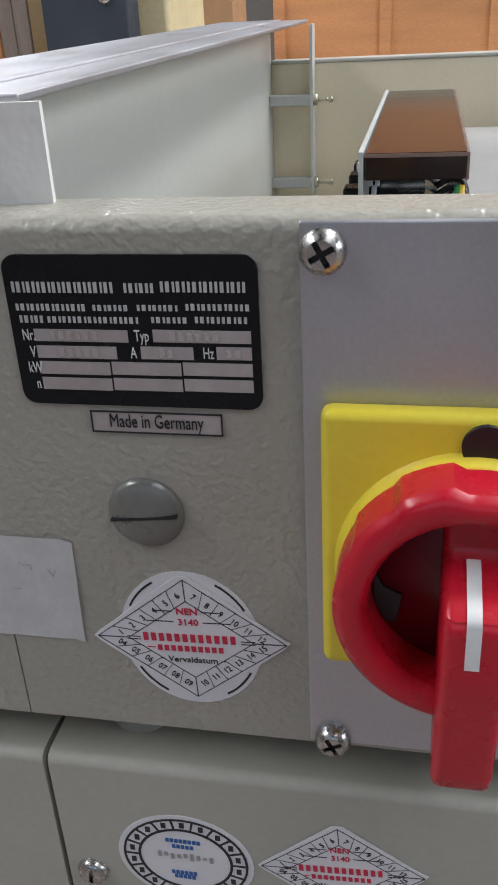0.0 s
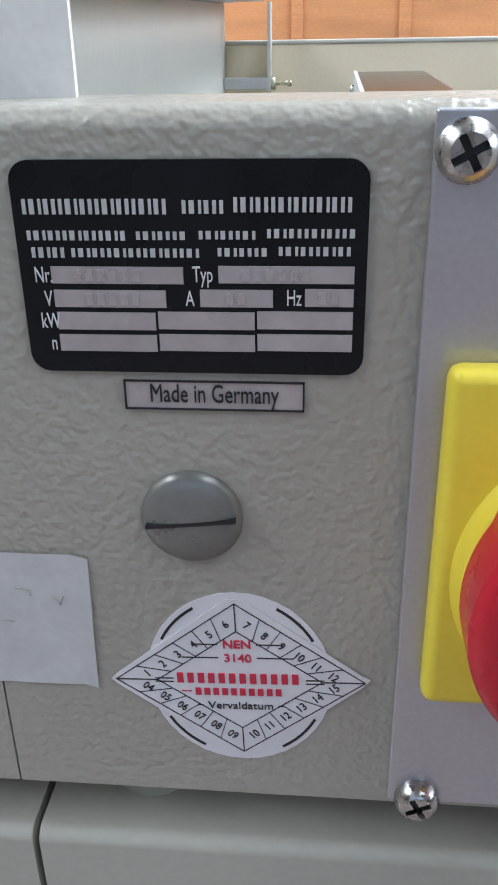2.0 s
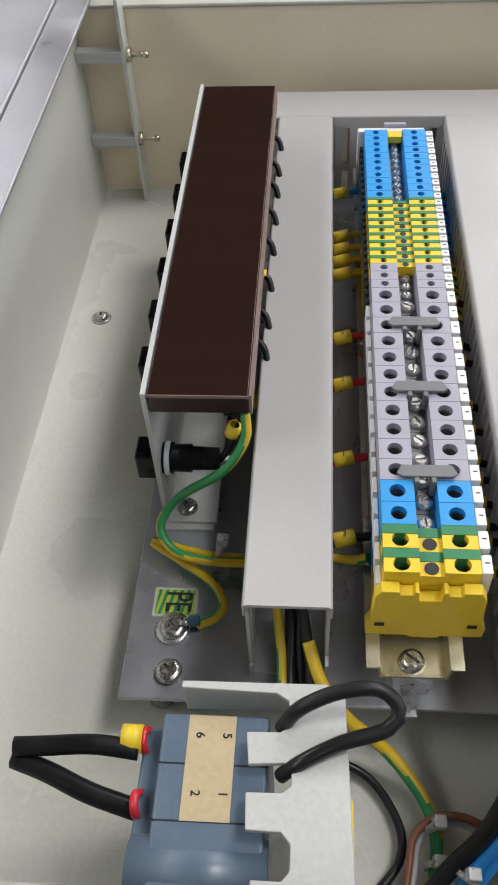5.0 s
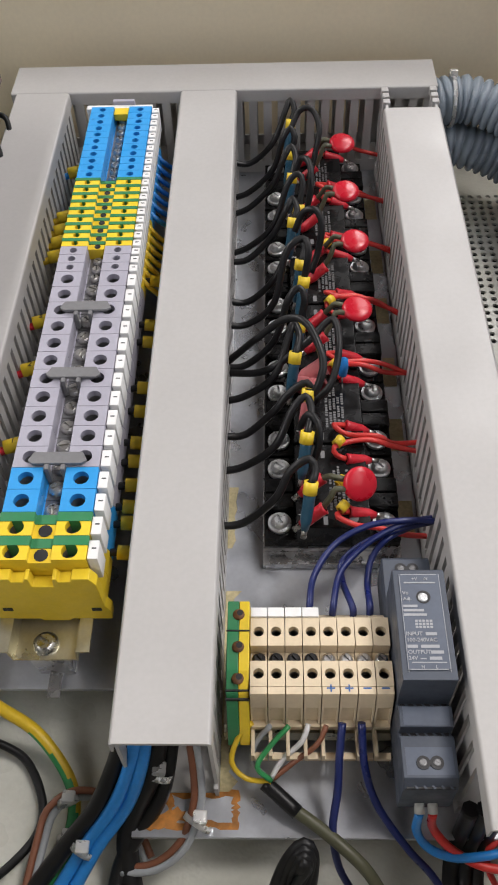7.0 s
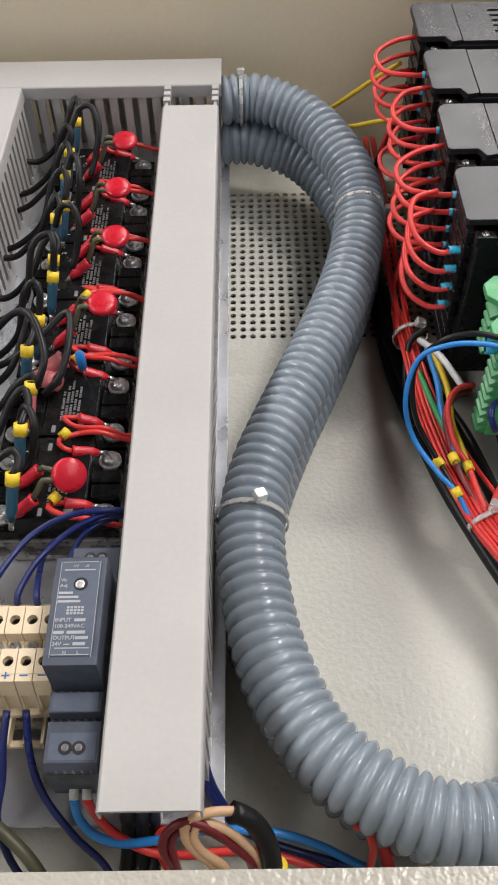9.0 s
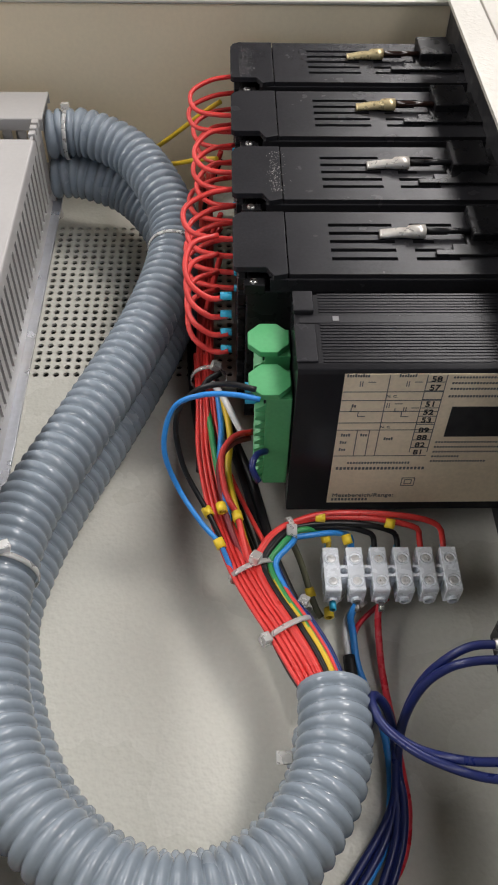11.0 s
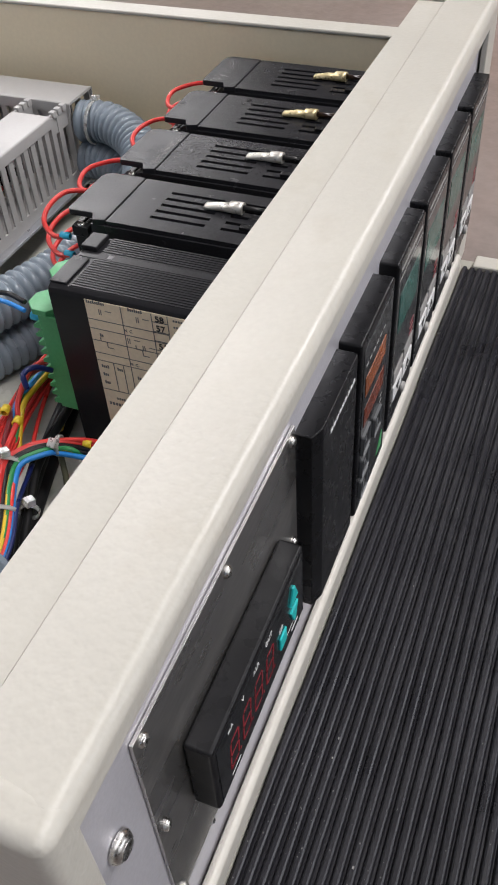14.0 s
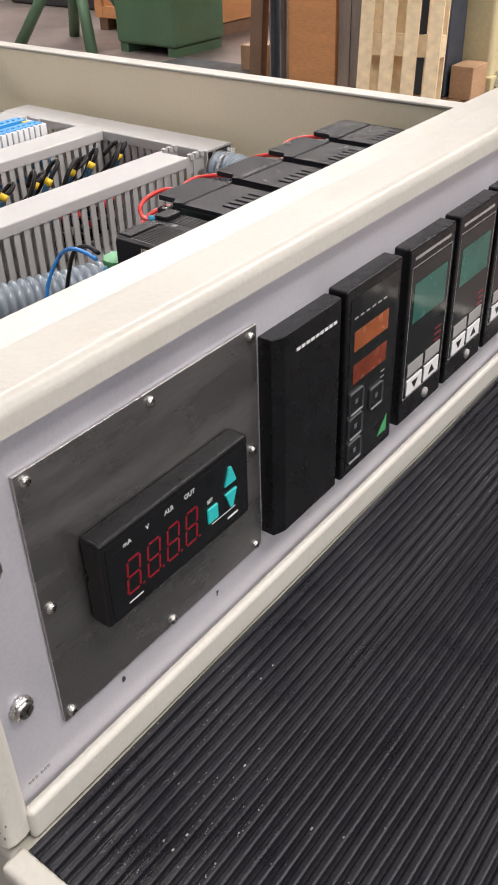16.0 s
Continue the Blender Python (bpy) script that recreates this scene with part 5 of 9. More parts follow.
    bm = prism(bmesh.new(), [(-0.0740, yc - 0.0066), (-0.0665, yc - 0.0066), (-0.0665, yc - 0.0030), (-0.0600, yc - 0.0030), (-0.0600, yc + 0.0085), (-0.0345, yc + 0.0085), (-0.0345, yc - 0.0100), (-0.0740, yc - 0.0100)], "z", z1l, z1l + 0.0016, 0.0003)
    part("clamp_foot", bm, BLACK, c)
    part("rear_flange", B(-0.0575, -0.0400, yc - 0.0010, yb - 0.0010, zt + 0.0012, zt + 0.0066, 0.0008), BLACK, c)
    part("clamp_rod", cyl(bmesh.new(), (-0.0775, yc + 0.0042, zt + 0.0042), (-0.0560, yc + 0.0042, zt + 0.0042), 0.0014, seg=10), BROWN if dust else BLACK, c)
    bm = bmesh.new()
    xs = (-0.0968, -0.0955, -0.0890, -0.0850, -0.0840, -0.0800, -0.0772)
    wd = (0.0026, 0.0026, 0.0023, 0.0023, 0.0028, 0.0030, 0.0030)
    hh = (0.0018, 0.0020, 0.0034, 0.0036, 0.0046, 0.0048, 0.0048)
    rows = [[bm.verts.new((x, yc + 0.0042 + a * w, zt + 0.0016 + b * q)) for a, b in ((-1, 0.15), (-0.55, 0), (0.55, 0), (1, 0.15), (1, 0.75), (0.5, 1), (-0.5, 1), (-1, 0.75))] for x, w, q in zip(xs, wd, hh)]
    for p, q in zip(rows, rows[1:]):
        for i in range(8):
            bm.faces.new((p[i], p[(i + 1) % 8], q[(i + 1) % 8], q[i])).smooth = True
    bm.faces.new(rows[0]), bm.faces.new(rows[-1])
    part("clamp_clip", bm, CLIPB if dust else CLIPS, c, "brass coloured crimped clamp clip" if dust else "bright metal crimped clamp clip")
    for k in range(9):
        part("rear_terminal", B(xa - 0.0015, xa + 0.002, yc - 0.0150, yc + 0.0140, 0.030 + k * 0.0085, 0.0365 + k * 0.0085, 0.0005), BLACK, c)
    bm = bmesh.new()
    screw(bm, (xa + 0.0052, ya + 0.0022, zt - 0.0038), (0, 0, 1), 0.0019, 0.0012, cross=True, seg=10)
    part("lid_screw", bm, CHROME, c)
    if scuffed:
        rg = random.Random(int(yc * 1000))
        bm = bmesh.new()
        x0s, wx = scuffed
        for i in range(170):
            x, y = x0s + rg.gauss(0, wx), rg.uniform(ya + 0.006, yb - 0.004)
            q = rg.uniform(0.00006, 0.00020)
            z = z1l + (0.00052 if x < -0.1375 else 0.00003)
            if x < xa + 0.001:
                continue
            v = [bm.verts.new((x + a * q * 0.6 + rg.uniform(-1, 1) * q * 0.3, y + b * q * 1.5, z)) for a, b in ((-1, -1), (1, -1), (1, 1), (-1, 1))]
            bm.faces.new(v)
        part("scuff_mark", bm, INKG, c, "pale scuffed dust patch")
    return c


for k, yc in enumerate((0.2875, 0.3395, 0.3915, 0.4435)):
    controller(yc, "black panel temperature controller with unlit green display and white arrow keys", k >= 2, {1: (-0.1400, 0.0022), 3: (-0.1530, 0.0030)}.get(k))

# plain black cover in the panel
bc = thing("blanking_cover", "plain black panel blanking cover with a pale name bar", "blanking cover")
bm = bmesh.new()
prism(bm, [(0.0002, 0.1560), (0.0075, 0.1560), (0.0098, 0.1620), (0.0098, 0.2030), (0.0088, 0.2042), (0.0002, 0.2042)], "z", 0.0213, 0.1172, 0.0005)
part("cover", bm, BLACK, bc)
bm = bmesh.new()
for i in range(9):
    box(bm, 0.0098, 0.0100, 0.1700 + i * 0.0034, 0.1726 + i * 0.0034, 0.1073, 0.1086)
part("name_bars", bm, INKW, bc, "white bars in place of the maker's name")

# instrument with orange displays and a big case behind
k1 = thing("process_indicator", "black process indicator with two orange display windows", "controller", "panel controllers")
Y0, Y1, Z0, Z1, XF = 0.2065, 0.2545, 0.0215, 0.1185, 0.0105
part("bezel", bezel(Y0, Y1, Z0, Z1, XF), BLACK, k1)
part("window", B(XF, XF + 0.0002, Y0 + 0.0035, Y1 - 0.0030, Z0 + 0.0040, Z1 - 0.0050), GLASSBLK, k1, "glossy dark front film")
for za in (0.0700, 0.0865):
    part("display", B(XF + 0.0002, XF + 0.0004, Y0 + 0.0070, Y1 - 0.0110, za + 0.001, za + 0.0108), LCDO if za > 0.08 else LCDR, k1, "orange display window" if za > 0.08 else "dark red display window")
for k, (ya, za) in enumerate(((0.0050, 0.0560), (0.0235, 0.0500), (0.0050, 0.0425), (0.0050, 0.0290))):
    key = part("key", B(XF + 0.0002, XF + 0.0007, Y0 + ya, Y0 + ya + 0.0115, Z0 + za - 0.022, Z0 + za - 0.0105, 0.0012, 3), KEYG, k1, "dark grey outlined key")
    part("key_face", B(XF + 0.0007, XF + 0.0008, Y0 + ya + 0.0007, Y0 + ya + 0.0108, Z0 + za - 0.0213, Z0 + za - 0.0112), GLASSBLK, key)
    part("key_sign", B(XF + 0.0008, XF + 0.0009, Y0 + ya + 0.0045, Y0 + ya + 0.0068, Z0 + za - 0.0175, Z0 + za - 0.0150), KEYG, key)
bm = prism(bmesh.new(), [(Y1 - 0.0145, 0.0290), (Y1 - 0.0060, 0.0290), (Y1 - 0.0060, 0.0385)], "x", XF + 0.0002, XF + 0.0004)
part("corner_mark", bm, GRNT, k1, "green corner mark")
bm = bmesh.new()
for k in range(6):
    box(bm, XF + 0.0002, XF + 0.0003, Y0 + 0.0065 + k * 0.0050, Y0 + 0.0095 + k * 0.0050, 0.1035, 0.1043)
for k in range(4):
    box(bm, XF + 0.0002, XF + 0.0003, Y1 - 0.0150, Y1 - 0.0115, 0.0560 + k * 0.0032, 0.0566 + k * 0.0032)
part("legend", bm, INKG, k1)
GX0, GX1, GY0, GY1, GZ0, GZ1 = -0.1365, -0.0345, 0.2128, 0.2560, 0.0185, 0.1110
bm = prism(bmesh.new(), [(GY0, GZ0), (GY0, GZ1 - 0.0030), (GY0 + 0.0008, GZ1 - 0.0009), (GY0 + 0.0028, GZ1), (GY1 - 0.0010, GZ1), (GY1, GZ1 - 0.0010), (GY1, GZ0)], "x", GX0, GX1, 0.0005)
part("case", bm, GLOSSB, k1)
for y0, n in ((GY0 + 0.0034, 13), (0.2440, 7)):
    for k in range(n):
        part("case_rib", B(-0.1265, -0.0420, y0 + k * 0.0017, y0 + 0.0010 + k * 0.0017, GZ1, GZ1 + 0.0003), GLOSSB, k1)
part("end_cap", B(GX0 - 0.0003, -0.1285, GY0 + 0.0032, 0.2368, GZ1, GZ1 + 0.0010, 0.0004), LIDB, k1)
part("end_cap", B(GX0 - 0.0003, -0.1285, 0.2428, GY1 - 0.0012, GZ1, GZ1 + 0.0024, 0.0006), LIDB, k1)
part("clip_groove", B(-0.1345, -0.0400, 0.2378, 0.2420, GZ1, GZ1 + 0.0004, 0.0001), LIDB, k1)
part("clip_slot", B(-0.1212, -0.1188, 0.2388, 0.2414, GZ1 + 0.0004, GZ1 + 0.0006), MIDG, k1, "grey clip in its slot")
part("clamp_block", B(-0.0500, -0.0420, 0.2360, 0.2460, GZ1, GZ1 + 0.0042, 0.0010), BLACK, k1)
# rating label on the side of the case
yl = GY0 - 0.00025
lb = part("rating_label", B(-0.1184, -0.0351, yl, GY0 - 0.00002, 0.0245, 0.1084), LABELP, k1, "cream wiring label with printed tables")
bm = bmesh.new()
hl = lambda x0, x1, z: box(bm, x0, x1, yl - 0.00012, yl, z - 0.00017, z + 0.00017)
vl = lambda x, z0, z1: box(bm, x - 0.00017, x + 0.00017, yl - 0.00014, yl, z0, z1)
for z in (0.0985, 0.0935, 0.0870, 0.0800, 0.0755, 0.0585):
    hl(-0.1184, -0.0790, z)
for x in (-0.1010, -0.0865, -0.0790):
    vl(x, 0.0585 if x < -0.1 else 0.0610, 0.1080)
for k in range(9):
    hl(-0.0865, -0.0790, 0.1040 - k * 0.0050)
for x in (-0.1100, -0.1050):
    vl(x, 0.0585, 0.0755)
for x, z in ((-0.1120, 0.1030), (-0.0940, 0.1030), (-0.1000, 0.0905), (-0.0930, 0.0880)):
    vl(x, z - 0.0014, z + 0.0014)
    vl(x + 0.0009, z - 0.0014, z + 0.0014)
    hl(x + 0.003, x + 0.006, z + 0.001)
for x, z, w in ((-0.1175, 0.1068, 0.0090), (-0.0975, 0.1068, 0.0070), (-0.1140, 0.0895, 0.0020), (-0.1165, 0.0715, 0.0040), (-0.1165, 0.0668, 0.0030), (-0.1165, 0.0620, 0.0030), (-0.1085, 0.0715, 0.0030), (-0.0985, 0.0690, 0.0040)):
    for q in range(int(w / 0.0010)):
        box(bm, x + q * 0.0010, x + q * 0.0010 + 0.0007, yl - 0.00012, yl, z, z + (0.0013 if q % 3 else 0.0017))
for x0, x1, z, h in ((-0.1120, -0.0850, 0.0530, 0.0013), (-0.1165, -0.0780, 0.0490, 0.0017), (-0.1165, -0.1000, 0.0262, 0.0016)):
    q = x0
    while q < x1:
        box(bm, q, q + h * 0.62, yl - 0.00012, yl, z, z + h)
        q += h * 0.95
# relay contact signs and the double square
for x, z in ((-0.1110, 0.0870), (-0.0935, 0.0868)):
    hl(x - 0.003, x, z), vl(x, z - 0.003, z), hl(x, x + 0.003, z - 0.003), vl(x - 0.003, z, z + 0.002)
for q in (0.0028, 0.0015):
    hl(-0.0838 - q, -0.0838 + q, 0.0400 - q), hl(-0.0838 - q, -0.0838 + q, 0.0400 + q), vl(-0.0838 - q, 0.0400 - q, 0.0400 + q), vl(-0.0838 + q, 0.0400 - q, 0.0400 + q)
for k in range(9):
    q = -0.0765
    while q < -0.0765 + (0.030, 0.026, 0.034, 0.022, 0.031, 0.028, 0.033, 0.012, 0.024)[k]:
        box(bm, q, q + 0.0008, yl - 0.00012, yl, (0.1060, 0.1028, 0.0996, 0.0952, 0.0670, 0.0638, 0.0606, 0.0574, 0.0542)[k], (0.1070, 0.1038, 0.1006, 0.0964, 0.0680, 0.0648, 0.0616, 0.0584, 0.0552)[k])
        q += 0.0012
part("line_print", bm, KEYG, lb)
bm = bmesh.new()
for k, s in enumerate(("58", "57", "", "51", "52", "53", "89", "88", "82", "81")):
    if s:
        text_mesh(bm, s, FY(-0.0828, 0.1043 - k * 0.0048 - (0.0015 if k > 5 else 0), yl - 0.0002), 0.0030, "CENTER", bold=0.00006)
part("number_column", bm, INK, lb)
for s, x, z, h in (("N. C.", -0.1010, 0.0954, 0.0014), ("N. C.", -0.1010, 0.0768, 0.0014), ("Messbereich/Range:", -0.1165, 0.0292, 0.0024)):
    bm = bmesh.new()
    text_mesh(bm, s, FY(x, z, yl - 0.0002), h)
    part("word_print", bm, KEYG, lb)
part("blacked_field", B(-0.0738, -0.0432, yl - 0.0002, yl, 0.0712, 0.0896), INK, lb, "blacked out field")
# green plug on its back
gp = thing("plug_connector", "light green multi pole plug connector on the indicator", "connector")
for ya, yb, za, zb in ((0.2338, 0.2520, 0.066, 0.0985), (0.2140, 0.2325, 0.036, 0.0945)):
    ym, r = (ya + yb) / 2, (yb - ya) / 2
    bm = prism(bmesh.new(), [(-0.1462 + 0.0092 * math.cos(radians(22.5 + k * 45)), ym + r * math.sin(radians(22.5 + k * 45))) for k in range(8)], "z", zb - 0.0030, zb, 0.0004)
    part("plug_cap", bm, GRNT, gp)
    part("plug_body", B(-0.1478, -0.1372, ya + 0.0012, yb - 0.0012, za, zb - 0.0030, 0.0004), GRNT, gp)
    n = int((zb - za - 0.006) / 0.0051)
    for k in range(n):
        z = za + 0.0010 + k * 0.0051
        bm = prism(bmesh.new(), [(-0.1478, z + 0.0042), (-0.1520, z + 0.0016), (-0.1520, z), (-0.1478, z)], "y", ya + 0.0020, yb - 0.0065)
        part("clamp_step", bm, GRNT, gp)
        # black strip painted for the shade in the clamp slot
        part("clamp_slot", B(-0.1486, -0.1477, ya + 0.0030, yb - 0.0080, z + 0.0040, z + 0.0051), INK, gp)

# small numbers printed on the panel
for s, y, z in (("7", 0.1227, 0.0085), ("8", 0.0653, 0.0090)):
    bm = bmesh.new()
    text_mesh(bm, s, FX(y - 0.0008, z, 0.0003 - 0.016 * y), 0.0026)
    part("panel_number", bm, INK, tray, "small black printed number")
bm = bmesh.new()
for k in range(6):
    y = 0.0165 + k * 0.0015 + (0.001 if k > 2 else 0)
    box(bm, -0.016 * y, 0.0003 - 0.016 * y, y, y + 0.0010, 0.0018, 0.0034)
part("panel_print", bm, INKG, tray, "worn grey print")

# panel meter on its steel plate
pm = thing("meter_plate", "brushed steel blanking plate held by small screws", "steel plate")
part("plate", B(0.0002, 0.0014, 0.0355, 0.1535, 0.0165, 0.1240, 0.0002), BRUSHED, pm)
for y, z in ((0.0396, 0.1205), (0.0938, 0.1202), (0.1494, 0.1202), (0.1488, 0.0694), (0.1488, 0.0195), (0.0936, 0.0193), (0.0394, 0.0698), (0.0390, 0.0199)):
    bm = bmesh.new()
    screw(bm, (0.0014, y, z), (1, 0, 0), 0.0021, 0.0016, cross=True, turn=y * 40, seg=14)
    part("plate_screw", bm, CHROME, pm, "small bright cross screw")
mt = thing("panel_meter", "black panel meter with unlit red digits and turquoise keys", "meter")
MY0, MY1, MZ0, MZ1, MX = 0.0545, 0.1340, 0.0520, 0.0890, 0.0108
part("bezel", B(0.0016, MX, MY0, MY1, MZ0, MZ1, 0.0014), BLACK, mt)
part("window", B(MX, MX + 0.0002, MY0 + 0.0025, MY1 - 0.0030, MZ0 + 0.0030, MZ1 - 0.0030), GLASSBLK, mt)
for k in range(4):
    bm = bmesh.new()
    ya, za, w, h = MY0 + 0.0095 + k * 0.0102, MZ0 + 0.0085, 0.0070, 0.0150
    s = lambda b: b + 0.0012 * (b - za) / h
    for (a0, a1, b0, b1) in ((0.0009, w - 0.0009, 0, 0.0009), (0.0009, w - 0.0009, h / 2 - 0.00045, h / 2 + 0.00045), (0.0009, w - 0.0009, h - 0.0009, h), (0, 0.0009, 0.0011, h / 2 - 0.0007), (w - 0.0009, w, 0.0011, h / 2 - 0.0007), (0, 0.0009, h / 2 + 0.0007, h - 0.0011), (w - 0.0009, w, h / 2 + 0.0007, h - 0.0011), (w + 0.0008, w + 0.0017, 0, 0.0009)):
        sh = 0.10
        prism(bm, [(ya + a0 + sh * b0, za + b0), (ya + a1 + sh * b0, za + b0), (ya + a1 + sh * b1, za + b1), (ya + a0 + sh * b1, za + b1)], "x", MX + 0.0002, MX + 0.0003)
    part("digit", bm, SEGR, mt, "unlit dark red digit")
bm = bmesh.new()
for s, ya in (("mA", 0.0105), ("V", 0.0215), ("ALR", 0.0310), ("OUT", 0.0415)):
    text_mesh(bm, s, FX(MY0 + ya, MZ1 - 0.0072, MX + 0.0003), 0.0019)
text_mesh(bm, "SET", FX(MY0 + 0.0535, MZ0 + 0.0200, MX + 0.0003), 0.0015)
box(bm, MX + 0.0002, MX + 0.0003, MY0 + 0.0100, MY0 + 0.0170, MZ0 + 0.0050, MZ0 + 0.0055)
box(bm, MX + 0.0002, MX + 0.0003, MY0 + 0.0650, MY0 + 0.0715, MZ0 + 0.0054, MZ0 + 0.0063)
box(bm, MX + 0.0002, MX + 0.0003, MY0 + 0.0555, MY0 + 0.0700, MZ0 + 0.0092, MZ0 + 0.0095)
part("front_print", bm, INKW, mt, "white front legends")
part("set_key", B(MX, MX + 0.0010, MY0 + 0.0530, MY0 + 0.0592, MZ0 + 0.0108, MZ0 + 0.0178, 0.0006), TURQ, mt, "turquoise square key")
for up in (0, 1):
    cy, cz, sg = MY0 + 0.0672, MZ0 + (0.0252 if up else 0.0145), (1 if up else -1)
    bm = prism(bmesh.new(), [(cy - 0.0036, cz - sg * 0.0036), (cy + 0.0036, cz - sg * 0.0036), (cy + 0.0008, cz + sg * 0.0040), (cy - 0.0008, cz + sg * 0.0040)], "x", MX, MX + 0.0010, 0.0003)
    part("arrow_key", bm, TURQ, mt, "turquoise arrow key")
part("rear_case", B(-0.0655, -0.0345, 0.0600, 0.1330, 0.0500, 0.0772, 0.0008), BLACK, mt)
part("rear_flange", B(-0.0635, -0.0500, 0.0620, 0.1310, 0.0772, 0.0790, 0.0005), BLACK, mt)
for k in range(6):
    ya = 0.1160 - k * 0.0110
    w = part("rear_terminal", B(-0.0612, -0.0536, ya, ya + 0.0074, 0.0789, 0.0795, 0.0002), GREEN, mt, "green clamp well")
    part("clamp_screw", screw(bmesh.new(), (-0.0574, ya + 0.0037, 0.0795), (0, 0, 1), 0.0024, 0.0012, seg=12, turn=0.3 + k), CHROME, w)


# ---- front: name plate, stickers, main switch ----
npl = thing("name_plate", "black and bare metal maker's plate with printed fields", "name plate")
NX0, NX1, NZ0, NZ1 = -0.6088, -0.5566, 0.0880, 0.1203
bm = bmesh.new()
rad = 0.0030
poly = []
for cx, cz, a0 in ((NX1 - rad, NZ1 - rad, 0), (NX0 + rad, NZ1 - rad, 90), (NX0 + rad, NZ0 + rad, 180), (NX1 - rad, NZ0 + rad, 270)):
    for k in range(6):
        a = radians(a0 + k * 18)
        poly.append((cx + rad * math.cos(a), cz + rad * math.sin(a)))
prism(bm, poly, "y", -0.0007, -0.0001)
part("plate", bm, NPB, npl)
Y = -0.0009
bm = bmesh.new()
for b in ((-0.6040, -0.5838, 0.1023, 0.1049), (-0.5785, -0.5584, 0.1025, 0.1051), (-0.6039, -0.5866, 0.0986, 0.1013), (-0.5814, -0.5704, 0.0988, 0.1015), (-0.5656, -0.5584, 0.0990, 0.1017), (-0.6038, -0.5884, 0.0950, 0.0978), (-0.5880, -0.5732, 0.0952, 0.0980), (-0.5728, -0.5584, 0.0954, 0.0982), (-0.6038, -0.5884, 0.0915, 0.0942), (-0.5880, -0.5732, 0.0917, 0.0944), (-0.5728, -0.5584, 0.0919, 0.0946)):
    part("blank_field", B(b[0], b[1], Y, -0.0006, b[2], b[3]), NPS, npl, "bare metal field")
bm = bmesh.new()
for b in ((-0.6072, -0.5850, 0.1124, 0.1151), (-0.5835, -0.5770, 0.1125, 0.1149), (-0.5760, -0.5586, 0.1127, 0.1153), (-0.6070, -0.5915, 0.1086, 0.1105), (-0.5905, -0.5830, 0.1087, 0.1104), (-0.5812, -0.5720, 0.1088, 0.1105), (-0.5712, -0.5585, 0.1090, 0.1108), (-0.6066, -0.6015, 0.1060, 0.1080), (-0.6005, -0.5810, 0.1061, 0.1079), (-0.5785, -0.5705, 0.1063, 0.1080), (-0.5695, -0.5588, 0.1064, 0.1082)):
    w = 0.0010
    x = b[0]
    i = 0
    while x < b[1] - 0.0006:
        ww = w * (1.0, 1.35, 0.8, 1.2, 1.0)[i % 5]
        box(bm, x, min(x + ww * 0.55, b[1]), Y, -0.0006, b[2] + 0.00025, b[3] - 0.00025)
        x += ww * 1.02
        i += 1
part("print_line", bm, mat("dull_white_print", (0.50, 0.50, 0.50), 0.5), npl, "white bars of print")
bm = bmesh.new()
for s, x, z in (("Nr.", -0.6066, 0.1027), ("Typ", -0.5824, 0.1029), ("V", -0.6054, 0.0990), ("A", -0.5836, 0.0992), ("Hz", -0.5684, 0.0994), ("kW", -0.6064, 0.0955), ("n", -0.6052, 0.0919)):
    bm = bmesh.new()
    text_mesh(bm, s, FY(x, z - 0.0002, -0.0010), 0.0024, squeeze=0.58)
    part("field_name", bm, INKW, npl)
for x0, n, z in ((-0.6005, 6, 0.1027), (-0.5750, 6, 0.1029), (-0.5990, 5, 0.0990), (-0.5775, 2, 0.0992), (-0.5636, 2, 0.0994)):
    for k in range(n):
        part("stamped_mark", B(x0 + k * 0.0018, x0 + 0.0011 + k * 0.0018, Y - 0.0001, Y, z, z + 0.0018), STEEL, npl, "faint stamped mark")

mg = thing("origin_label", "small framed metal label reading Made in Germany", "label")
part("film", B(-0.5944, -0.5655, -0.0004, -0.0001, 0.0815, 0.0866), NPS, mg)
bm = bmesh.new()
for b in ((-0.5944, -0.5655, 0.0815, 0.0818), (-0.5944, -0.5655, 0.0863, 0.0866), (-0.5944, -0.5941, 0.0815, 0.0866), (-0.5658, -0.5655, 0.0815, 0.0866)):
    box(bm, b[0], b[1], -0.0006, -0.0003, b[2], b[3])
text_mesh(bm, "Made in Germany", FY(-0.57995, 0.0829, -0.0006), 0.0031, "CENTER", squeeze=0.64)
part("print", bm, INK, mg)

ps_ = thing("plug_screw", "large grey painted slotted cover screw", "screw")
bm = bmesh.new()
prof = [(0, 0.0088), (0.0008, 0.0088), (0.0016, 0.0080), (0.0023, 0.0060), (0.0027, 0.0035), (0.0028, 0.0)]
lathe(bm, (-0.5845, 0.0, 0.0615), (0, -1, 0), prof, 32)
part("dome", bm, mat("grey_screw_paint", (0.21, 0.21, 0.195), 0.38, 0.35, 0.08, 90), ps_)
bm = B(-0.0078, 0.0078, -0.0030, -0.0008, -0.00028, 0.00028)
bm.transform(Matrix.Translation((-0.5845, 0, 0.0613)) @ Matrix.Rotation(radians(-6), 4, "Y"))
part("slot", bm, INK, ps_)


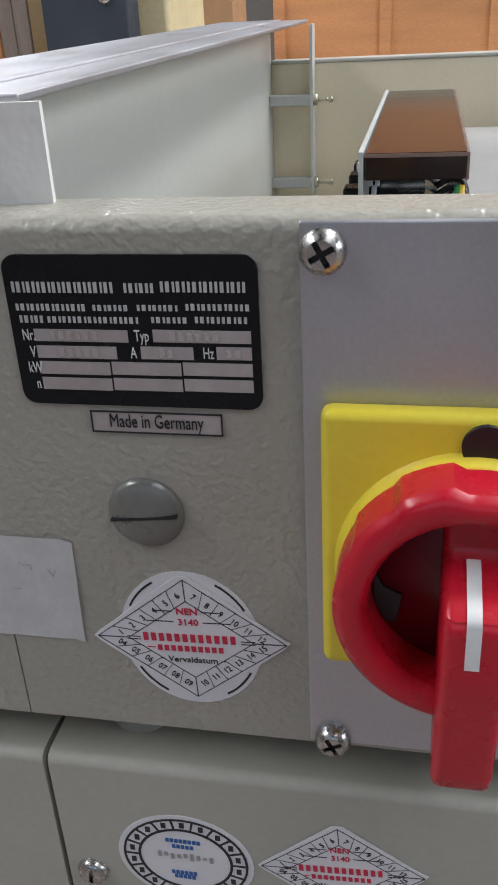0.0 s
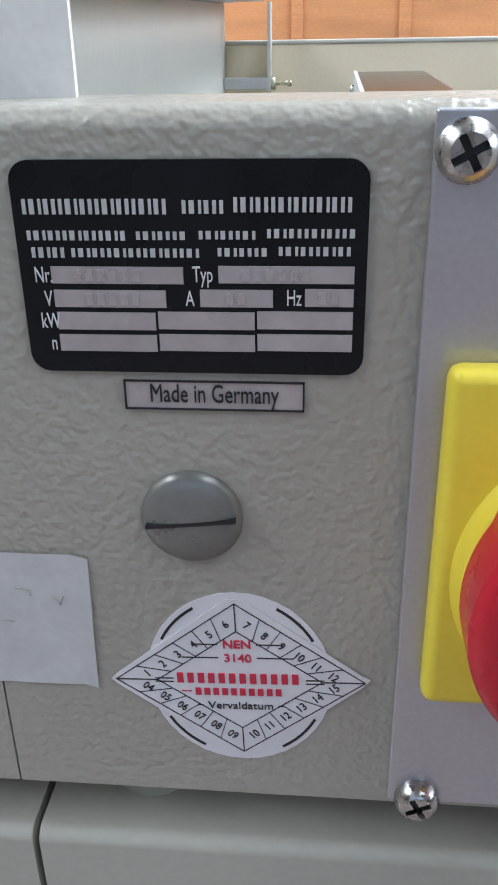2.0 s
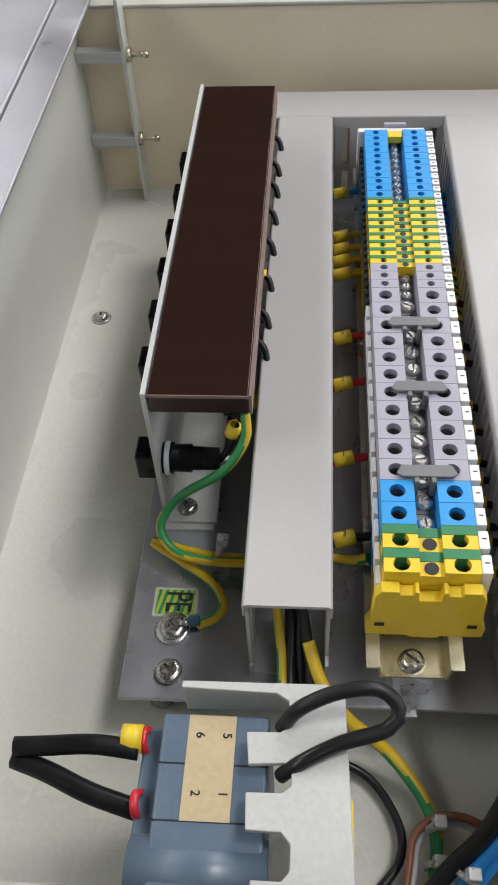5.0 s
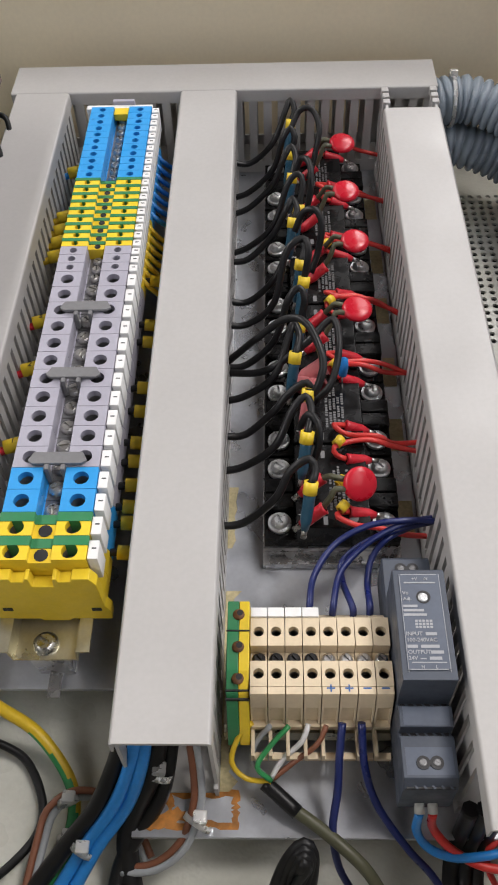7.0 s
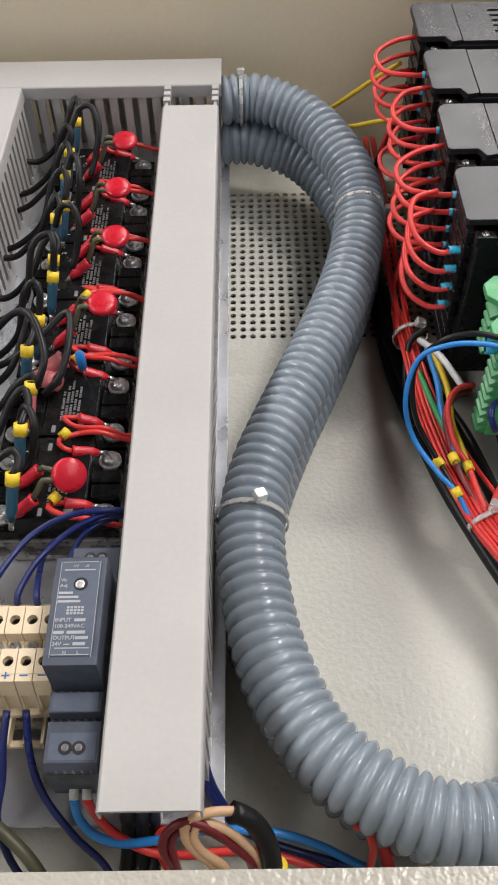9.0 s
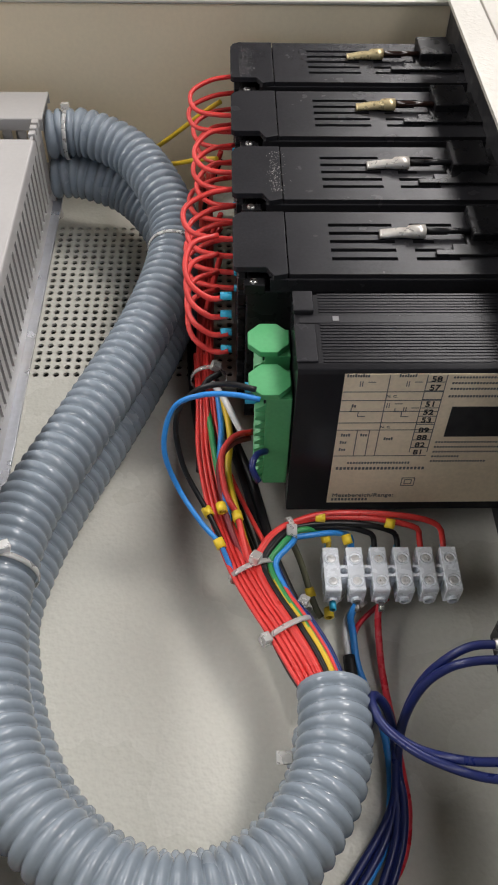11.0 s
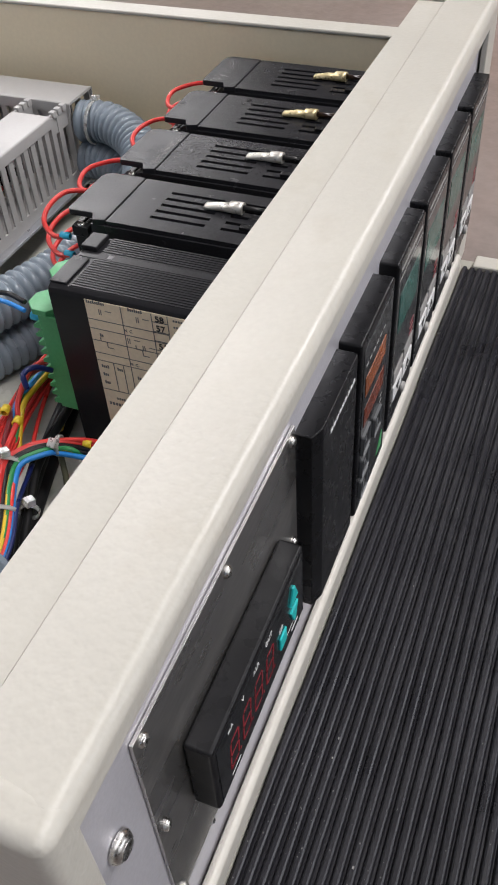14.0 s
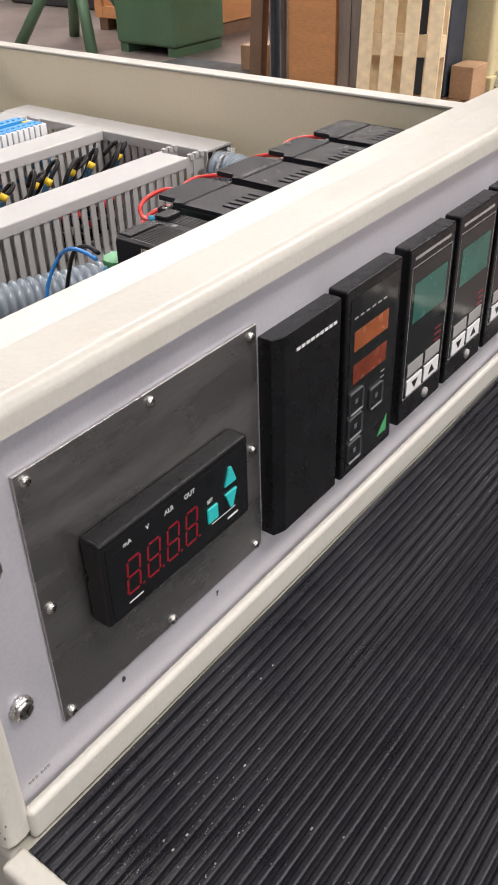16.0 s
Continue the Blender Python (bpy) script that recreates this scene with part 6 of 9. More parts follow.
def inspection(cx, cz, w, h, oval, tilt=2.0):
    """A diamond shaped inspection sticker on a face at y."""
    s = thing("inspection_sticker", "white diamond inspection sticker with months and years, red print", "sticker", "inspection stickers")
    R = Matrix.Translation((cx, 0, cz)) @ Matrix.Rotation(radians(-tilt), 4, "Y")
    y0 = -0.0002
    if oval:
        bm = bmesh.new()
        prism(bm, [(0.0175 * math.cos(k * math.pi / 20), 0.0200 * math.sin(k * math.pi / 20)) for k in range(40)], "y", y0, -0.00005)
        bm.transform(R)
        part("round_backing", bm, PAPER, s)
        bm = bmesh.new()
        for a0, a1 in ((62, 30), (118, 150), (242, 210), (298, 330)):
            n = 6
            for k in range(n):
                a, b = radians(a0 + (a1 - a0) * k / n), radians(a0 + (a1 - a0) * (k + 1) / n)
                prism(bm, [(0.0160 * math.cos(a), 0.0184 * math.sin(a)), (0.0165 * math.cos(a), 0.0190 * math.sin(a)), (0.0165 * math.cos(b), 0.0190 * math.sin(b)), (0.0160 * math.cos(b), 0.0184 * math.sin(b))], "y", y0 - 0.0001, y0)
        bm.transform(R)
        part("arc_print", bm, INK, s)
    d = y0 - 0.0003
    rr = 0.0016
    bm = bmesh.new()
    prism(bm, [(w / 2, 0.0008), (w / 2 - rr, 0.0016), (rr, h / 2), (-rr, h / 2), (-w / 2 + rr, 0.0016), (-w / 2, 0.0), (-w / 2 + rr, -0.0016), (-rr, -h / 2), (rr, -h / 2), (w / 2 - rr, -0.0012)], "y", d, y0 - 0.00005)
    bm.transform(R)
    part("diamond", bm, PAPER, s)

    def seg(bm, p, q, t=0.00022):
        p, q = Vector((p[0], 0, p[1])), Vector((q[0], 0, q[1]))
        dd = (q - p).normalized()
        nn = Vector((-dd.z, 0, dd.x)) * t * 0.5
        vs = [p + nn, q + nn, q - nn, p - nn]
        prism(bm, [(v.x, v.z) for v in vs], "y", d - 0.0001, d)

    bm = bmesh.new()
    W, H = w / 2 - 0.0010, h / 2 - 0.0008
    iw, ih = W - 0.0080, H - 0.0062
    for a, b in (((W, 0), (0, H)), ((0, H), (-W, 0)), ((-W, 0), (0, -H)), ((0, -H), (W, 0))):
        seg(bm, a, b, 0.00018)
    for a, b in (((iw, 0.0), (0, ih)), ((0, ih), (-iw, 0.0)), ((-iw, 0.0), (0, -ih)), ((0, -ih), (iw, 0.0))):
        seg(bm, a, b, 0.00018)
    seg(bm, (0, H), (0, ih)), seg(bm, (0, -H), (0, -ih)), seg(bm, (-W, 0), (-iw, 0)), seg(bm, (W, 0), (iw, 0))
    for sx, sz in ((1, 1), (-1, 1), (1, -1), (-1, -1)):
        for k in range(1, 6):
            f = k / 6.3 + 0.03
            seg(bm, (sx * W * f, sz * H * (1 - f)), (sx * iw * f, sz * ih * (1 - f)), 0.00014)
    for zz in (0.0086, 0.0055, 0.0030, 0.0022):
        for sx in (-1, 1):
            if zz > 0.004:
                seg(bm, (sx * 0.0036, zz), (sx * (0.0085 if zz > 0.007 else 0.0105), zz))
            else:
                seg(bm, (sx * 0.0125, zz - 0.0026), (sx * 0.0160, zz - 0.0026))
    ang = math.atan2(H, W)
    for k in range(6):
        f = (k + 0.5) / 6.3 + 0.03
        for quad, txt in ((0, "123456"[k]), (1, ("7", "8", "9", "10", "11", "12")[k]), (2, ("04", "05", "06", "07", "08", "09")[k]), (3, ("10", "11", "12", "13", "14", "15")[k])):
            if quad == 0:
                x, z, r = -(1 - f) * (W + iw) / 2, f * (H + ih) / 2, ang
            elif quad == 1:
                x, z, r = f * (W + iw) / 2, (1 - f) * (H + ih) / 2, -ang
            elif quad == 2:
                x, z, r = -(1 - f) * (W + iw) / 2, -f * (H + ih) / 2, -ang
            else:
                x, z, r = f * (W + iw) / 2, -(1 - f) * (H + ih) / 2, ang
            M = Matrix.Translation((x, d - 0.0001, z)) @ Matrix.Rotation(-r, 4, "Y") @ Euler((radians(90), 0, 0)).to_matrix().to_4x4() @ Matrix.Translation((0, -0.0009, 0))
            text_mesh(bm, txt, M, 0.0017, "CENTER", squeeze=0.85)
    text_mesh(bm, "Vervaldatum", FY(0, -0.0068, d - 0.0001), 0.0017, "CENTER")
    for sx in (-1, 1):
        seg(bm, (sx * 0.0072, -0.0060), (sx * 0.0082, -0.0060))
    bm.transform(R)
    part("black_print", bm, INK, s)
    bm = bmesh.new()
    text_mesh(bm, "NEN", FY(0, 0.0078, d - 0.0001), 0.0018, "CENTER", bold=0.00005)
    text_mesh(bm, "3140", FY(0, 0.0046, d - 0.0001), 0.0018, "CENTER", bold=0.00003)
    x = -0.0118
    for k in range(12):
        box(bm, x, x + 0.0012, d - 0.0002, d, -0.0005, 0.0018)
        x += 0.00198
    x = -0.0085
    for k in range(10):
        box(bm, x, x + 0.0011, d - 0.0002, d, -0.0034, -0.0018)
        x += 0.0017
        seg(bm, (-0.0112, -0.0026), (-0.0092, -0.0026)) if k == 0 else None
    bm.transform(R)
    part("red_print", bm, INKR, s, "red print bars")
    return s


s1 = inspection(-0.5772, 0.0258, 0.0492, 0.0372, True)
s2 = inspection(-0.5408, -0.0498, 0.0470, 0.0355, False, tilt=4)
for o in s2.children:
    o.data.transform(Matrix.Translation((0, 0.0003, -0.0020)))

rs = thing("round_sticker", "white oval test sticker with a black dial ring", "sticker")
CX, CZ = -0.5855, -0.0553
ell = lambda a, r: (CX + 0.0200 * r * math.cos(a), CZ + 0.0178 * r * math.sin(a))
bm = prism(bmesh.new(), [ell(k * math.pi / 20, 1.0) for k in range(40)], "y", 0.0, 0.0002)
part("film", bm, PAPER, rs)
bm = bmesh.new()
for k in range(40):
    a, b = k * math.pi / 20, (k + 1) * math.pi / 20
    for r0, r1 in ((0.885, 0.92), (0.66, 0.70)):
        prism(bm, [ell(a, r0), ell(a, r1), ell(b, r1), ell(b, r0)], "y", -0.0002, 0.0)
for k in range(18):
    a = k * math.pi / 9
    prism(bm, [ell(a - 0.02, 0.69), ell(a - 0.02, 0.89), ell(a + 0.02, 0.89), ell(a + 0.02, 0.69)], "y", -0.0002, 0.0)
for k in range(18):
    a = (k + 0.5) * math.pi / 9
    p = ell(a, 0.79)
    box(bm, p[0] - 0.0007, p[0] + 0.0007, -0.0002, 0.0, p[1] - 0.0010, p[1] + 0.0010)
part("ring_print", bm, INK, rs)
bm = bmesh.new()
for z, w in ((0.0068, 0.0105), (0.0045, 0.0070), (-0.0065, 0.009), (-0.0082, 0.0075)):
    for k in range(int(w / 0.0013)):
        box(bm, CX - w / 2 + k * 0.0013, CX - w / 2 + 0.0010 + k * 0.0013, -0.0002, 0.0, CZ + z, CZ + z + 0.0014)
part("blue_print", bm, INKB, rs, "blue bars of print")
bm = bmesh.new()
for k in range(9):
    box(bm, CX - 0.008 + k * 0.0019, CX - 0.0078 + k * 0.0019 + 0.0009, -0.0002, 0.0, CZ + 0.0003 + 0.0006 * math.sin(k * 2.1), CZ + 0.0022 + 0.0004 * math.cos(k * 1.3))
part("handwriting_line", bm, INKG, rs)

ll = thing("paper_label", "crinkled white paper label, half worn off", "label")
bm = bmesh.new()
rng = random.Random(2)
gx, gz = 14, 10
grid = [[bm.verts.new((-0.6400 + i * (0.0355 / gx) + (0.0007 * j / gz if i == gx else 0), -0.0003 - rng.uniform(0, 0.00028), 0.0230 + j * (0.0298 / gz) - (0.0008 if i == gx and j in (0, gz) else 0))) for j in range(gz + 1)] for i in range(gx + 1)]
for i in range(gx):
    for j in range(gz):
        bm.faces.new((grid[i][j], grid[i + 1][j], grid[i + 1][j + 1], grid[i][j + 1])).smooth = True
part("paper", bm, mat("aged_paper", (0.56, 0.56, 0.56), 0.45, 0, 0.06, 120, 0.03, 600, 0.0002, 260), ll)
bm = bmesh.new()
for p, q in (((-0.6180, 0.0455), (-0.6150, 0.0450)), ((-0.6152, 0.0450), (-0.6150, 0.0438)), ((-0.6110, 0.0440), (-0.6095, 0.0422)), ((-0.6098, 0.0420), (-0.6090, 0.0440)), ((-0.6210, 0.0380), (-0.6190, 0.0378))):
    tube(bm, [Vector((p[0], -0.0008, p[1])), Vector((q[0], -0.0008, q[1]))], 0.00012, 5)
part("pen_marks", bm, INKG, ll)

# main switch
sw = thing("main_switch", "red rotary main switch on a yellow square plate and aluminium panel", "main switch")
part("back_panel", B(-0.5483, -0.4300, -0.0022, -0.0002, -0.0010, 0.1268, 0.0004), ALU, sw, "grey aluminium panel")
for x, z in ((-0.5439, 0.1215), (-0.5427, 0.0003), (-0.4345, 0.1215), (-0.4345, 0.0003)):
    bm = bmesh.new()
    screw(bm, (x, -0.0022, z), (0, -1, 0), 0.0044, 0.0036, cross=True, turn=0.5, seg=24)
    ob = part("panel_screw", bm, CHROME, sw, "domed cross head screw")
    part("recess", recess((x, -0.0022, z), (0, -1, 0), 0.0044, 0.0036), INK, ob, "dark cross recess")
YX0, YX1, YZ0, YZ1 = -0.5443, -0.4811, 0.0288, 0.0917
SCX, SCZ = -0.5138, 0.0565
bm = bmesh.new()
box(bm, YX0, YX1, -0.0080, -0.0022, YZ0, YZ1, 0.0022, 4)
part("yellow_plate", bm, YSW, sw)
bm = bmesh.new()
lathe(bm, (SCX, -0.0080, SCZ), (0, -1, 0), [(-0.0004, 0.0281), (0.0002, 0.0276), (0.0008, 0.0272), (0.0016, 0.0269), (0.0028, 0.0266), (0.0038, 0.0262), (0.0040, 0.0)], 64)
part("yellow_collar", bm, YSW, sw)
bm = bmesh.new()
# black disc painted for the dark inside of the padlock opening
cyl(bm, (SCX + 0.0012, -0.0070, SCZ + 0.0290), (SCX + 0.0012, -0.0090, SCZ + 0.0290), 0.0046, seg=24)
part("lock_hole", bm, INK, sw, "dark padlock opening")
bm = bmesh.new()
# ring with notches round its edge
seg_n = 72
rings = []
for k in range(seg_n):
    a = 2 * math.pi * k / seg_n
    deg = 5.0 * k % 180
    ro = 0.0285 if 96 <= deg <= 124 else 0.0275 if 124 < deg <= 148 else 0.0268
    rings.append([(ro - 0.0012, -0.0116), (ro, -0.0132), (ro, -0.0225), (ro - 0.0020, -0.0245), (0.0218, -0.0242), (0.0200, -0.0215), (0.0198, -0.0116)])
vv = []
for k in range(seg_n):
    a = 2 * math.pi * k / seg_n
    vv.append([bm.verts.new((SCX + r * math.cos(a), h, SCZ + r * math.sin(a))) for r, h in rings[k]])
for k in range(seg_n):
    for j in range(7):
        bm.faces.new((vv[k][j], vv[(k + 1) % seg_n][j], vv[(k + 1) % seg_n][(j + 1) % 7], vv[k][(j + 1) % 7])).smooth = j in (2, 3, 4)
part("handle_ring", bm, RED, sw)
bm = bmesh.new()
lathe(bm, (SCX, -0.0112, SCZ), (0, -1, 0), [(0, 0.0200), (0.0015, 0.0198), (0.0020, 0.0)], 40)
# handle red darkened: the shade inside the ring is in the colour
part("handle_dish", bm, mat("shaded_red_plastic", (0.15, 0.004, 0.010), 0.4), sw)
bm = bmesh.new()
prism(bm, [(-0.0125, SCZ + 0.0195), (-0.0165, SCZ + 0.0195), (-0.0176, SCZ + 0.0105), (-0.0296, SCZ + 0.0066), (-0.0322, SCZ + 0.0046), (-0.0325, SCZ - 0.0080), (-0.0285, SCZ - 0.0385), (-0.0262, SCZ - 0.0428), (-0.0225, SCZ - 0.0446), (-0.0180, SCZ - 0.0442), (-0.0145, SCZ - 0.0420), (-0.0125, SCZ - 0.0385)], "x", SCX - 0.0061, SCX + 0.0062, 0.0022)
part("grip_bar", bm, RED, sw)
bm = prism(bmesh.new(), [(-0.0168, SCZ + 0.0145), (-0.0178, SCZ + 0.0108), (-0.0299, SCZ + 0.0069), (-0.0325, SCZ + 0.0048), (-0.0328, SCZ - 0.0045), (-0.0320, SCZ - 0.0045), (-0.0317, SCZ + 0.0044), (-0.0296, SCZ + 0.0062), (-0.0172, SCZ + 0.0102), (-0.0161, SCZ + 0.0145)], "x", SCX - 0.0017, SCX + 0.0010)
part("pointer_line", bm, WHITE, sw, "white pointer line")
bm = bmesh.new()
prism(bm, [(SCX - 0.0192, SCZ + 0.0030), (SCX - 0.0175, SCZ - 0.0010), (SCX - 0.0135, SCZ - 0.0030), (SCX - 0.0145, SCZ - 0.0095), (SCX - 0.0165, SCZ - 0.0098), (SCX - 0.0190, SCZ - 0.0050)], "y", -0.0136, -0.0128)
# flat black shape: painted shade of the opening in the dish
part("dish_opening", bm, INK, sw)
# its breaker body behind the front wall
bk = thing("switch_body", "blue grey switch body with a numbered cream label", "switch")
part("body", B(-0.5275, -0.4960, 0.0170, 0.0722, 0.0400, 0.0960, 0.0012), BLUEGREY, bk)
part("terminal_step", B(-0.5345, -0.5275, 0.0180, 0.0715, 0.0400, 0.0860, 0.0012), BLUEGREY, bk)
part("number_label", B(-0.5197, -0.5058, 0.0415, 0.0715, 0.0960, 0.0963), TANL, bk, "cream label with terminal numbers")
bm = bmesh.new()
for s, x, y in (("6", -0.5172, 0.0655), ("5", -0.5094, 0.0655), ("2", -0.5172, 0.0490), ("1", -0.5094, 0.0490)):
    text_mesh(bm, s, FZ(x, y, 0.0965, -90), 0.0026, "CENTER")
part("numbers", bm, INK, bk)
part("round_cap", lathe(bmesh.new(), (-0.5330, 0.0300, 0.0870), (1, 0, 0), [(0, 0.0), (0.0, 0.0100), (0.0380, 0.0100), (0.0380, 0.0)], 24), BLUEGREY, bk)
for yy in (0.0572, 0.0415):
    part("pole_seam", B(-0.5275, -0.4960, yy - 0.0002, yy + 0.0002, 0.0960, 0.0962), INK, bk)
sh = thing("terminal_shield", "light grey plastic shield with slots and a yellow label", "terminal shield")
bm = bmesh.new()
prism(bm, [(-0.5222, 0.0770), (-0.5222, 0.0792), (-0.4800, 0.0796), (-0.4755, 0.0780), (-0.4743, 0.0745), (-0.4720, 0.0172), (-0.4990, 0.0172), (-0.4990, 0.0260), (-0.4910, 0.0260), (-0.4890, 0.0285), (-0.4890, 0.0350), (-0.4915, 0.0378), (-0.5010, 0.0380), (-0.5015, 0.0478), (-0.4915, 0.0480), (-0.4892, 0.0500), (-0.4892, 0.0540), (-0.4910, 0.0560), (-0.5012, 0.0553), (-0.5022, 0.0645), (-0.4925, 0.0648), (-0.4900, 0.0670), (-0.4905, 0.0740), (-0.4940, 0.0762)], "z", 0.1008, 0.1030, 0.0004)
prism(bm, [(-0.4762, 0.0172), (-0.4762, 0.0770), (-0.4742, 0.0770), (-0.4718, 0.0172)], "z", 0.0300, 0.1012, 0.0004)
box(bm, -0.5222, -0.4762, 0.0776, 0.0794, 0.0860, 0.1012, 0.0004)
part("shield", bm, LGREY, sh)
bm = prism(bmesh.new(), [(0.0390, 0.0530), (0.0560, 0.0545), (0.0545, 0.0800), (0.0385, 0.0820)], "x", -0.4735, -0.4714)
wl = part("warning_label", bm, YELLOW, sh, "yellow warning label")
for k in range(4):
    part("label_print", B(-0.4714, -0.4712, 0.0420 + 0.0005 * k, 0.0520 - (k % 2) * 0.003, 0.0575 + k * 0.0055, 0.0592 + k * 0.0055), INKD, wl, "grey bar of print")
for ob in (npl, mg, ps_, s1, s2, rs, ll, sw):
    ob.location = (0.0011, 0.0, 0.0011)


# ---- wiring ----
def striped(pts, r, label, mostly_yellow=False):
    line = spline(pts, 0.002)
    bm = tube(bmesh.new(), line, r, 12)
    bm.faces.ensure_lookup_table()
    i = 0
    for f in bm.faces:
        if len(f.verts) == 4:
            a = (i % 12 + (i // 12) // 6 + 5) % 12
            f.material_index = 1 if a < (7 if mostly_yellow else 5) else 0
            i += 1
    return single("earth_wire", bm, [W_GRN, W_YEL], label, "wire")


def marker(c, axis, r=0.0026, w=0.0050, m=None, label="yellow wire marker sleeve"):
    """A clip-on marker round a wire."""
    d = Vector(axis).normalized()
    c = Vector(c)
    bm = bmesh.new()
    lathe(bm, c - d * w / 2, d, [(0, r * 0.62), (0, r), (w, r), (w, r * 0.62)], 12)
    ob = single("wire_marker", bm, m or YELLOW, label, "wire marker", "wire markers")
    return ob


def sleeve(p0, p1, r, m, label, flat=0.6):
    """An insulating sleeve that narrows towards p1, with a metal lug beyond it."""
    p0, p1 = Vector(p0), Vector(p1)
    d = p1 - p0
    s = thing("crimp_lug", label, "crimp lug", "crimp lugs")
    bm = bmesh.new()
    lathe(bm, p0, d, [(0, r * 0.7), (0.0002, r * 1.1), (d.length * 0.12, r), (d.length * 0.72, r), (d.length, r * flat), (d.length, 0)], 12)
    part("sleeve", bm, m, s)
    u = d.normalized()
    bm = bmesh.new()
    tube(bm, [p1 - u * 0.001, p1 + u * 0.0035], r * 0.5, 8)
    part("tongue", bm, CHROME, s, "bright metal tongue")
    return s


random.seed(11)
rv = random.uniform
# relay control side: black wires with blue sleeves and yellow markers
for k in range(6):
    for j, yt in enumerate((RY[k] + 0.0083, RY[k] + 0.0365)):
        ys = yt - 0.006 + rv(-0.004, 0.004)
        top = rv(0.074, 0.084) if k > 1 else rv(0.068, 0.076)
        mx = -0.3505 + rv(-0.0025, 0.003)
        my = yt - 0.002 + rv(-0.004, 0.004)
        lean = 0.012 if j else 0.008
        end = Vector((mx - 0.0015, my - 0.010, 0.0520))
        pts = [(-0.3850, ys, 0.046 + rv(-0.004, 0.004)), (-0.3740, ys + 0.001, 0.047), (-0.3610, ys + 0.003 + rv(0, 0.004), 0.058), (-0.3545 + rv(-0.001, 0.001), yt + lean * 0.6, top - 0.004), (mx + 0.0005, yt + lean, top), (mx + 0.0030, yt + lean * 0.55, top - 0.003), (mx + 0.001, my + 0.001, 0.0680)]
        wire(pts, 0.0017, W_BLACK, "black relay control wire arching over its relay", group="relay control wires")
        mdir = Vector((mx + 0.001, my + 0.001, 0.0680)) - end
        marker(Vector((mx + 0.0008, my, 0.0672)), mdir, 0.0029, 0.0052)
        sleeve(Vector((mx + 0.0006, my - 0.0012, 0.0655)), end, 0.0024, BLSL if k != 1 or j else PINK, "teal blue insulated crimp lug on a control wire" if k != 1 or j else "pink insulated crimp lug on a control wire")
# relay load side: red lugs, wires to the duct and disc suppressors
for k in range(6):
    for j, yt in enumerate((RY[k] + 0.0083, RY[k] + 0.0365)):
        a = Vector((-0.3195, yt, 0.0440))
        b = Vector((-0.3300 + rv(-0.001, 0.001), yt + rv(-0.002, 0.0015), 0.0475))
        sleeve(b, a, 0.0024, REDSL, "red insulated crimp lug on a relay terminal")
        s = rv(0.7, 1.2) * (1 if j else -1)
        pts = [b, b + Vector((-0.0040, 0.0012 * s, 0.0015)), b + Vector((-0.0052, 0.0045 * s, 0.0040)), (-0.3285 + rv(-0.001, 0.001), yt + 0.0078 * s, 0.0500), (-0.3180 + rv(-0.002, 0.002), yt + 0.0092 * s, 0.0495 + rv(-0.001, 0.001)), (-0.3090, yt + 0.0085 * s + rv(-0.001, 0.001), 0.0460 + rv(-0.002, 0.002)), (-0.2960, yt + 0.0075 * s + rv(-0.002, 0.002), 0.0400 + rv(-0.003, 0.003))]
        wire(pts, 0.0012, W_RED, "thin red relay load wire running to the duct", group="relay load wires")


def disc(c, normal, label, r=0.0072):
    n = Vector(normal).normalized()
    c = Vector(c)
    s = thing("disc_suppressor", label, "suppressor", "disc suppressors")
    bm = bmesh.new()
    lathe(bm, c - n * 0.0021, n, [(0, 0), (0.0002, r * 0.72), (0.0010, r * 0.95), (0.0021, r), (0.0032, r * 0.95), (0.0040, r * 0.72), (0.0042, 0)], 28)
    part("disc", bm, RED, s)
    return s


for k, (x, y, z) in enumerate(((-0.3221, 0.4102, 0.0640), (-0.3224, 0.3661, 0.0640), (-0.3201, 0.3252, 0.0640), (-0.3221, 0.2762, 0.0640), (-0.3268, 0.1790, 0.0600))):
    disc((x, y, z), (0.05, -0.15, 1) if k < 4 else (0.25, -0.65, 0.75), "glossy red disc suppressor on two sleeved leads")
    for s in (-1, 1):
        c0 = Vector((x - 0.0062, y + s * 0.0025, z))
        c1 = Vector((x - 0.0155, y + s * 0.0075, 0.0530))
        wire([c0, c0 + Vector((-0.004, s * 0.0005, 0.0005)), (c0 + c1) / 2 + Vector((-0.001, 0, 0.0020)), c1], 0.0013, W_OLIVE, "dark sleeved suppressor lead", group="suppressor leads")
        sleeve(c1 + Vector((0.0012, 0, 0.0012)), c1 + Vector((-0.0085, -0.004, -0.0055)), 0.0026, REDSL, "red insulated spade sleeve on a relay")
for c, d in (((-0.3395, 0.2340, 0.0560), (-0.010, 0.006, -0.004)), ((-0.3380, 0.2480, 0.0560), (-0.009, -0.004, -0.004))):
    sleeve(Vector(c), Vector(c) + Vector(d) * 1.3, 0.0042, PINK, "pale pink insulated spade sleeve on a relay")
for y in (0.1860, 0.2070, 0.1735, 0.2520, 0.2950, 0.3380):
    marker((-0.3335, y, 0.0520), (0.5, 0.6, 0.1), 0.0022, 0.0042)
cap = thing("blue_capacitor", "small blue dipped capacitor standing on its lead", "capacitor")
part("bead", lathe(bmesh.new(), (-0.3298, 0.2455, 0.0515), (0, 0, 1), [(0, 0.0008), (0.001, 0.0020), (0.006, 0.0023), (0.0105, 0.0020), (0.0120, 0.0)], 14), W_BLUE, cap)
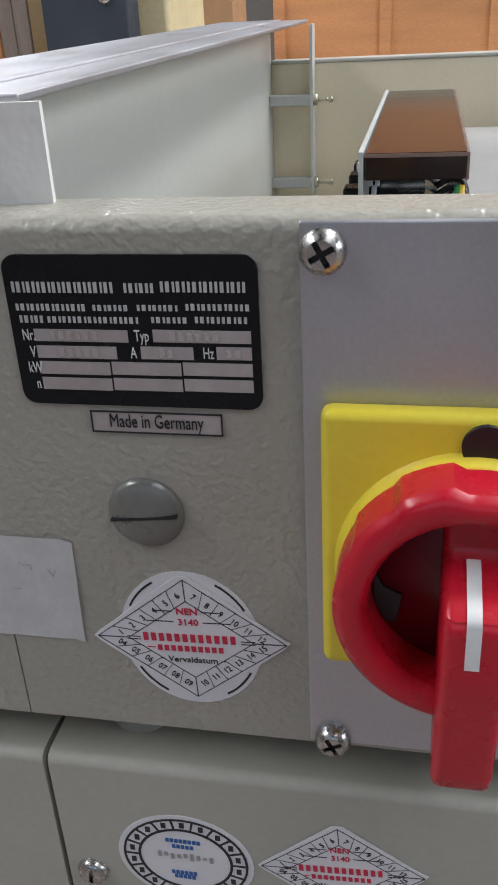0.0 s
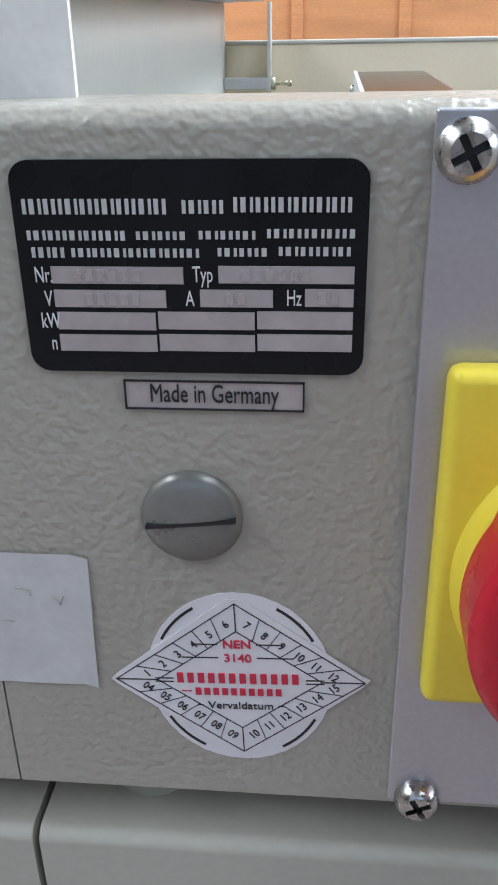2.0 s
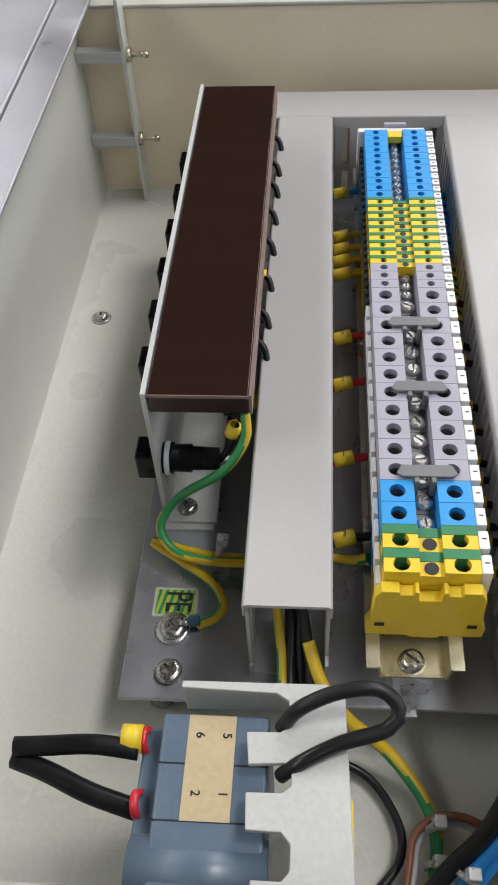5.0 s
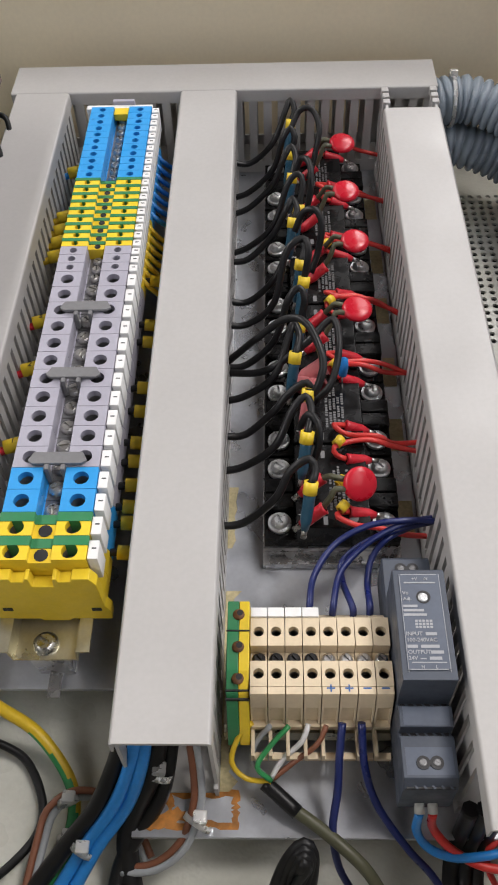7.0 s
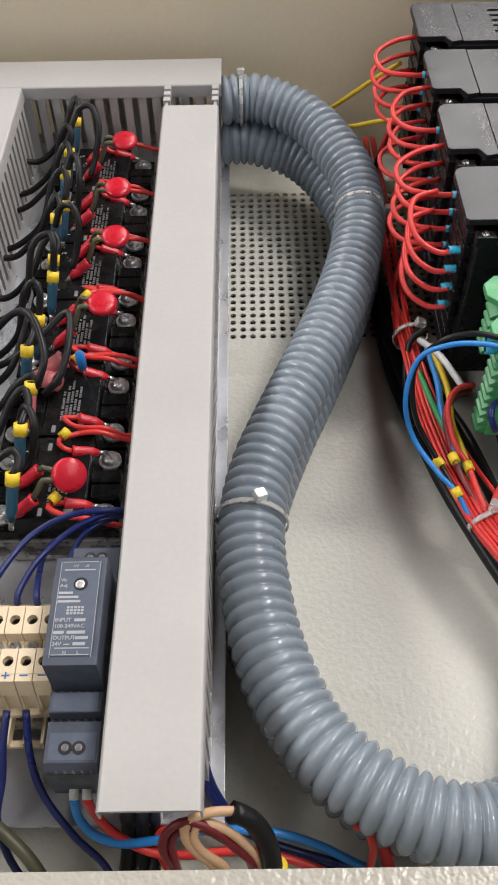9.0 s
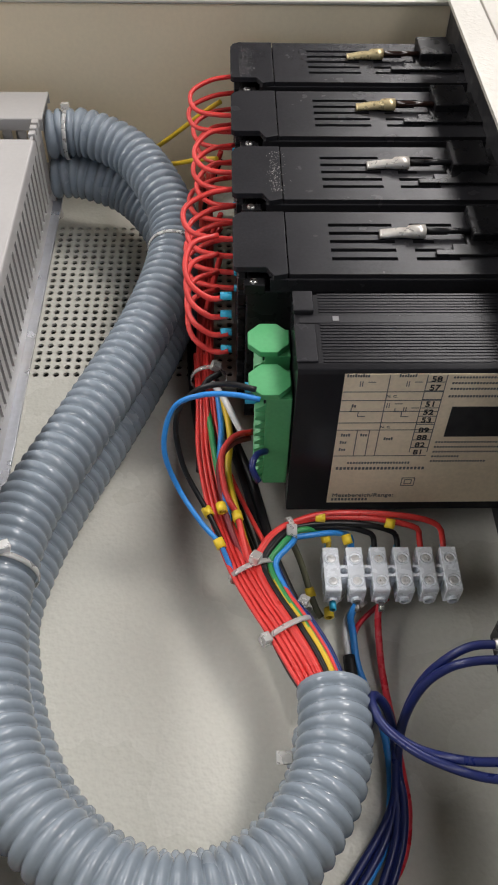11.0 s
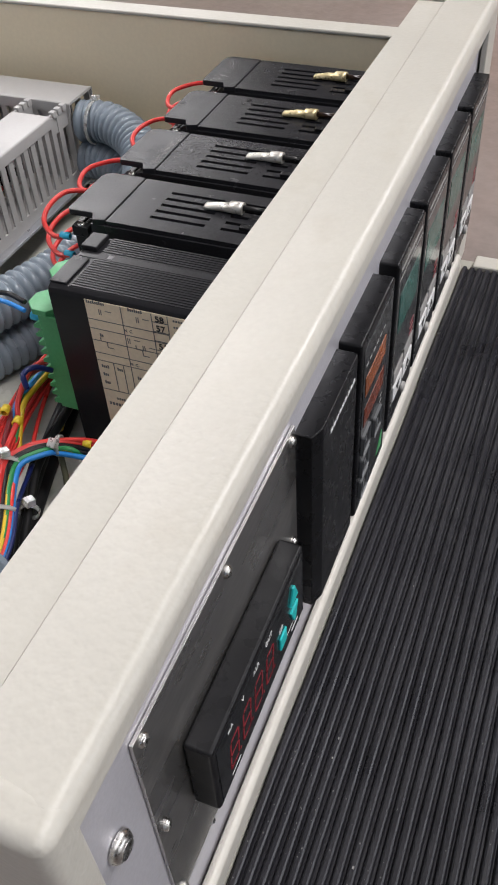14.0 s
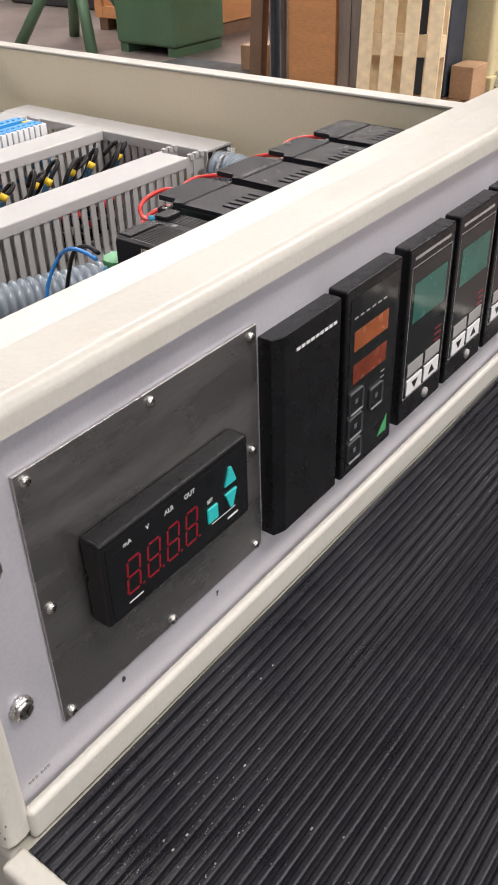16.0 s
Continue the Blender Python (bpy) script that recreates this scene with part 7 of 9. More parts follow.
part("lead", cyl(bmesh.new(), (-0.3298, 0.2455, 0.0400), (-0.3298, 0.2455, 0.0520), 0.0004, seg=6), STEEL, cap)

# short wires between the terminal row and its ducts
for y in (0.3081, 0.2774, 0.2656, 0.2362, 0.2233, 0.2058, 0.1946, 0.1828, 0.1725, 0.1639, 0.1513):
    dy = rv(-0.002, 0.002)
    wire([(-0.4270, y, 0.0500), (-0.4200, y + dy * 0.4, 0.0510), (-0.4100, y + dy, 0.0480)], 0.0016, W_BLACK, "short black wire from terminal to duct", group="terminal wires")
    marker((-0.4190, y + dy * 0.5, 0.0508), (1, dy * 30, -0.1), 0.0029, 0.0062)
for i in range(7):
    y = 0.360 + i * 0.0086
    wire([(-0.4270, y, 0.0530), (-0.4200, y - 0.003, 0.0480), (-0.4100, y - 0.006, 0.0440)], 0.0014, W_BLUE, "short blue wire from terminal to duct", group="terminal wires")
for i in range(7):
    y = 0.308 + i * 0.0068
    striped([(-0.4270, y, 0.0530), (-0.4200, y - 0.004, 0.0470), (-0.4100, y - 0.008, 0.0430)], 0.0014, "short earth wire from terminal to duct")
for i, (y, m) in enumerate(((0.4019, W_BLUE), (0.3613, W_YEL), (0.3504, W_YEL), (0.3403, W_YEL), (0.3291, W_YEL), (0.2810, REDSL), (0.2499, REDSL), (0.2052, REDSL), (0.1645, W_BLACK))):
    wire([(-0.4600, y + 0.001, 0.0510), (-0.4700, y, 0.0500), (-0.4800, y - 0.003, 0.0480)], 0.0018, m, "short wire from duct to terminal", group="terminal wires")
    ob = marker((-0.4722, y, 0.0500), (1, 0.25, 0.1), 0.0032, 0.0085, label="yellow numbered wire marker sleeve")
    if y < 0.3:
        bm = bmesh.new()
        text_mesh(bm, "5213"[i - 5], FZ(-0.4722, y - 0.0012, 0.0533, 0), 0.0026, "CENTER")
        part("digit", bm, INK, ob)
# wires looping out from under the brown board into the duct
for i in range(8):
    y = 0.2420 + i * 0.0238 + rv(-0.004, 0.004)
    wire([(-0.5195, y, 0.0820), (-0.5135, y + 0.002, 0.0850), (-0.5072, y - 0.001, 0.0840), (-0.5052, y - 0.008, 0.0760), (-0.5062, y - 0.012, 0.0640), (-0.5085, y - 0.014, 0.0500)], 0.0015, W_BLACK, "black fuse wire looping down to the duct", group="fuse wires")
    if i == 2:
        marker((-0.5100, y + 0.0012, 0.0847), (1, 0, 0), 0.0024, 0.0036)
    sleeve((-0.5150, y - 0.0080, 0.0700), (-0.5205, y - 0.0085, 0.0720), 0.0018, MIDG, "grey insulated crimp lug under the brown board")
for y in (0.2250, 0.2300):
    wire([(-0.5240, y, 0.0600), (-0.5160, y, 0.0680), (-0.5080, y, 0.0660), (-0.5060, y - 0.002, 0.0560)], 0.0015, W_BLACK, "black fuse wire looping down to the duct", group="fuse wires")
    marker((-0.5105, y, 0.0675), (1, 0, 0), 0.0032, 0.0075)
wire([(-0.5240, 0.1985, 0.0600), (-0.5200, 0.1960, 0.0700), (-0.5160, 0.1960, 0.0800), (-0.5130, 0.1990, 0.0880)], 0.0015, W_BLACK, "black fuse wire under the brown board", group="fuse wires")
marker((-0.5168, 0.1950, 0.0835), (0.3, 0, 1), 0.0030, 0.0060)
# lug of the earth wire on the plate
sleeve((-0.5295, 0.1395, 0.0295), (-0.5345, 0.1385, 0.0290), 0.0026, BLSL, "blue insulated ring lug of the earth wire")

# red wire loops between the controllers and the loom
YC = (0.4435, 0.3915, 0.3395, 0.2875)
for a, b in zip(YC, YC[1:]):
    for i in range(4):
        z = 0.1060 - i * 0.0095
        x = -0.1585
        o = rv(-0.003, 0.003)
        wire([(x, a - 0.004, z), (x - 0.012, a - 0.006, z - 0.001), (-0.1795 + o, a - 0.013, z - 0.003), (-0.1810 + o, a - 0.021, z - 0.005), (-0.1765 + o, b + 0.0225, z - 0.006), (x - 0.008, b + 0.0170, z - 0.005), (x + 0.002, b + 0.015, z - 0.004)], 0.0013, W_RED, "red jumper wire looping between controllers", group="controller jumpers")
        marker((x + 0.001, b + 0.0152, z - 0.004), (1, 0, 0), 0.0017, 0.0045, CYAN, "cyan wire end ferrule")
for i in range(4):
    z = 0.098 - i * 0.0105
    wire([(-0.1625, 0.2690 - i * 0.0005, z), (-0.1700, 0.2685, z - 0.001), (-0.1785, 0.2740, z + 0.002), (-0.1812, 0.2840, z + 0.005), (-0.1780, 0.2960, z + 0.007), (-0.1670, 0.3030, z + 0.006)], 0.0013, W_RED, "red jumper wire looping between controllers", group="controller jumpers")
    marker((-0.1635, 0.2690, z), (1, 0, 0), 0.0018, 0.0050, CYAN, "cyan wire end ferrule")
for pts in (((-0.2300, 0.4660, 0.0300), (-0.2041, 0.4562, 0.0528), (-0.1754, 0.4422, 0.0832), (-0.1660, 0.4380, 0.0920)), ((-0.2150, 0.4450, 0.0500), (-0.1945, 0.4317, 0.0569), (-0.1784, 0.4172, 0.0690), (-0.1680, 0.4100, 0.0740))):
    wire(pts, 0.0014, W_YEL, "yellow wire from a controller to the hose", group="yellow wires")
# red loom that runs into the hose
LOOM = [(-0.1745, 0.4600, 0.0295), (-0.1735, 0.4000, 0.0295), (-0.1730, 0.3400, 0.0300), (-0.1728, 0.3000, 0.0310), (-0.1708, 0.2650, 0.0330), (-0.1680, 0.2350, 0.0340), (-0.1636, 0.2060, 0.0350), (-0.1582, 0.1850, 0.0350), (-0.1532, 0.1706, 0.0350), (-0.1462, 0.1565, 0.0352), (-0.1390, 0.1438, 0.0355), (-0.1318, 0.1295, 0.0352), (-0.1268, 0.1165, 0.0350), (-0.1250, 0.1060, 0.0360)]


def in_loom(q, slot, layer, wave=0.0):
    """A place in the flat loom: slot counts from its duct side, layer from its top."""
    p, a, b = (Vector(LOOM[max(0, min(k, len(LOOM) - 1))]) for k in (q, q - 1, q + 1))
    d = b - a
    nn = Vector((d.y, -d.x, 0)).normalized()
    tight = 0.75 if q < 5 else (1.0 if q < 12 else 0.86)
    return p + nn * ((4.2 - slot) * 0.00205 * tight) + Vector((0, 0, 0.0018 - layer * 0.0021 + wave))


for i in range(17):
    layer, slot = (0, i) if i < 6 else ((1, i - 5.6) if i < 12 else (2, i - 11.2))
    pts = [in_loom(q, slot, layer, 0.0005 * math.sin(i * 2.3 + q * 1.7)) for q in range(0 if i % 3 else 3, len(LOOM))]
    wire(pts, 0.00105, W_RED, "red loom wire running into the grey hose", group="red loom wires")
for i in range(6):
    a = YC[i % 4]
    wire([(-0.1660, a - 0.010 + rv(-0.004, 0.004), 0.040 + rv(0, 0.03)), (-0.1740, a - 0.014, 0.038), (-0.1770, a - 0.028, 0.028), (-0.1765, a - 0.055, 0.022)], 0.0015, W_RED if i % 3 else W_BLACK, "wire dropping from a controller into the loom", group="drop wires")
tie((-0.1532, 0.1706, 0.0352), (0.38, -0.92, 0), 0.0098, head=(0.12, 0.2, 1), flat=0.55)
tie((-0.1390, 0.1438, 0.0352), (0.45, -0.89, 0), 0.0098, head=(-0.88, -0.45, 0.3), flat=0.52)
tie((-0.1722, 0.2820, 0.0325), (0.05, -1, 0), 0.0085, head=(0.35, 0, 0.9))
tie((-0.1330, 0.1578, 0.0245), (0.4, -0.9, 0), 0.0042, head=(0.1, 0.2, 1))
tie((-0.1361, 0.1925, 0.0335), (1, 0.3, 0), 0.0046, head=(0, -0.6, 0.8))
for c, ax in (((-0.4030, 0.0710, 0.0380), (-0.3, -0.8, -0.5)), ((-0.4300, 0.0500, 0.0200), (-0.5, -0.8, -0.3)), ((-0.3890, 0.0580, 0.0270), (-0.5, -0.8, -0.3)), ((-0.4389, 0.0689, 0.0125), (0.4, -0.9, -0.1)), ((-0.4386, 0.0573, 0.0060), (0.05, -1, 0)), ((-0.5233, 0.1702, 0.0355), (1, -0.1, 0))):
    tie(c, ax, 0.0048 if c[0] > -0.43 or c[0] < -0.5 else 0.0036, head=(0.2, 0.0, 1))
for x, y, z, ax in ((-0.1717, 0.1957, 0.0419, (0.4, -0.9, 0)), (-0.1658, 0.1961, 0.0444, (0.2, -0.9, 0)), (-0.1591, 0.1943, 0.0405, (0.2, -0.9, 0)), (-0.1666, 0.1798, 0.0420, (0.4, -0.8, -0.3)), (-0.1510, 0.2136, 0.0230, (0.3, -0.9, 0)), (-0.1231, 0.1979, 0.0340, (1, 0, 0)), (-0.0919, 0.1982, 0.0285, (1, -0.2, -0.1)), (-0.1206, 0.1920, 0.0270, (0.3, -1, -0.6)), (-0.1108, 0.1930, 0.0240, (0.3, -1, -0.5)), (-0.1270, 0.1750, 0.0090, (0.3, -1, -0.3)), (-0.1195, 0.1655, 0.0080, (0, 1, 0))):
    marker((x, y, z), ax, 0.0022, 0.0042)
marker((-0.5375, 0.0672, 0.0872), (1, 0, 0), 0.0042, 0.0062)
for y in (0.0672, 0.0485):
    marker((-0.5335, y, 0.0860), (1, 0, 0.2), 0.0042, 0.0022, REDSL, "orange red ring of a cable entry")

# translucent strip connector
sc = thing("strip_connector", "translucent white six way strip connector on the tray floor", "strip connector")
SX = [-0.1185 + i * 0.01034 for i in range(6)]
for i, x in enumerate(SX):
    bm = prism(bmesh.new(), [(0.1680, 0.0125), (0.1676, 0.0222), (0.1681, 0.0235), (0.1893, 0.0235), (0.1898, 0.0222), (0.1894, 0.0125)], "x", x - 0.0036, x + 0.0036, 0.0005)
    part("way", bm, OFFW, sc)
    for y in (0.1723, 0.1833):
        part("collar", lathe(bmesh.new(), (x, y, 0.0233), (0, 0, 1), [(0, 0.0031), (0.0007, 0.0030), (0.0007, 0.0024), (0.0001, 0.0023), (0.0001, 0.0)], 18), OFFW, sc)
        part("clamp_screw", screw(bmesh.new(), (x, y, 0.0234), (0, 0, 1), 0.0020, 0.0006, turn=rv(0, 3), seg=12), BRIGHT, sc)
    for y0, y1 in ((0.1664, 0.1682), (0.1892, 0.1910)):
        part("wire_funnel", lathe(bmesh.new(), (x, y0, 0.0160), (0, 1, 0), [(0, 0.0016), (0, 0.0024), (y1 - y0, 0.0024), (y1 - y0, 0.0016)], 14), OFFW, sc)
    if i < 5:
        m = x + 0.00517
        bm = bmesh.new()
        prism(bm, [(m + 0.0017 * math.cos(a), 0.1778 + 0.0017 * math.sin(a)) for a in [k * math.pi / 6 for k in range(7)]] + [(m - 0.00157, 0.1806), (m + 0.00157, 0.1806)], "z", 0.0130, 0.0226)
        prism(bm, [(m + 0.0017 * math.cos(a), 0.1778 + 0.0017 * math.sin(a)) for a in [math.pi + k * math.pi / 6 for k in range(7)]] + [(m + 0.00157, 0.1750), (m - 0.00157, 0.1750)], "z", 0.0130, 0.0226)
        part("web", bm, OFFW, sc)
        if i in (0, 4):
            part("mounting_post", cyl(bmesh.new(), (m, 0.1778, 0.0), (m, 0.1778, 0.0130), 0.0024, seg=12), OFFW, sc)
for i, x in enumerate(SX):
    marker((x, 0.1922, 0.0165), (0, 1, 0.15), 0.0016, 0.0042, CYAN, "cyan wire end ferrule")
marker((SX[0], 0.1652, 0.0150), (0, 1, 0), 0.0015, 0.0040, CYAN, "cyan wire end ferrule")
for x in (SX[1], SX[2]):
    marker((x + 0.0003, 0.1648, 0.0140), (0, 1, 0.3), 0.0014, 0.0040, CHROME, "metal wire end ferrule")
for x, y, z in ((-0.0675, 0.1209, 0.0672), (-0.0675, 0.1152, 0.0672), (-0.0675, 0.0800, 0.0690), (-0.0675, 0.0745, 0.0690)):
    marker((x, y, z), (1, 0, 0), 0.0022, 0.0050, CHROME, "metal wire end ferrule")
for x, y, z in ((-0.1530, 0.2235, 0.0895), (-0.1530, 0.2215, 0.0850)):
    marker((x, y, z), (1, 0, 0), 0.0022, 0.0060, CYAN, "cyan wire end ferrule")
striped([(-0.5114, 0.1930, 0.0960), (-0.5117, 0.1886, 0.0850), (-0.5208, 0.1846, 0.0700), (-0.5405, 0.1844, 0.0520), (-0.5488, 0.1767, 0.0420), (-0.5429, 0.1681, 0.0360), (-0.5292, 0.1636, 0.0360), (-0.5119, 0.1616, 0.0380)], 0.0020, "earth wire, green with a yellow stripe, under the brown board", False)
striped([(-0.5124, 0.1649, 0.0360), (-0.5302, 0.1684, 0.0330), (-0.5529, 0.1758, 0.0310), (-0.5413, 0.1677, 0.0300), (-0.5267, 0.1567, 0.0310), (-0.5204, 0.1464, 0.0310), (-0.5231, 0.1405, 0.0300), (-0.5306, 0.1380, 0.0280)], 0.0020, "earth wire, green with a yellow stripe, bolted to the plate", False)
striped([(-0.4975, 0.1438, 0.0550), (-0.4974, 0.1348, 0.0450), (-0.4956, 0.1209, 0.0350), (-0.4952, 0.1065, 0.0320)], 0.0019, "earth wire, green with a yellow stripe, leaving the duct", False)
striped([(-0.4809, 0.1604, 0.0450), (-0.4752, 0.1591, 0.0440), (-0.4685, 0.1570, 0.0460), (-0.4630, 0.1558, 0.0500)], 0.0020, "earth wire, green and yellow, between duct and terminal", False)
wire([(-0.4929, 0.1441, 0.0460), (-0.4921, 0.1314, 0.0380), (-0.4925, 0.1178, 0.0320), (-0.4921, 0.1053, 0.0300)], 0.0026, W_BLACK, "black cable leaving the duct mouth")
wire([(-0.4891, 0.1454, 0.0440), (-0.4885, 0.1277, 0.0360), (-0.4877, 0.1166, 0.0300), (-0.4869, 0.1060, 0.0260)], 0.0024, W_BLACK, "black cable leaving the duct mouth")
wire([(-0.4903, 0.1435, 0.0560), (-0.4870, 0.1299, 0.0460), (-0.4845, 0.1177, 0.0380), (-0.4847, 0.1069, 0.0320)], 0.0022, W_BLACK, "black cable leaving the duct mouth")
striped([(-0.4855, 0.1239, 0.0440), (-0.4801, 0.1109, 0.0360), (-0.4708, 0.1015, 0.0280), (-0.4547, 0.0942, 0.0150), (-0.4420, 0.0804, 0.0080), (-0.4377, 0.0682, 0.0060), (-0.4389, 0.0537, 0.0050), (-0.4414, 0.0407, 0.0050)], 0.0025, "thick yellow and green earth cable on the tray floor", True)
wire([(-0.4760, 0.0942, 0.0080), (-0.4608, 0.0876, 0.0040), (-0.4514, 0.0730, 0.0040), (-0.4506, 0.0604, 0.0040), (-0.4589, 0.0489, 0.0040), (-0.4707, 0.0394, 0.0040)], 0.0017, W_BLACK, "thin black cable curling over the tray floor")
wire([(-0.4493, 0.0401, 0.0060), (-0.4470, 0.0541, 0.0080), (-0.4444, 0.0650, 0.0100), (-0.4366, 0.0705, 0.0120), (-0.4247, 0.0688, 0.0120), (-0.4135, 0.0580, 0.0100), (-0.4083, 0.0488, 0.0080)], 0.0015, W_GREY, "thin grey wire looped on the tray floor")
wire([(-0.4513, 0.0397, 0.0080), (-0.4488, 0.0552, 0.0110), (-0.4462, 0.0656, 0.0130), (-0.4372, 0.0718, 0.0150), (-0.4239, 0.0701, 0.0150), (-0.4121, 0.0595, 0.0120), (-0.4065, 0.0503, 0.0100)], 0.0014, W_BRN, "thin brown wire looped on the tray floor")
wire([(-0.4924, 0.0672, 0.1000), (-0.4872, 0.0689, 0.1100), (-0.4763, 0.0724, 0.1140), (-0.4654, 0.0735, 0.1140), (-0.4600, 0.0696, 0.1110), (-0.4630, 0.0648, 0.1080), (-0.4760, 0.0610, 0.1060), (-0.4867, 0.0560, 0.1040), (-0.4924, 0.0542, 0.0980)], 0.0022, W_BLACK, "stiff black cable looping out of the switch shield")
wire([(-0.5728, 0.0628, 0.0880), (-0.5625, 0.0636, 0.0880), (-0.5490, 0.0646, 0.0880), (-0.5355, 0.0641, 0.0860)], 0.0032, W_BLACK, "black cable entering the switch with a yellow tag")
wire([(-0.5734, 0.0608, 0.0840), (-0.5621, 0.0571, 0.0840), (-0.5489, 0.0517, 0.0840), (-0.5334, 0.0478, 0.0820)], 0.0032, W_BLACK, "black cable entering the switch with a yellow tag")
wire([(-0.4086, 0.0787, 0.0620), (-0.4099, 0.0726, 0.0520), (-0.4170, 0.0623, 0.0360), (-0.4292, 0.0514, 0.0200), (-0.4394, 0.0387, 0.0100), (-0.4495, 0.0217, 0.0060)], 0.0024, W_BLUE, "sky blue cable leaving the duct mouth")
wire([(-0.4051, 0.0794, 0.0600), (-0.4068, 0.0714, 0.0500), (-0.4131, 0.0619, 0.0340), (-0.4248, 0.0510, 0.0200), (-0.4338, 0.0388, 0.0100), (-0.4436, 0.0218, 0.0060)], 0.0024, W_BLUE, "sky blue cable leaving the duct mouth")
wire([(-0.4136, 0.0789, 0.0560), (-0.4166, 0.0726, 0.0460), (-0.4246, 0.0617, 0.0310), (-0.4355, 0.0533, 0.0180), (-0.4481, 0.0399, 0.0080), (-0.4580, 0.0251, 0.0060)], 0.0032, W_BLACK, "black cable leaving the duct mouth")
wire([(-0.4019, 0.0803, 0.0520), (-0.4052, 0.0707, 0.0400), (-0.4112, 0.0626, 0.0280), (-0.4145, 0.0538, 0.0180), (-0.4126, 0.0400, 0.0090), (-0.4085, 0.0254, 0.0070)], 0.0042, W_BLACK, "thick black cable leaving the duct mouth")
wire([(-0.3975, 0.0817, 0.0480), (-0.4015, 0.0673, 0.0320), (-0.4098, 0.0566, 0.0220), (-0.4172, 0.0456, 0.0130), (-0.4185, 0.0286, 0.0080)], 0.0030, W_BLACK, "black cable leaving the duct mouth")
wire([(-0.3915, 0.0810, 0.0500), (-0.3901, 0.0700, 0.0360), (-0.3907, 0.0624, 0.0290), (-0.3955, 0.0526, 0.0220), (-0.4053, 0.0468, 0.0160), (-0.4165, 0.0463, 0.0140)], 0.0014, W_BRN, "thin brown wire hanging from the duct mouth")
wire([(-0.3896, 0.0810, 0.0500), (-0.3877, 0.0700, 0.0360), (-0.3883, 0.0617, 0.0290), (-0.3934, 0.0507, 0.0220), (-0.4039, 0.0450, 0.0160), (-0.4164, 0.0444, 0.0140)], 0.0014, W_GREY, "thin grey wire hanging from the duct mouth")
wire([(-0.3654, 0.0695, 0.0340), (-0.3603, 0.0654, 0.0330), (-0.3542, 0.0605, 0.0310)], 0.0027, W_BLACK, "black heat shrink sleeve of a multi core cable")
wire([(-0.3558, 0.0618, 0.0310), (-0.3471, 0.0561, 0.0300), (-0.3374, 0.0489, 0.0280), (-0.3301, 0.0427, 0.0240), (-0.3248, 0.0358, 0.0180), (-0.3204, 0.0269, 0.0120)], 0.0023, W_OLIVE, "olive grey multi core cable")
wire([(-0.3632, 0.0693, 0.0360), (-0.3721, 0.0705, 0.0360), (-0.3770, 0.0750, 0.0400), (-0.3741, 0.0821, 0.0460), (-0.3697, 0.0850, 0.0500)], 0.0010, W_YEL, "thin yellow core of a multi core cable")
wire([(-0.3636, 0.0701, 0.0360), (-0.3695, 0.0749, 0.0380), (-0.3687, 0.0803, 0.0420), (-0.3634, 0.0844, 0.0490)], 0.0010, W_GREY, "thin grey core of a multi core cable")
wire([(-0.3632, 0.0694, 0.0370), (-0.3680, 0.0725, 0.0420), (-0.3635, 0.0782, 0.0460), (-0.3568, 0.0840, 0.0500)], 0.0010, W_GRN, "thin green core of a multi core cable")
wire([(-0.3632, 0.0702, 0.0370), (-0.3592, 0.0753, 0.0410), (-0.3523, 0.0798, 0.0470), (-0.3501, 0.0847, 0.0500)], 0.0010, W_WHITE, "thin white core of a multi core cable")
wire([(-0.3628, 0.0701, 0.0360), (-0.3553, 0.0747, 0.0400), (-0.3471, 0.0790, 0.0460), (-0.3439, 0.0841, 0.0500)], 0.0010, W_BRN, "thin brown core of a multi core cable")
wire([(-0.3385, 0.0843, 0.0520), (-0.3397, 0.0748, 0.0460), (-0.3403, 0.0658, 0.0380), (-0.3421, 0.0550, 0.0300), (-0.3398, 0.0459, 0.0180), (-0.3339, 0.0377, 0.0100), (-0.3286, 0.0262, 0.0060)], 0.0014, W_NAVY, "dark blue wire under the beige terminals")
wire([(-0.3319, 0.0844, 0.0520), (-0.3308, 0.0722, 0.0420), (-0.3263, 0.0614, 0.0340), (-0.3162, 0.0505, 0.0240), (-0.3059, 0.0427, 0.0130), (-0.2992, 0.0297, 0.0070)], 0.0014, W_NAVY, "dark blue wire under the beige terminals")
wire([(-0.3488, 0.1190, 0.0440), (-0.3488, 0.1235, 0.0500), (-0.3488, 0.1240, 0.0620), (-0.3466, 0.1383, 0.0580), (-0.3383, 0.1518, 0.0580), (-0.3253, 0.1590, 0.0600), (-0.3098, 0.1615, 0.0600), (-0.2947, 0.1632, 0.0560)], 0.0013, W_NAVY, "dark blue wire looping over to the duct")
wire([(-0.3400, 0.1190, 0.0440), (-0.3400, 0.1235, 0.0500), (-0.3400, 0.1253, 0.0580), (-0.3369, 0.1405, 0.0540), (-0.3310, 0.1491, 0.0540), (-0.3213, 0.1562, 0.0570), (-0.3084, 0.1620, 0.0580), (-0.2939, 0.1671, 0.0540)], 0.0013, W_NAVY, "dark blue wire looping over to the duct")
wire([(-0.3328, 0.1190, 0.0440), (-0.3328, 0.1235, 0.0500), (-0.3328, 0.1246, 0.0580), (-0.3354, 0.1402, 0.0500), (-0.3348, 0.1501, 0.0480), (-0.3272, 0.1554, 0.0520), (-0.3139, 0.1594, 0.0560), (-0.2936, 0.1671, 0.0520)], 0.0013, W_NAVY, "dark blue wire looping over to the duct")
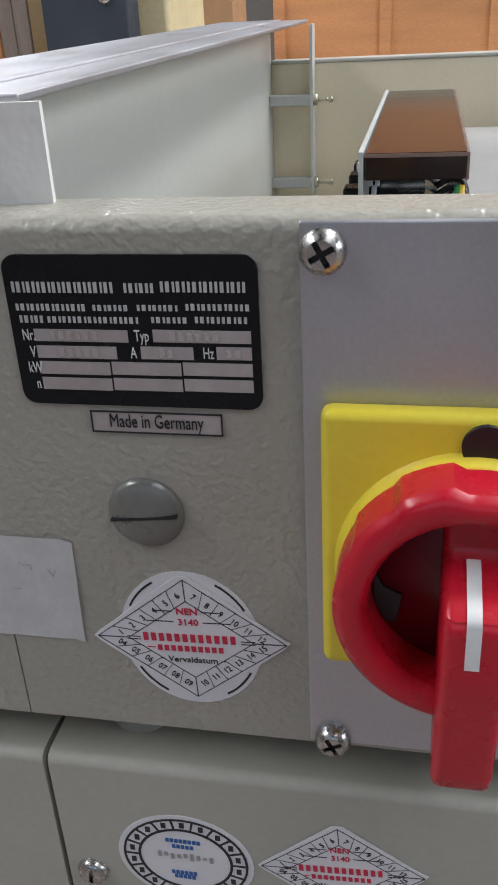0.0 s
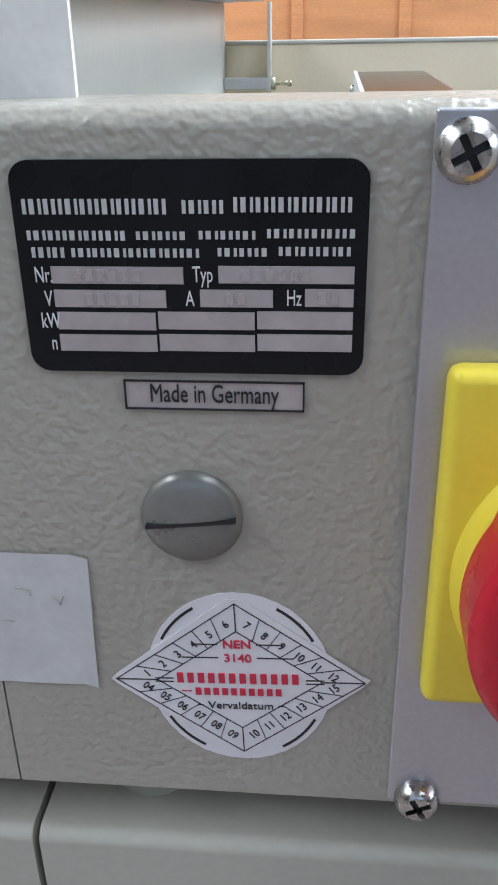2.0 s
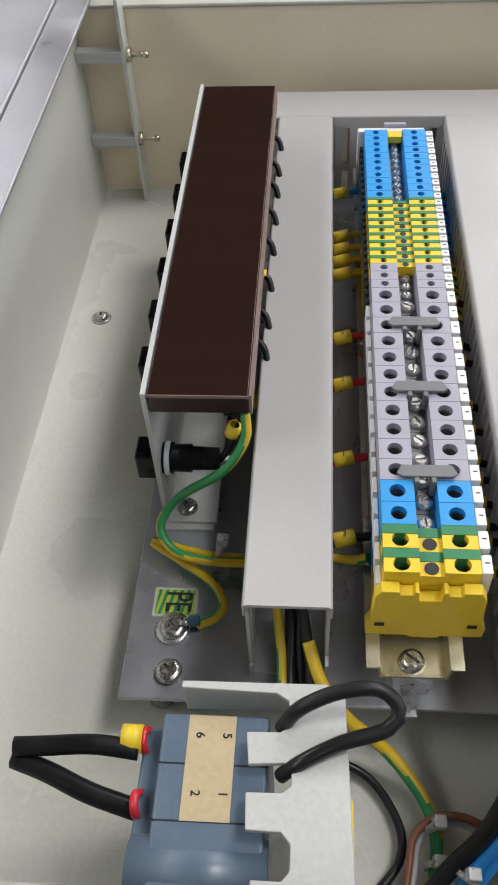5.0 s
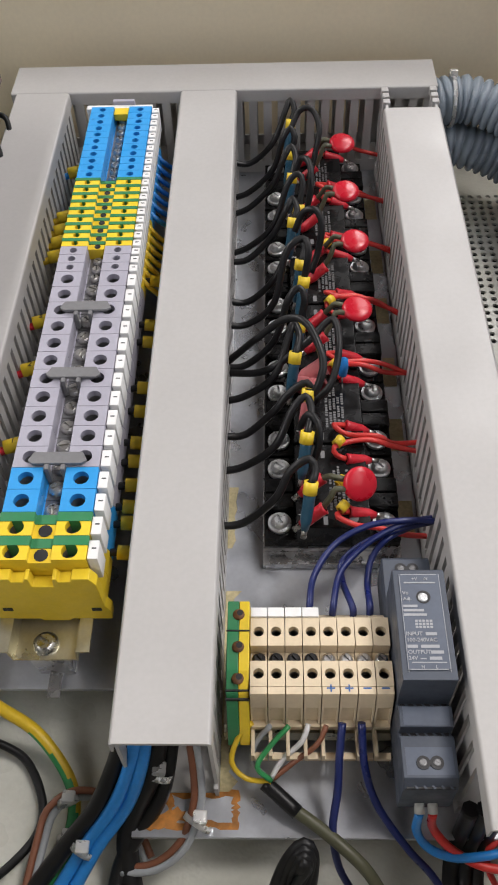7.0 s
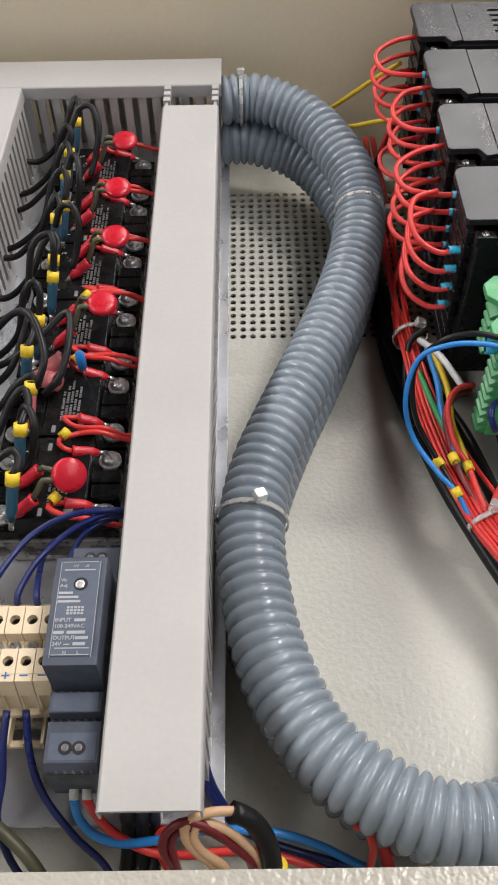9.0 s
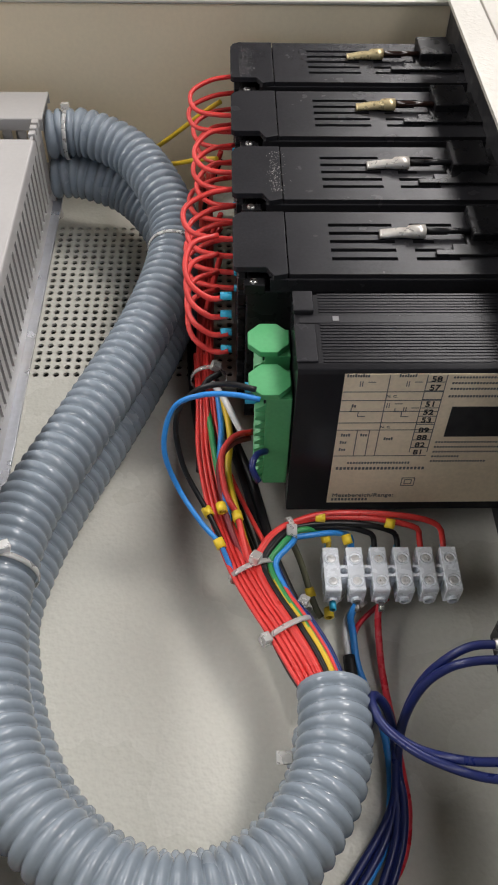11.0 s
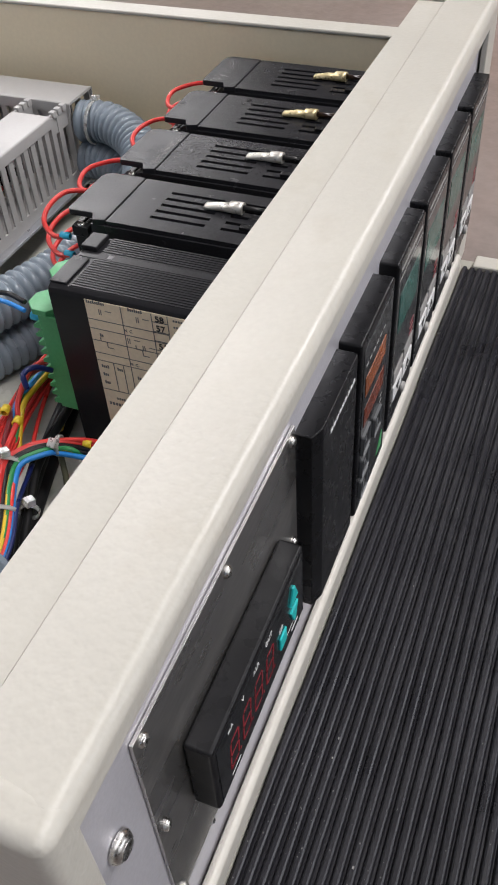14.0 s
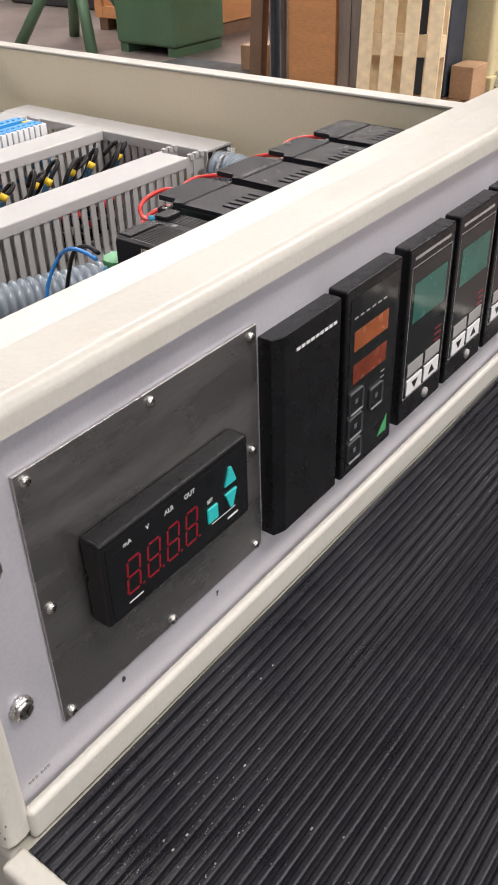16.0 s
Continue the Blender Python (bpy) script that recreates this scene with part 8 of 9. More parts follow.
wire([(-0.3263, 0.1190, 0.0440), (-0.3263, 0.1235, 0.0500), (-0.3263, 0.1263, 0.0560), (-0.3256, 0.1413, 0.0480), (-0.3229, 0.1514, 0.0500), (-0.3149, 0.1585, 0.0540), (-0.2929, 0.1705, 0.0500)], 0.0013, W_NAVY, "dark blue wire looping over to the duct")
wire([(-0.3138, 0.0575, 0.0428), (-0.3138, 0.0545, 0.0320), (-0.3090, 0.0505, 0.0250), (-0.3000, 0.0482, 0.0225), (-0.2880, 0.0490, 0.0225), (-0.2730, 0.0520, 0.0220), (-0.2550, 0.0522, 0.0215), (-0.2430, 0.0510, 0.0195), (-0.2300, 0.0480, 0.0150), (-0.2160, 0.0430, 0.0090), (-0.2003, 0.0386, 0.0060)], 0.0016, W_BLUE, "blue wire from the power supply")
wire([(-0.3094, 0.0575, 0.0428), (-0.3082, 0.0555, 0.0320), (-0.3010, 0.0505, 0.0235), (-0.2900, 0.0462, 0.0190), (-0.2770, 0.0452, 0.0180), (-0.2630, 0.0462, 0.0180), (-0.2500, 0.0458, 0.0160), (-0.2323, 0.0420, 0.0110), (-0.2167, 0.0349, 0.0070)], 0.0016, W_RED, "red wire from the power supply")
wire([(-0.2723, 0.0681, 0.0440), (-0.2690, 0.0618, 0.0320), (-0.2638, 0.0569, 0.0220), (-0.2540, 0.0519, 0.0140), (-0.2359, 0.0472, 0.0090), (-0.2160, 0.0422, 0.0070)], 0.0016, W_NAVY, "dark blue wire leaving the duct side")
wire([(-0.2716, 0.0714, 0.0440), (-0.2675, 0.0633, 0.0300), (-0.2599, 0.0560, 0.0180), (-0.2480, 0.0501, 0.0110), (-0.2319, 0.0455, 0.0080), (-0.2162, 0.0387, 0.0060)], 0.0016, W_NAVY, "dark blue wire leaving the duct side")
wire([(-0.2620, 0.0320, 0.0060), (-0.2625, 0.0335, 0.0300), (-0.2630, 0.0350, 0.0460), (-0.2700, 0.0380, 0.0540), (-0.2722, 0.0410, 0.0600), (-0.2700, 0.0437, 0.0632), (-0.2645, 0.0432, 0.0620), (-0.2588, 0.0410, 0.0570), (-0.2530, 0.0375, 0.0470), (-0.2510, 0.0345, 0.0300), (-0.2500, 0.0330, 0.0060)], 0.0015, W_TAN, "tan wire bent round by the front rim")
wire([(-0.2650, 0.0320, 0.0060), (-0.2655, 0.0335, 0.0300), (-0.2662, 0.0350, 0.0460), (-0.2732, 0.0390, 0.0560), (-0.2750, 0.0420, 0.0620), (-0.2722, 0.0448, 0.0652), (-0.2660, 0.0463, 0.0660), (-0.2590, 0.0470, 0.0640)], 0.0016, W_TAN, "tan wire bent round by the front rim")
wire([(-0.2785, 0.0320, 0.0060), (-0.2788, 0.0335, 0.0300), (-0.2790, 0.0350, 0.0460), (-0.2820, 0.0382, 0.0560), (-0.2802, 0.0418, 0.0620), (-0.2740, 0.0440, 0.0648), (-0.2660, 0.0422, 0.0620), (-0.2600, 0.0390, 0.0540), (-0.2540, 0.0358, 0.0440), (-0.2520, 0.0335, 0.0060)], 0.0014, W_DRED, "dark red wire looped by the front rim")
wire([(-0.2772, 0.0325, 0.0060), (-0.2775, 0.0335, 0.0300), (-0.2780, 0.0350, 0.0460), (-0.2792, 0.0390, 0.0560), (-0.2775, 0.0418, 0.0602), (-0.2710, 0.0430, 0.0618), (-0.2640, 0.0410, 0.0580), (-0.2565, 0.0378, 0.0500), (-0.2535, 0.0350, 0.0300), (-0.2530, 0.0335, 0.0060)], 0.0014, W_DRED, "dark red wire looped by the front rim")
wire([(-0.2605, 0.0470, 0.0640), (-0.2552, 0.0457, 0.0610), (-0.2512, 0.0428, 0.0550), (-0.2490, 0.0392, 0.0490), (-0.2478, 0.0350, 0.0400), (-0.2470, 0.0330, 0.0200), (-0.2465, 0.0325, 0.0060)], 0.0034, W_BLACK, "black heat shrink sleeve by the front rim")
marker((-0.2474, 0.0352, 0.0390), (0.1, -0.5, -0.9), 0.0046, 0.0050, YELLOW, "yellow flag on a black sleeve")
wire([(-0.2842, 0.0419, 0.0080), (-0.2875, 0.0470, 0.0140), (-0.2876, 0.0515, 0.0200), (-0.2824, 0.0542, 0.0240), (-0.2755, 0.0537, 0.0240)], 0.0012, W_RED, "thin red wire loop by the front rim")
wire([(-0.2158, 0.0541, 0.0160), (-0.2060, 0.0511, 0.0160), (-0.1960, 0.0473, 0.0120), (-0.1869, 0.0435, 0.0080)], 0.0013, W_TAN, "tan wire beside the hose")
wire([(-0.2058, 0.0516, 0.0140), (-0.1999, 0.0483, 0.0120), (-0.1949, 0.0436, 0.0080)], 0.0013, W_TAN, "tan wire beside the hose")
wire([(-0.2059, 0.0423, 0.0060), (-0.2079, 0.0484, 0.0120), (-0.2116, 0.0536, 0.0140)], 0.0024, W_RED, "red lead beside the hose")
wire([(-0.1504, 0.2110, 0.0960), (-0.1611, 0.2128, 0.0970), (-0.1735, 0.2134, 0.0960), (-0.1847, 0.2137, 0.0880), (-0.1889, 0.2063, 0.0720), (-0.1840, 0.2001, 0.0540), (-0.1740, 0.1872, 0.0460), (-0.1666, 0.1798, 0.0420), (-0.1612, 0.1700, 0.0360), (-0.1520, 0.1570, 0.0300), (-0.1440, 0.1440, 0.0300)], 0.0011, W_BLUE, "sky blue wire arching from the green connector")
wire([(-0.1519, 0.2144, 0.0980), (-0.1642, 0.2176, 0.0980), (-0.1765, 0.2187, 0.0920), (-0.1842, 0.2185, 0.0760), (-0.1820, 0.2100, 0.0560), (-0.1717, 0.1957, 0.0419), (-0.1640, 0.1800, 0.0370), (-0.1560, 0.1660, 0.0300), (-0.1480, 0.1520, 0.0300)], 0.0012, W_BLACK, "black wire arching from the green connector")
wire([(-0.1771, 0.4830, 0.0050), (-0.1769, 0.4600, 0.0050), (-0.1781, 0.3927, 0.0050), (-0.1770, 0.3370, 0.0050), (-0.1719, 0.2759, 0.0050), (-0.1588, 0.2198, 0.0050), (-0.1455, 0.1760, 0.0050), (-0.1338, 0.1440, 0.0070), (-0.1258, 0.1235, 0.0120)], 0.0041, W_BLACK, "thick black cable on the tray floor")
# added third cable, widens the dark shadow band along the other two
wire([(-0.1815, 0.4500, 0.0055), (-0.1812, 0.3900, 0.0055), (-0.1800, 0.3300, 0.0055), (-0.1730, 0.2700, 0.0100), (-0.1610, 0.2180, 0.0115), (-0.1480, 0.1770, 0.0115), (-0.1350, 0.1430, 0.0120), (-0.1265, 0.1230, 0.0150)], 0.0036, W_BLACK, "added thick black cable over two others, in place of their shadow")
wire([(-0.1824, 0.4337, 0.0040), (-0.1828, 0.3577, 0.0040), (-0.1776, 0.2810, 0.0040), (-0.1645, 0.2206, 0.0040), (-0.1504, 0.1783, 0.0040), (-0.1372, 0.1438, 0.0060), (-0.1277, 0.1245, 0.0100)], 0.0036, W_BLACK, "thick black cable on the tray floor")
wire([(-0.1677, 0.2647, 0.0420), (-0.1659, 0.2423, 0.0420), (-0.1665, 0.2215, 0.0420), (-0.1646, 0.2019, 0.0420), (-0.1560, 0.1800, 0.0285), (-0.1410, 0.1480, 0.0285), (-0.1280, 0.1150, 0.0285)], 0.0015, W_BLUE, "blue wire in the loom")
wire([(-0.1653, 0.2598, 0.0430), (-0.1620, 0.2378, 0.0430), (-0.1629, 0.2181, 0.0420), (-0.1606, 0.2018, 0.0420), (-0.1530, 0.1800, 0.0285), (-0.1380, 0.1480, 0.0285), (-0.1262, 0.1150, 0.0285)], 0.0015, W_YEL, "yellow wire in the loom")
wire([(-0.1745, 0.2900, 0.0300), (-0.1712, 0.2500, 0.0360), (-0.1668, 0.2149, 0.0420), (-0.1600, 0.1960, 0.0400), (-0.1520, 0.1720, 0.0285), (-0.1380, 0.1420, 0.0285), (-0.1270, 0.1140, 0.0285)], 0.0015, W_GRN, "green wire in the loom")
wire([(-0.1517, 0.2340, 0.0490), (-0.1600, 0.2299, 0.0510), (-0.1658, 0.2198, 0.0500), (-0.1640, 0.2043, 0.0440), (-0.1591, 0.1943, 0.0405), (-0.1555, 0.1780, 0.0375), (-0.1500, 0.1640, 0.0350), (-0.1400, 0.1450, 0.0340)], 0.0014, W_RED, "red wire curving into the loom")
wire([(-0.1530, 0.2323, 0.0470), (-0.1610, 0.2281, 0.0480), (-0.1668, 0.2173, 0.0470), (-0.1640, 0.1960, 0.0400), (-0.1570, 0.1760, 0.0360), (-0.1500, 0.1620, 0.0340), (-0.1420, 0.1480, 0.0330)], 0.0014, W_DRED, "dark red wire curving into the loom")
wire([(-0.1700, 0.2720, 0.0400), (-0.1660, 0.2600, 0.0460), (-0.1624, 0.2485, 0.0490), (-0.1591, 0.2394, 0.0490), (-0.1563, 0.2341, 0.0470), (-0.1597, 0.2307, 0.0470)], 0.0016, W_WHITE, "white wire curving into the loom")
wire([(-0.1470, 0.2141, 0.0600), (-0.1512, 0.2074, 0.0660), (-0.1533, 0.2012, 0.0660), (-0.1506, 0.1983, 0.0600)], 0.0014, W_NAVY, "blue wire at the green connector")
def to_strip(slot, layer, way, rise, hump):
    """The line of a wire out of the hose, along the loom and over to a way of the strip connector."""
    line = [in_loom(q, slot, layer) for q in (13, 12, 11, 10, 9)]
    x = SX[way]
    line += [Vector((-0.1515 + rise * 1.1, 0.1725, 0.0375)), Vector((-0.1478 + rise * 1.3, 0.1830 - rise * 0.4, 0.0375))]
    line += [Vector((-0.1425 + rise, 0.1895 - rise * 0.7, 0.0365)), Vector((-0.1361, 0.1940 - rise * 0.8, 0.0355 - rise * 0.4))]
    return line + [Vector(p) for p in hump] + [Vector((x - 0.0006, 0.1968, 0.0205)), Vector((x, 0.1915, 0.0166))]


wire(to_strip(4.6, -0.3, 5, 0.0, ((-0.1220, 0.1990, 0.0350), (-0.1000, 0.2010, 0.0325), (-0.0790, 0.2010, 0.0285), (-0.0695, 0.1995, 0.0245))), 0.00135, W_RED, "red wire to the strip connector")
wire(to_strip(5.0, 0.2, 4, 0.0008, ((-0.1220, 0.1985, 0.0330), (-0.1020, 0.1995, 0.0310), (-0.0870, 0.1990, 0.0275), (-0.0790, 0.1985, 0.0240))), 0.00135, W_RED, "red wire to the strip connector")
wire(to_strip(6.0, -0.1, 3, 0.0022, ((-0.1200, 0.1965, 0.0315), (-0.1040, 0.1975, 0.0290), (-0.0930, 0.1975, 0.0250))), 0.0013, W_BLACK, "black wire to the strip connector")
wire(to_strip(6.0, 0.9, 2, 0.0030, ((-0.1220, 0.1955, 0.0300), (-0.1100, 0.1965, 0.0280), (-0.1020, 0.1965, 0.0245))), 0.0013, W_BLACK, "black wire to the strip connector")
wire(to_strip(8.0, 0.2, 1, 0.0072, ((-0.1270, 0.1905, 0.0315), (-0.1170, 0.1935, 0.0285))), 0.0013, W_BLUE, "blue wire to the strip connector")
striped(to_strip(7.0, -0.2, 0, 0.0050, ((-0.1290, 0.1925, 0.0330),)), 0.0013, "earth wire to the strip connector", False)
wire([in_loom(q, 7.9, 0.0) for q in (13, 12, 11, 10, 9)] + [Vector((-0.1440, 0.1720, 0.0350)), Vector((-0.1475, 0.1850, 0.0330)), Vector((-0.1545, 0.2020, 0.0330)), Vector((-0.1630, 0.2260, 0.0330)), Vector((-0.1700, 0.2600, 0.0310))], 0.0011, W_RED, "red loom wire at the edge of the loom")
wire([in_loom(q, 8.8, 0.5) for q in (13, 12, 11, 10)] + [Vector((-0.1375, 0.1610, 0.0320)), Vector((-0.1440, 0.1800, 0.0300))], 0.0011, W_NAVY, "dark blue wire in the loom")
wire([(SX[1], 0.1660, 0.0140), (-0.1108, 0.1620, 0.0115), (-0.1100, 0.1560, 0.0080), (-0.1090, 0.1430, 0.0050), (-0.1055, 0.1300, 0.0042), (-0.1018, 0.1180, 0.0042), (-0.1005, 0.1020, 0.0045), (-0.1022, 0.0850, 0.0045), (-0.1070, 0.0690, 0.0040), (-0.1220, 0.0490, 0.0040), (-0.1400, 0.0330, 0.0040)], 0.0016, W_BLUE, "blue wire below the strip connector")
wire([(SX[2], 0.1660, 0.0140), (-0.0988, 0.1630, 0.0115), (-0.0990, 0.1560, 0.0080), (-0.0988, 0.1390, 0.0045), (-0.0970, 0.1170, 0.0040), (-0.0957, 0.0970, 0.0040), (-0.0955, 0.0820, 0.0040), (-0.1010, 0.0640, 0.0040), (-0.1180, 0.0440, 0.0040), (-0.1290, 0.0330, 0.0040)], 0.0015, REDSL, "crimson wire below the strip connector")
wire([(-0.1030, 0.1710, 0.0080), (-0.1105, 0.1650, 0.0080), (-0.1128, 0.1580, 0.0060), (-0.1122, 0.1440, 0.0050)], 0.0014, W_WHITE, "white wire below the strip connector")
wire([(-0.0930, 0.1725, 0.0080), (-0.1030, 0.1650, 0.0060), (-0.1080, 0.1590, 0.0045), (-0.1108, 0.1500, 0.0040), (-0.1118, 0.1410, 0.0045)], 0.0012, REDSL, "thin crimson wire below the strip connector")
wire([(-0.1121, 0.1465, 0.0050), (-0.1119, 0.1340, 0.0050), (-0.1130, 0.1230, 0.0060), (-0.1145, 0.1110, 0.0045), (-0.1180, 0.0980, 0.0035), (-0.1270, 0.0900, 0.0030)], 0.0028, W_BLACK, "black sleeved cable on the tray floor")
wire([(-0.1361, 0.1915, 0.0280), (-0.1312, 0.1850, 0.0180), (-0.1270, 0.1750, 0.0090), (-0.1248, 0.1690, 0.0060), (-0.1225, 0.1655, 0.0040)], 0.0015, W_OLIVE, "dull green earth wire hanging loose")
wire([(-0.0675, 0.1209, 0.0672), (-0.0775, 0.1210, 0.0660), (-0.0860, 0.1190, 0.0600), (-0.0930, 0.1160, 0.0480), (-0.0970, 0.1110, 0.0300), (-0.0990, 0.1040, 0.0120), (-0.0990, 0.0900, 0.0070), (-0.1030, 0.0700, 0.0060), (-0.1150, 0.0460, 0.0050), (-0.1250, 0.0320, 0.0050)], 0.0017, W_NAVY, "dark blue wire to the meter terminals")
wire([(-0.0675, 0.1152, 0.0672), (-0.0785, 0.1152, 0.0660), (-0.0870, 0.1150, 0.0600), (-0.0940, 0.1130, 0.0480), (-0.0980, 0.1080, 0.0280), (-0.0985, 0.0980, 0.0110), (-0.0975, 0.0860, 0.0080), (-0.1000, 0.0700, 0.0060), (-0.1110, 0.0460, 0.0050), (-0.1210, 0.0320, 0.0050)], 0.0017, W_NAVY, "dark blue wire to the meter terminals")
for dy, dz in ((0.0, 0.0), (-0.0055, 0.0015)):
    wire([(-0.0675, 0.0800 + dy, 0.0690), (-0.0760, 0.0825 + dy, 0.0600), (-0.0850, 0.0870 + dy * 0.7, 0.0500), (-0.0980, 0.0930 + dy * 0.4, 0.0450 + dz), (-0.1080, 0.1020 + dy * 0.2, 0.0430 + dz), (-0.1110, 0.1110, 0.0400 + dz), (-0.1085, 0.1165 + dy * 0.1, 0.0350 + dz), (-0.1030, 0.1150 + dy * 0.3, 0.0270), (-0.1000, 0.1080 + dy * 0.3, 0.0180), (-0.0995, 0.0970, 0.0100 + dz), (-0.1010, 0.0840 - dy * 0.5, 0.0060), (-0.1080, 0.0690 - dy, 0.0050), (-0.1250, 0.0470 - dy, 0.0045), (-0.1400, 0.0330 - dy * 0.3, 0.0045)], 0.0017, W_NAVY, "dark blue wire curling up to the meter terminals")
for pts in ([(-0.1690, 0.3000, 0.0120), (-0.1600, 0.2550, 0.0200), (-0.1520, 0.2250, 0.0250), (-0.1470, 0.2000, 0.0270), (-0.1425, 0.1800, 0.0270), (-0.1335, 0.1575, 0.0240), (-0.1262, 0.1410, 0.0225), (-0.1165, 0.1230, 0.0215), (-0.1110, 0.1080, 0.0140), (-0.1135, 0.0960, 0.0050), (-0.1220, 0.0900, 0.0030)], [(-0.1710, 0.3000, 0.0100), (-0.1620, 0.2550, 0.0180), (-0.1550, 0.2250, 0.0230), (-0.1500, 0.2000, 0.0250), (-0.1455, 0.1800, 0.0260), (-0.1360, 0.1570, 0.0220), (-0.1285, 0.1400, 0.0205), (-0.1190, 0.1220, 0.0180), (-0.1130, 0.1090, 0.0110), (-0.1160, 0.0980, 0.0040), (-0.1250, 0.0920, 0.0030)]):
    wire(pts, 0.0022, W_BLACK, "black cable beside the loom")
wire([(-0.3517, 0.4098, 0.0720), (-0.3460, 0.4173, 0.0800), (-0.3392, 0.4172, 0.0810), (-0.3352, 0.4088, 0.0740), (-0.3379, 0.4001, 0.0620), (-0.3411, 0.3917, 0.0540)], 0.0017, W_BLACK, "black control wire arching over a relay")
wire([(-0.3498, 0.3762, 0.0680), (-0.3457, 0.3786, 0.0760), (-0.3418, 0.3705, 0.0780), (-0.3413, 0.3607, 0.0700), (-0.3441, 0.3555, 0.0560)], 0.0017, W_BLACK, "black control wire arching over a relay")
wire([(-0.3502, 0.3288, 0.0680), (-0.3458, 0.3310, 0.0780), (-0.3398, 0.3291, 0.0800), (-0.3370, 0.3245, 0.0740), (-0.3390, 0.3185, 0.0620), (-0.3423, 0.3133, 0.0540)], 0.0017, W_BLACK, "black control wire arching over a relay")
wire([(-0.3842, 0.2548, 0.0500), (-0.3700, 0.2543, 0.0660), (-0.3560, 0.2534, 0.0800), (-0.3465, 0.2457, 0.0840), (-0.3403, 0.2300, 0.0780), (-0.3432, 0.2212, 0.0700), (-0.3464, 0.2220, 0.0640)], 0.0017, W_BLACK, "black control wire looping over the relays")
wire([(-0.3842, 0.2518, 0.0470), (-0.3650, 0.2432, 0.0580), (-0.3472, 0.2499, 0.0680), (-0.3350, 0.2593, 0.0740), (-0.3325, 0.2451, 0.0720), (-0.3363, 0.2297, 0.0640), (-0.3437, 0.2245, 0.0580)], 0.0017, W_BLACK, "black control wire looping over the relays")
wire([(-0.3506, 0.2062, 0.0620), (-0.3472, 0.2072, 0.0700), (-0.3434, 0.2032, 0.0700), (-0.3427, 0.1970, 0.0640), (-0.3456, 0.1928, 0.0540), (-0.3497, 0.1884, 0.0500)], 0.0017, W_BLACK, "black control wire arching over a relay")
wire([(-0.3670, 0.0249, 0.0140), (-0.3616, 0.0395, 0.0280), (-0.3568, 0.0457, 0.0380), (-0.3524, 0.0484, 0.0410), (-0.3491, 0.0457, 0.0380), (-0.3501, 0.0369, 0.0280), (-0.3540, 0.0249, 0.0140)], 0.0018, W_BLACK, "black wire of a bundle bent over by the front rim")
wire([(-0.3645, 0.0249, 0.0140), (-0.3595, 0.0395, 0.0280), (-0.3556, 0.0441, 0.0380), (-0.3525, 0.0464, 0.0410), (-0.3500, 0.0441, 0.0380), (-0.3520, 0.0369, 0.0280), (-0.3563, 0.0249, 0.0140)], 0.0018, W_BLACK, "black wire of a bundle bent over by the front rim")
wire([(-0.3620, 0.0249, 0.0140), (-0.3574, 0.0395, 0.0280), (-0.3544, 0.0426, 0.0380), (-0.3526, 0.0443, 0.0410), (-0.3509, 0.0426, 0.0380), (-0.3539, 0.0369, 0.0280), (-0.3586, 0.0249, 0.0140)], 0.0018, W_BLACK, "black wire of a bundle bent over by the front rim")
wire([(-0.3595, 0.0249, 0.0140), (-0.3553, 0.0395, 0.0280), (-0.3532, 0.0411, 0.0380), (-0.3527, 0.0423, 0.0410), (-0.3518, 0.0410, 0.0380), (-0.3558, 0.0369, 0.0280), (-0.3609, 0.0249, 0.0140)], 0.0018, W_BLACK, "black wire of a bundle bent over by the front rim")
for x, r in ((-0.2975, 0.0030), (-0.2925, 0.0032), (-0.2880, 0.0026)):
    wire([(x + 0.0010, 0.0590, 0.0420), (x, 0.0560, 0.0280), (x - 0.0010, 0.0530, 0.0120), (x - 0.0020, 0.0450, 0.0045), (x - 0.0030, 0.0340, 0.0040)], r, W_BLACK, "black cable hanging from the duct mouth")
wire([(-0.2197, 0.0511, 0.0300), (-0.2155, 0.0493, 0.0300), (-0.2131, 0.0453, 0.0240), (-0.2140, 0.0405, 0.0140)], 0.0015, W_RED, "dark red lead by the hose and front rim")


# ---- things standing in the hall ----
PLY = mat("orange_plywood", (0.58, 0.27, 0.11), 0.55, 0, 0.16, 2.2, 0.1, 60, stretch=(0.5, 0.5, 3))
PINE = mat("pale_pine", (0.82, 0.65, 0.41), 0.6, 0, 0.15, 5, 0.1, 90, stretch=(4, 4, 0.6), rnd=0.15)
OLDW = mat("grey_brown_wood", (0.20, 0.12, 0.075), 0.65, 0, 0.2, 4, 0.1, 80, rnd=0.15)
GREYW = mat("weathered_grey_wood", (0.25, 0.20, 0.165), 0.65, 0, 0.2, 4, 0.1, 80, stretch=(4, 4, 0.5), rnd=0.12)
CARDW = mat("pale_brown_wood", (0.42, 0.26, 0.15), 0.6, 0, 0.2, 4, 0.1, 80, rnd=0.2)
CARD = mat("cardboard", (0.42, 0.25, 0.13), 0.7, 0, 0.1, 5, 0.05, 60)
MGREEN = mat("machine_green", (0.075, 0.145, 0.08), 0.45, 0, 0.12, 4, 0.05, 60, dirt=0.3, dscale=8)
MCREAM = mat("machine_cream", (0.70, 0.61, 0.36), 0.5, 0, 0.1, 3, 0.05, 60, dirt=0.2, dscale=6)
ZINCG = mat("grey_zinc_steel", (0.22, 0.23, 0.25), 0.4, 0.6, 0.2, 6, 0.08, 60)
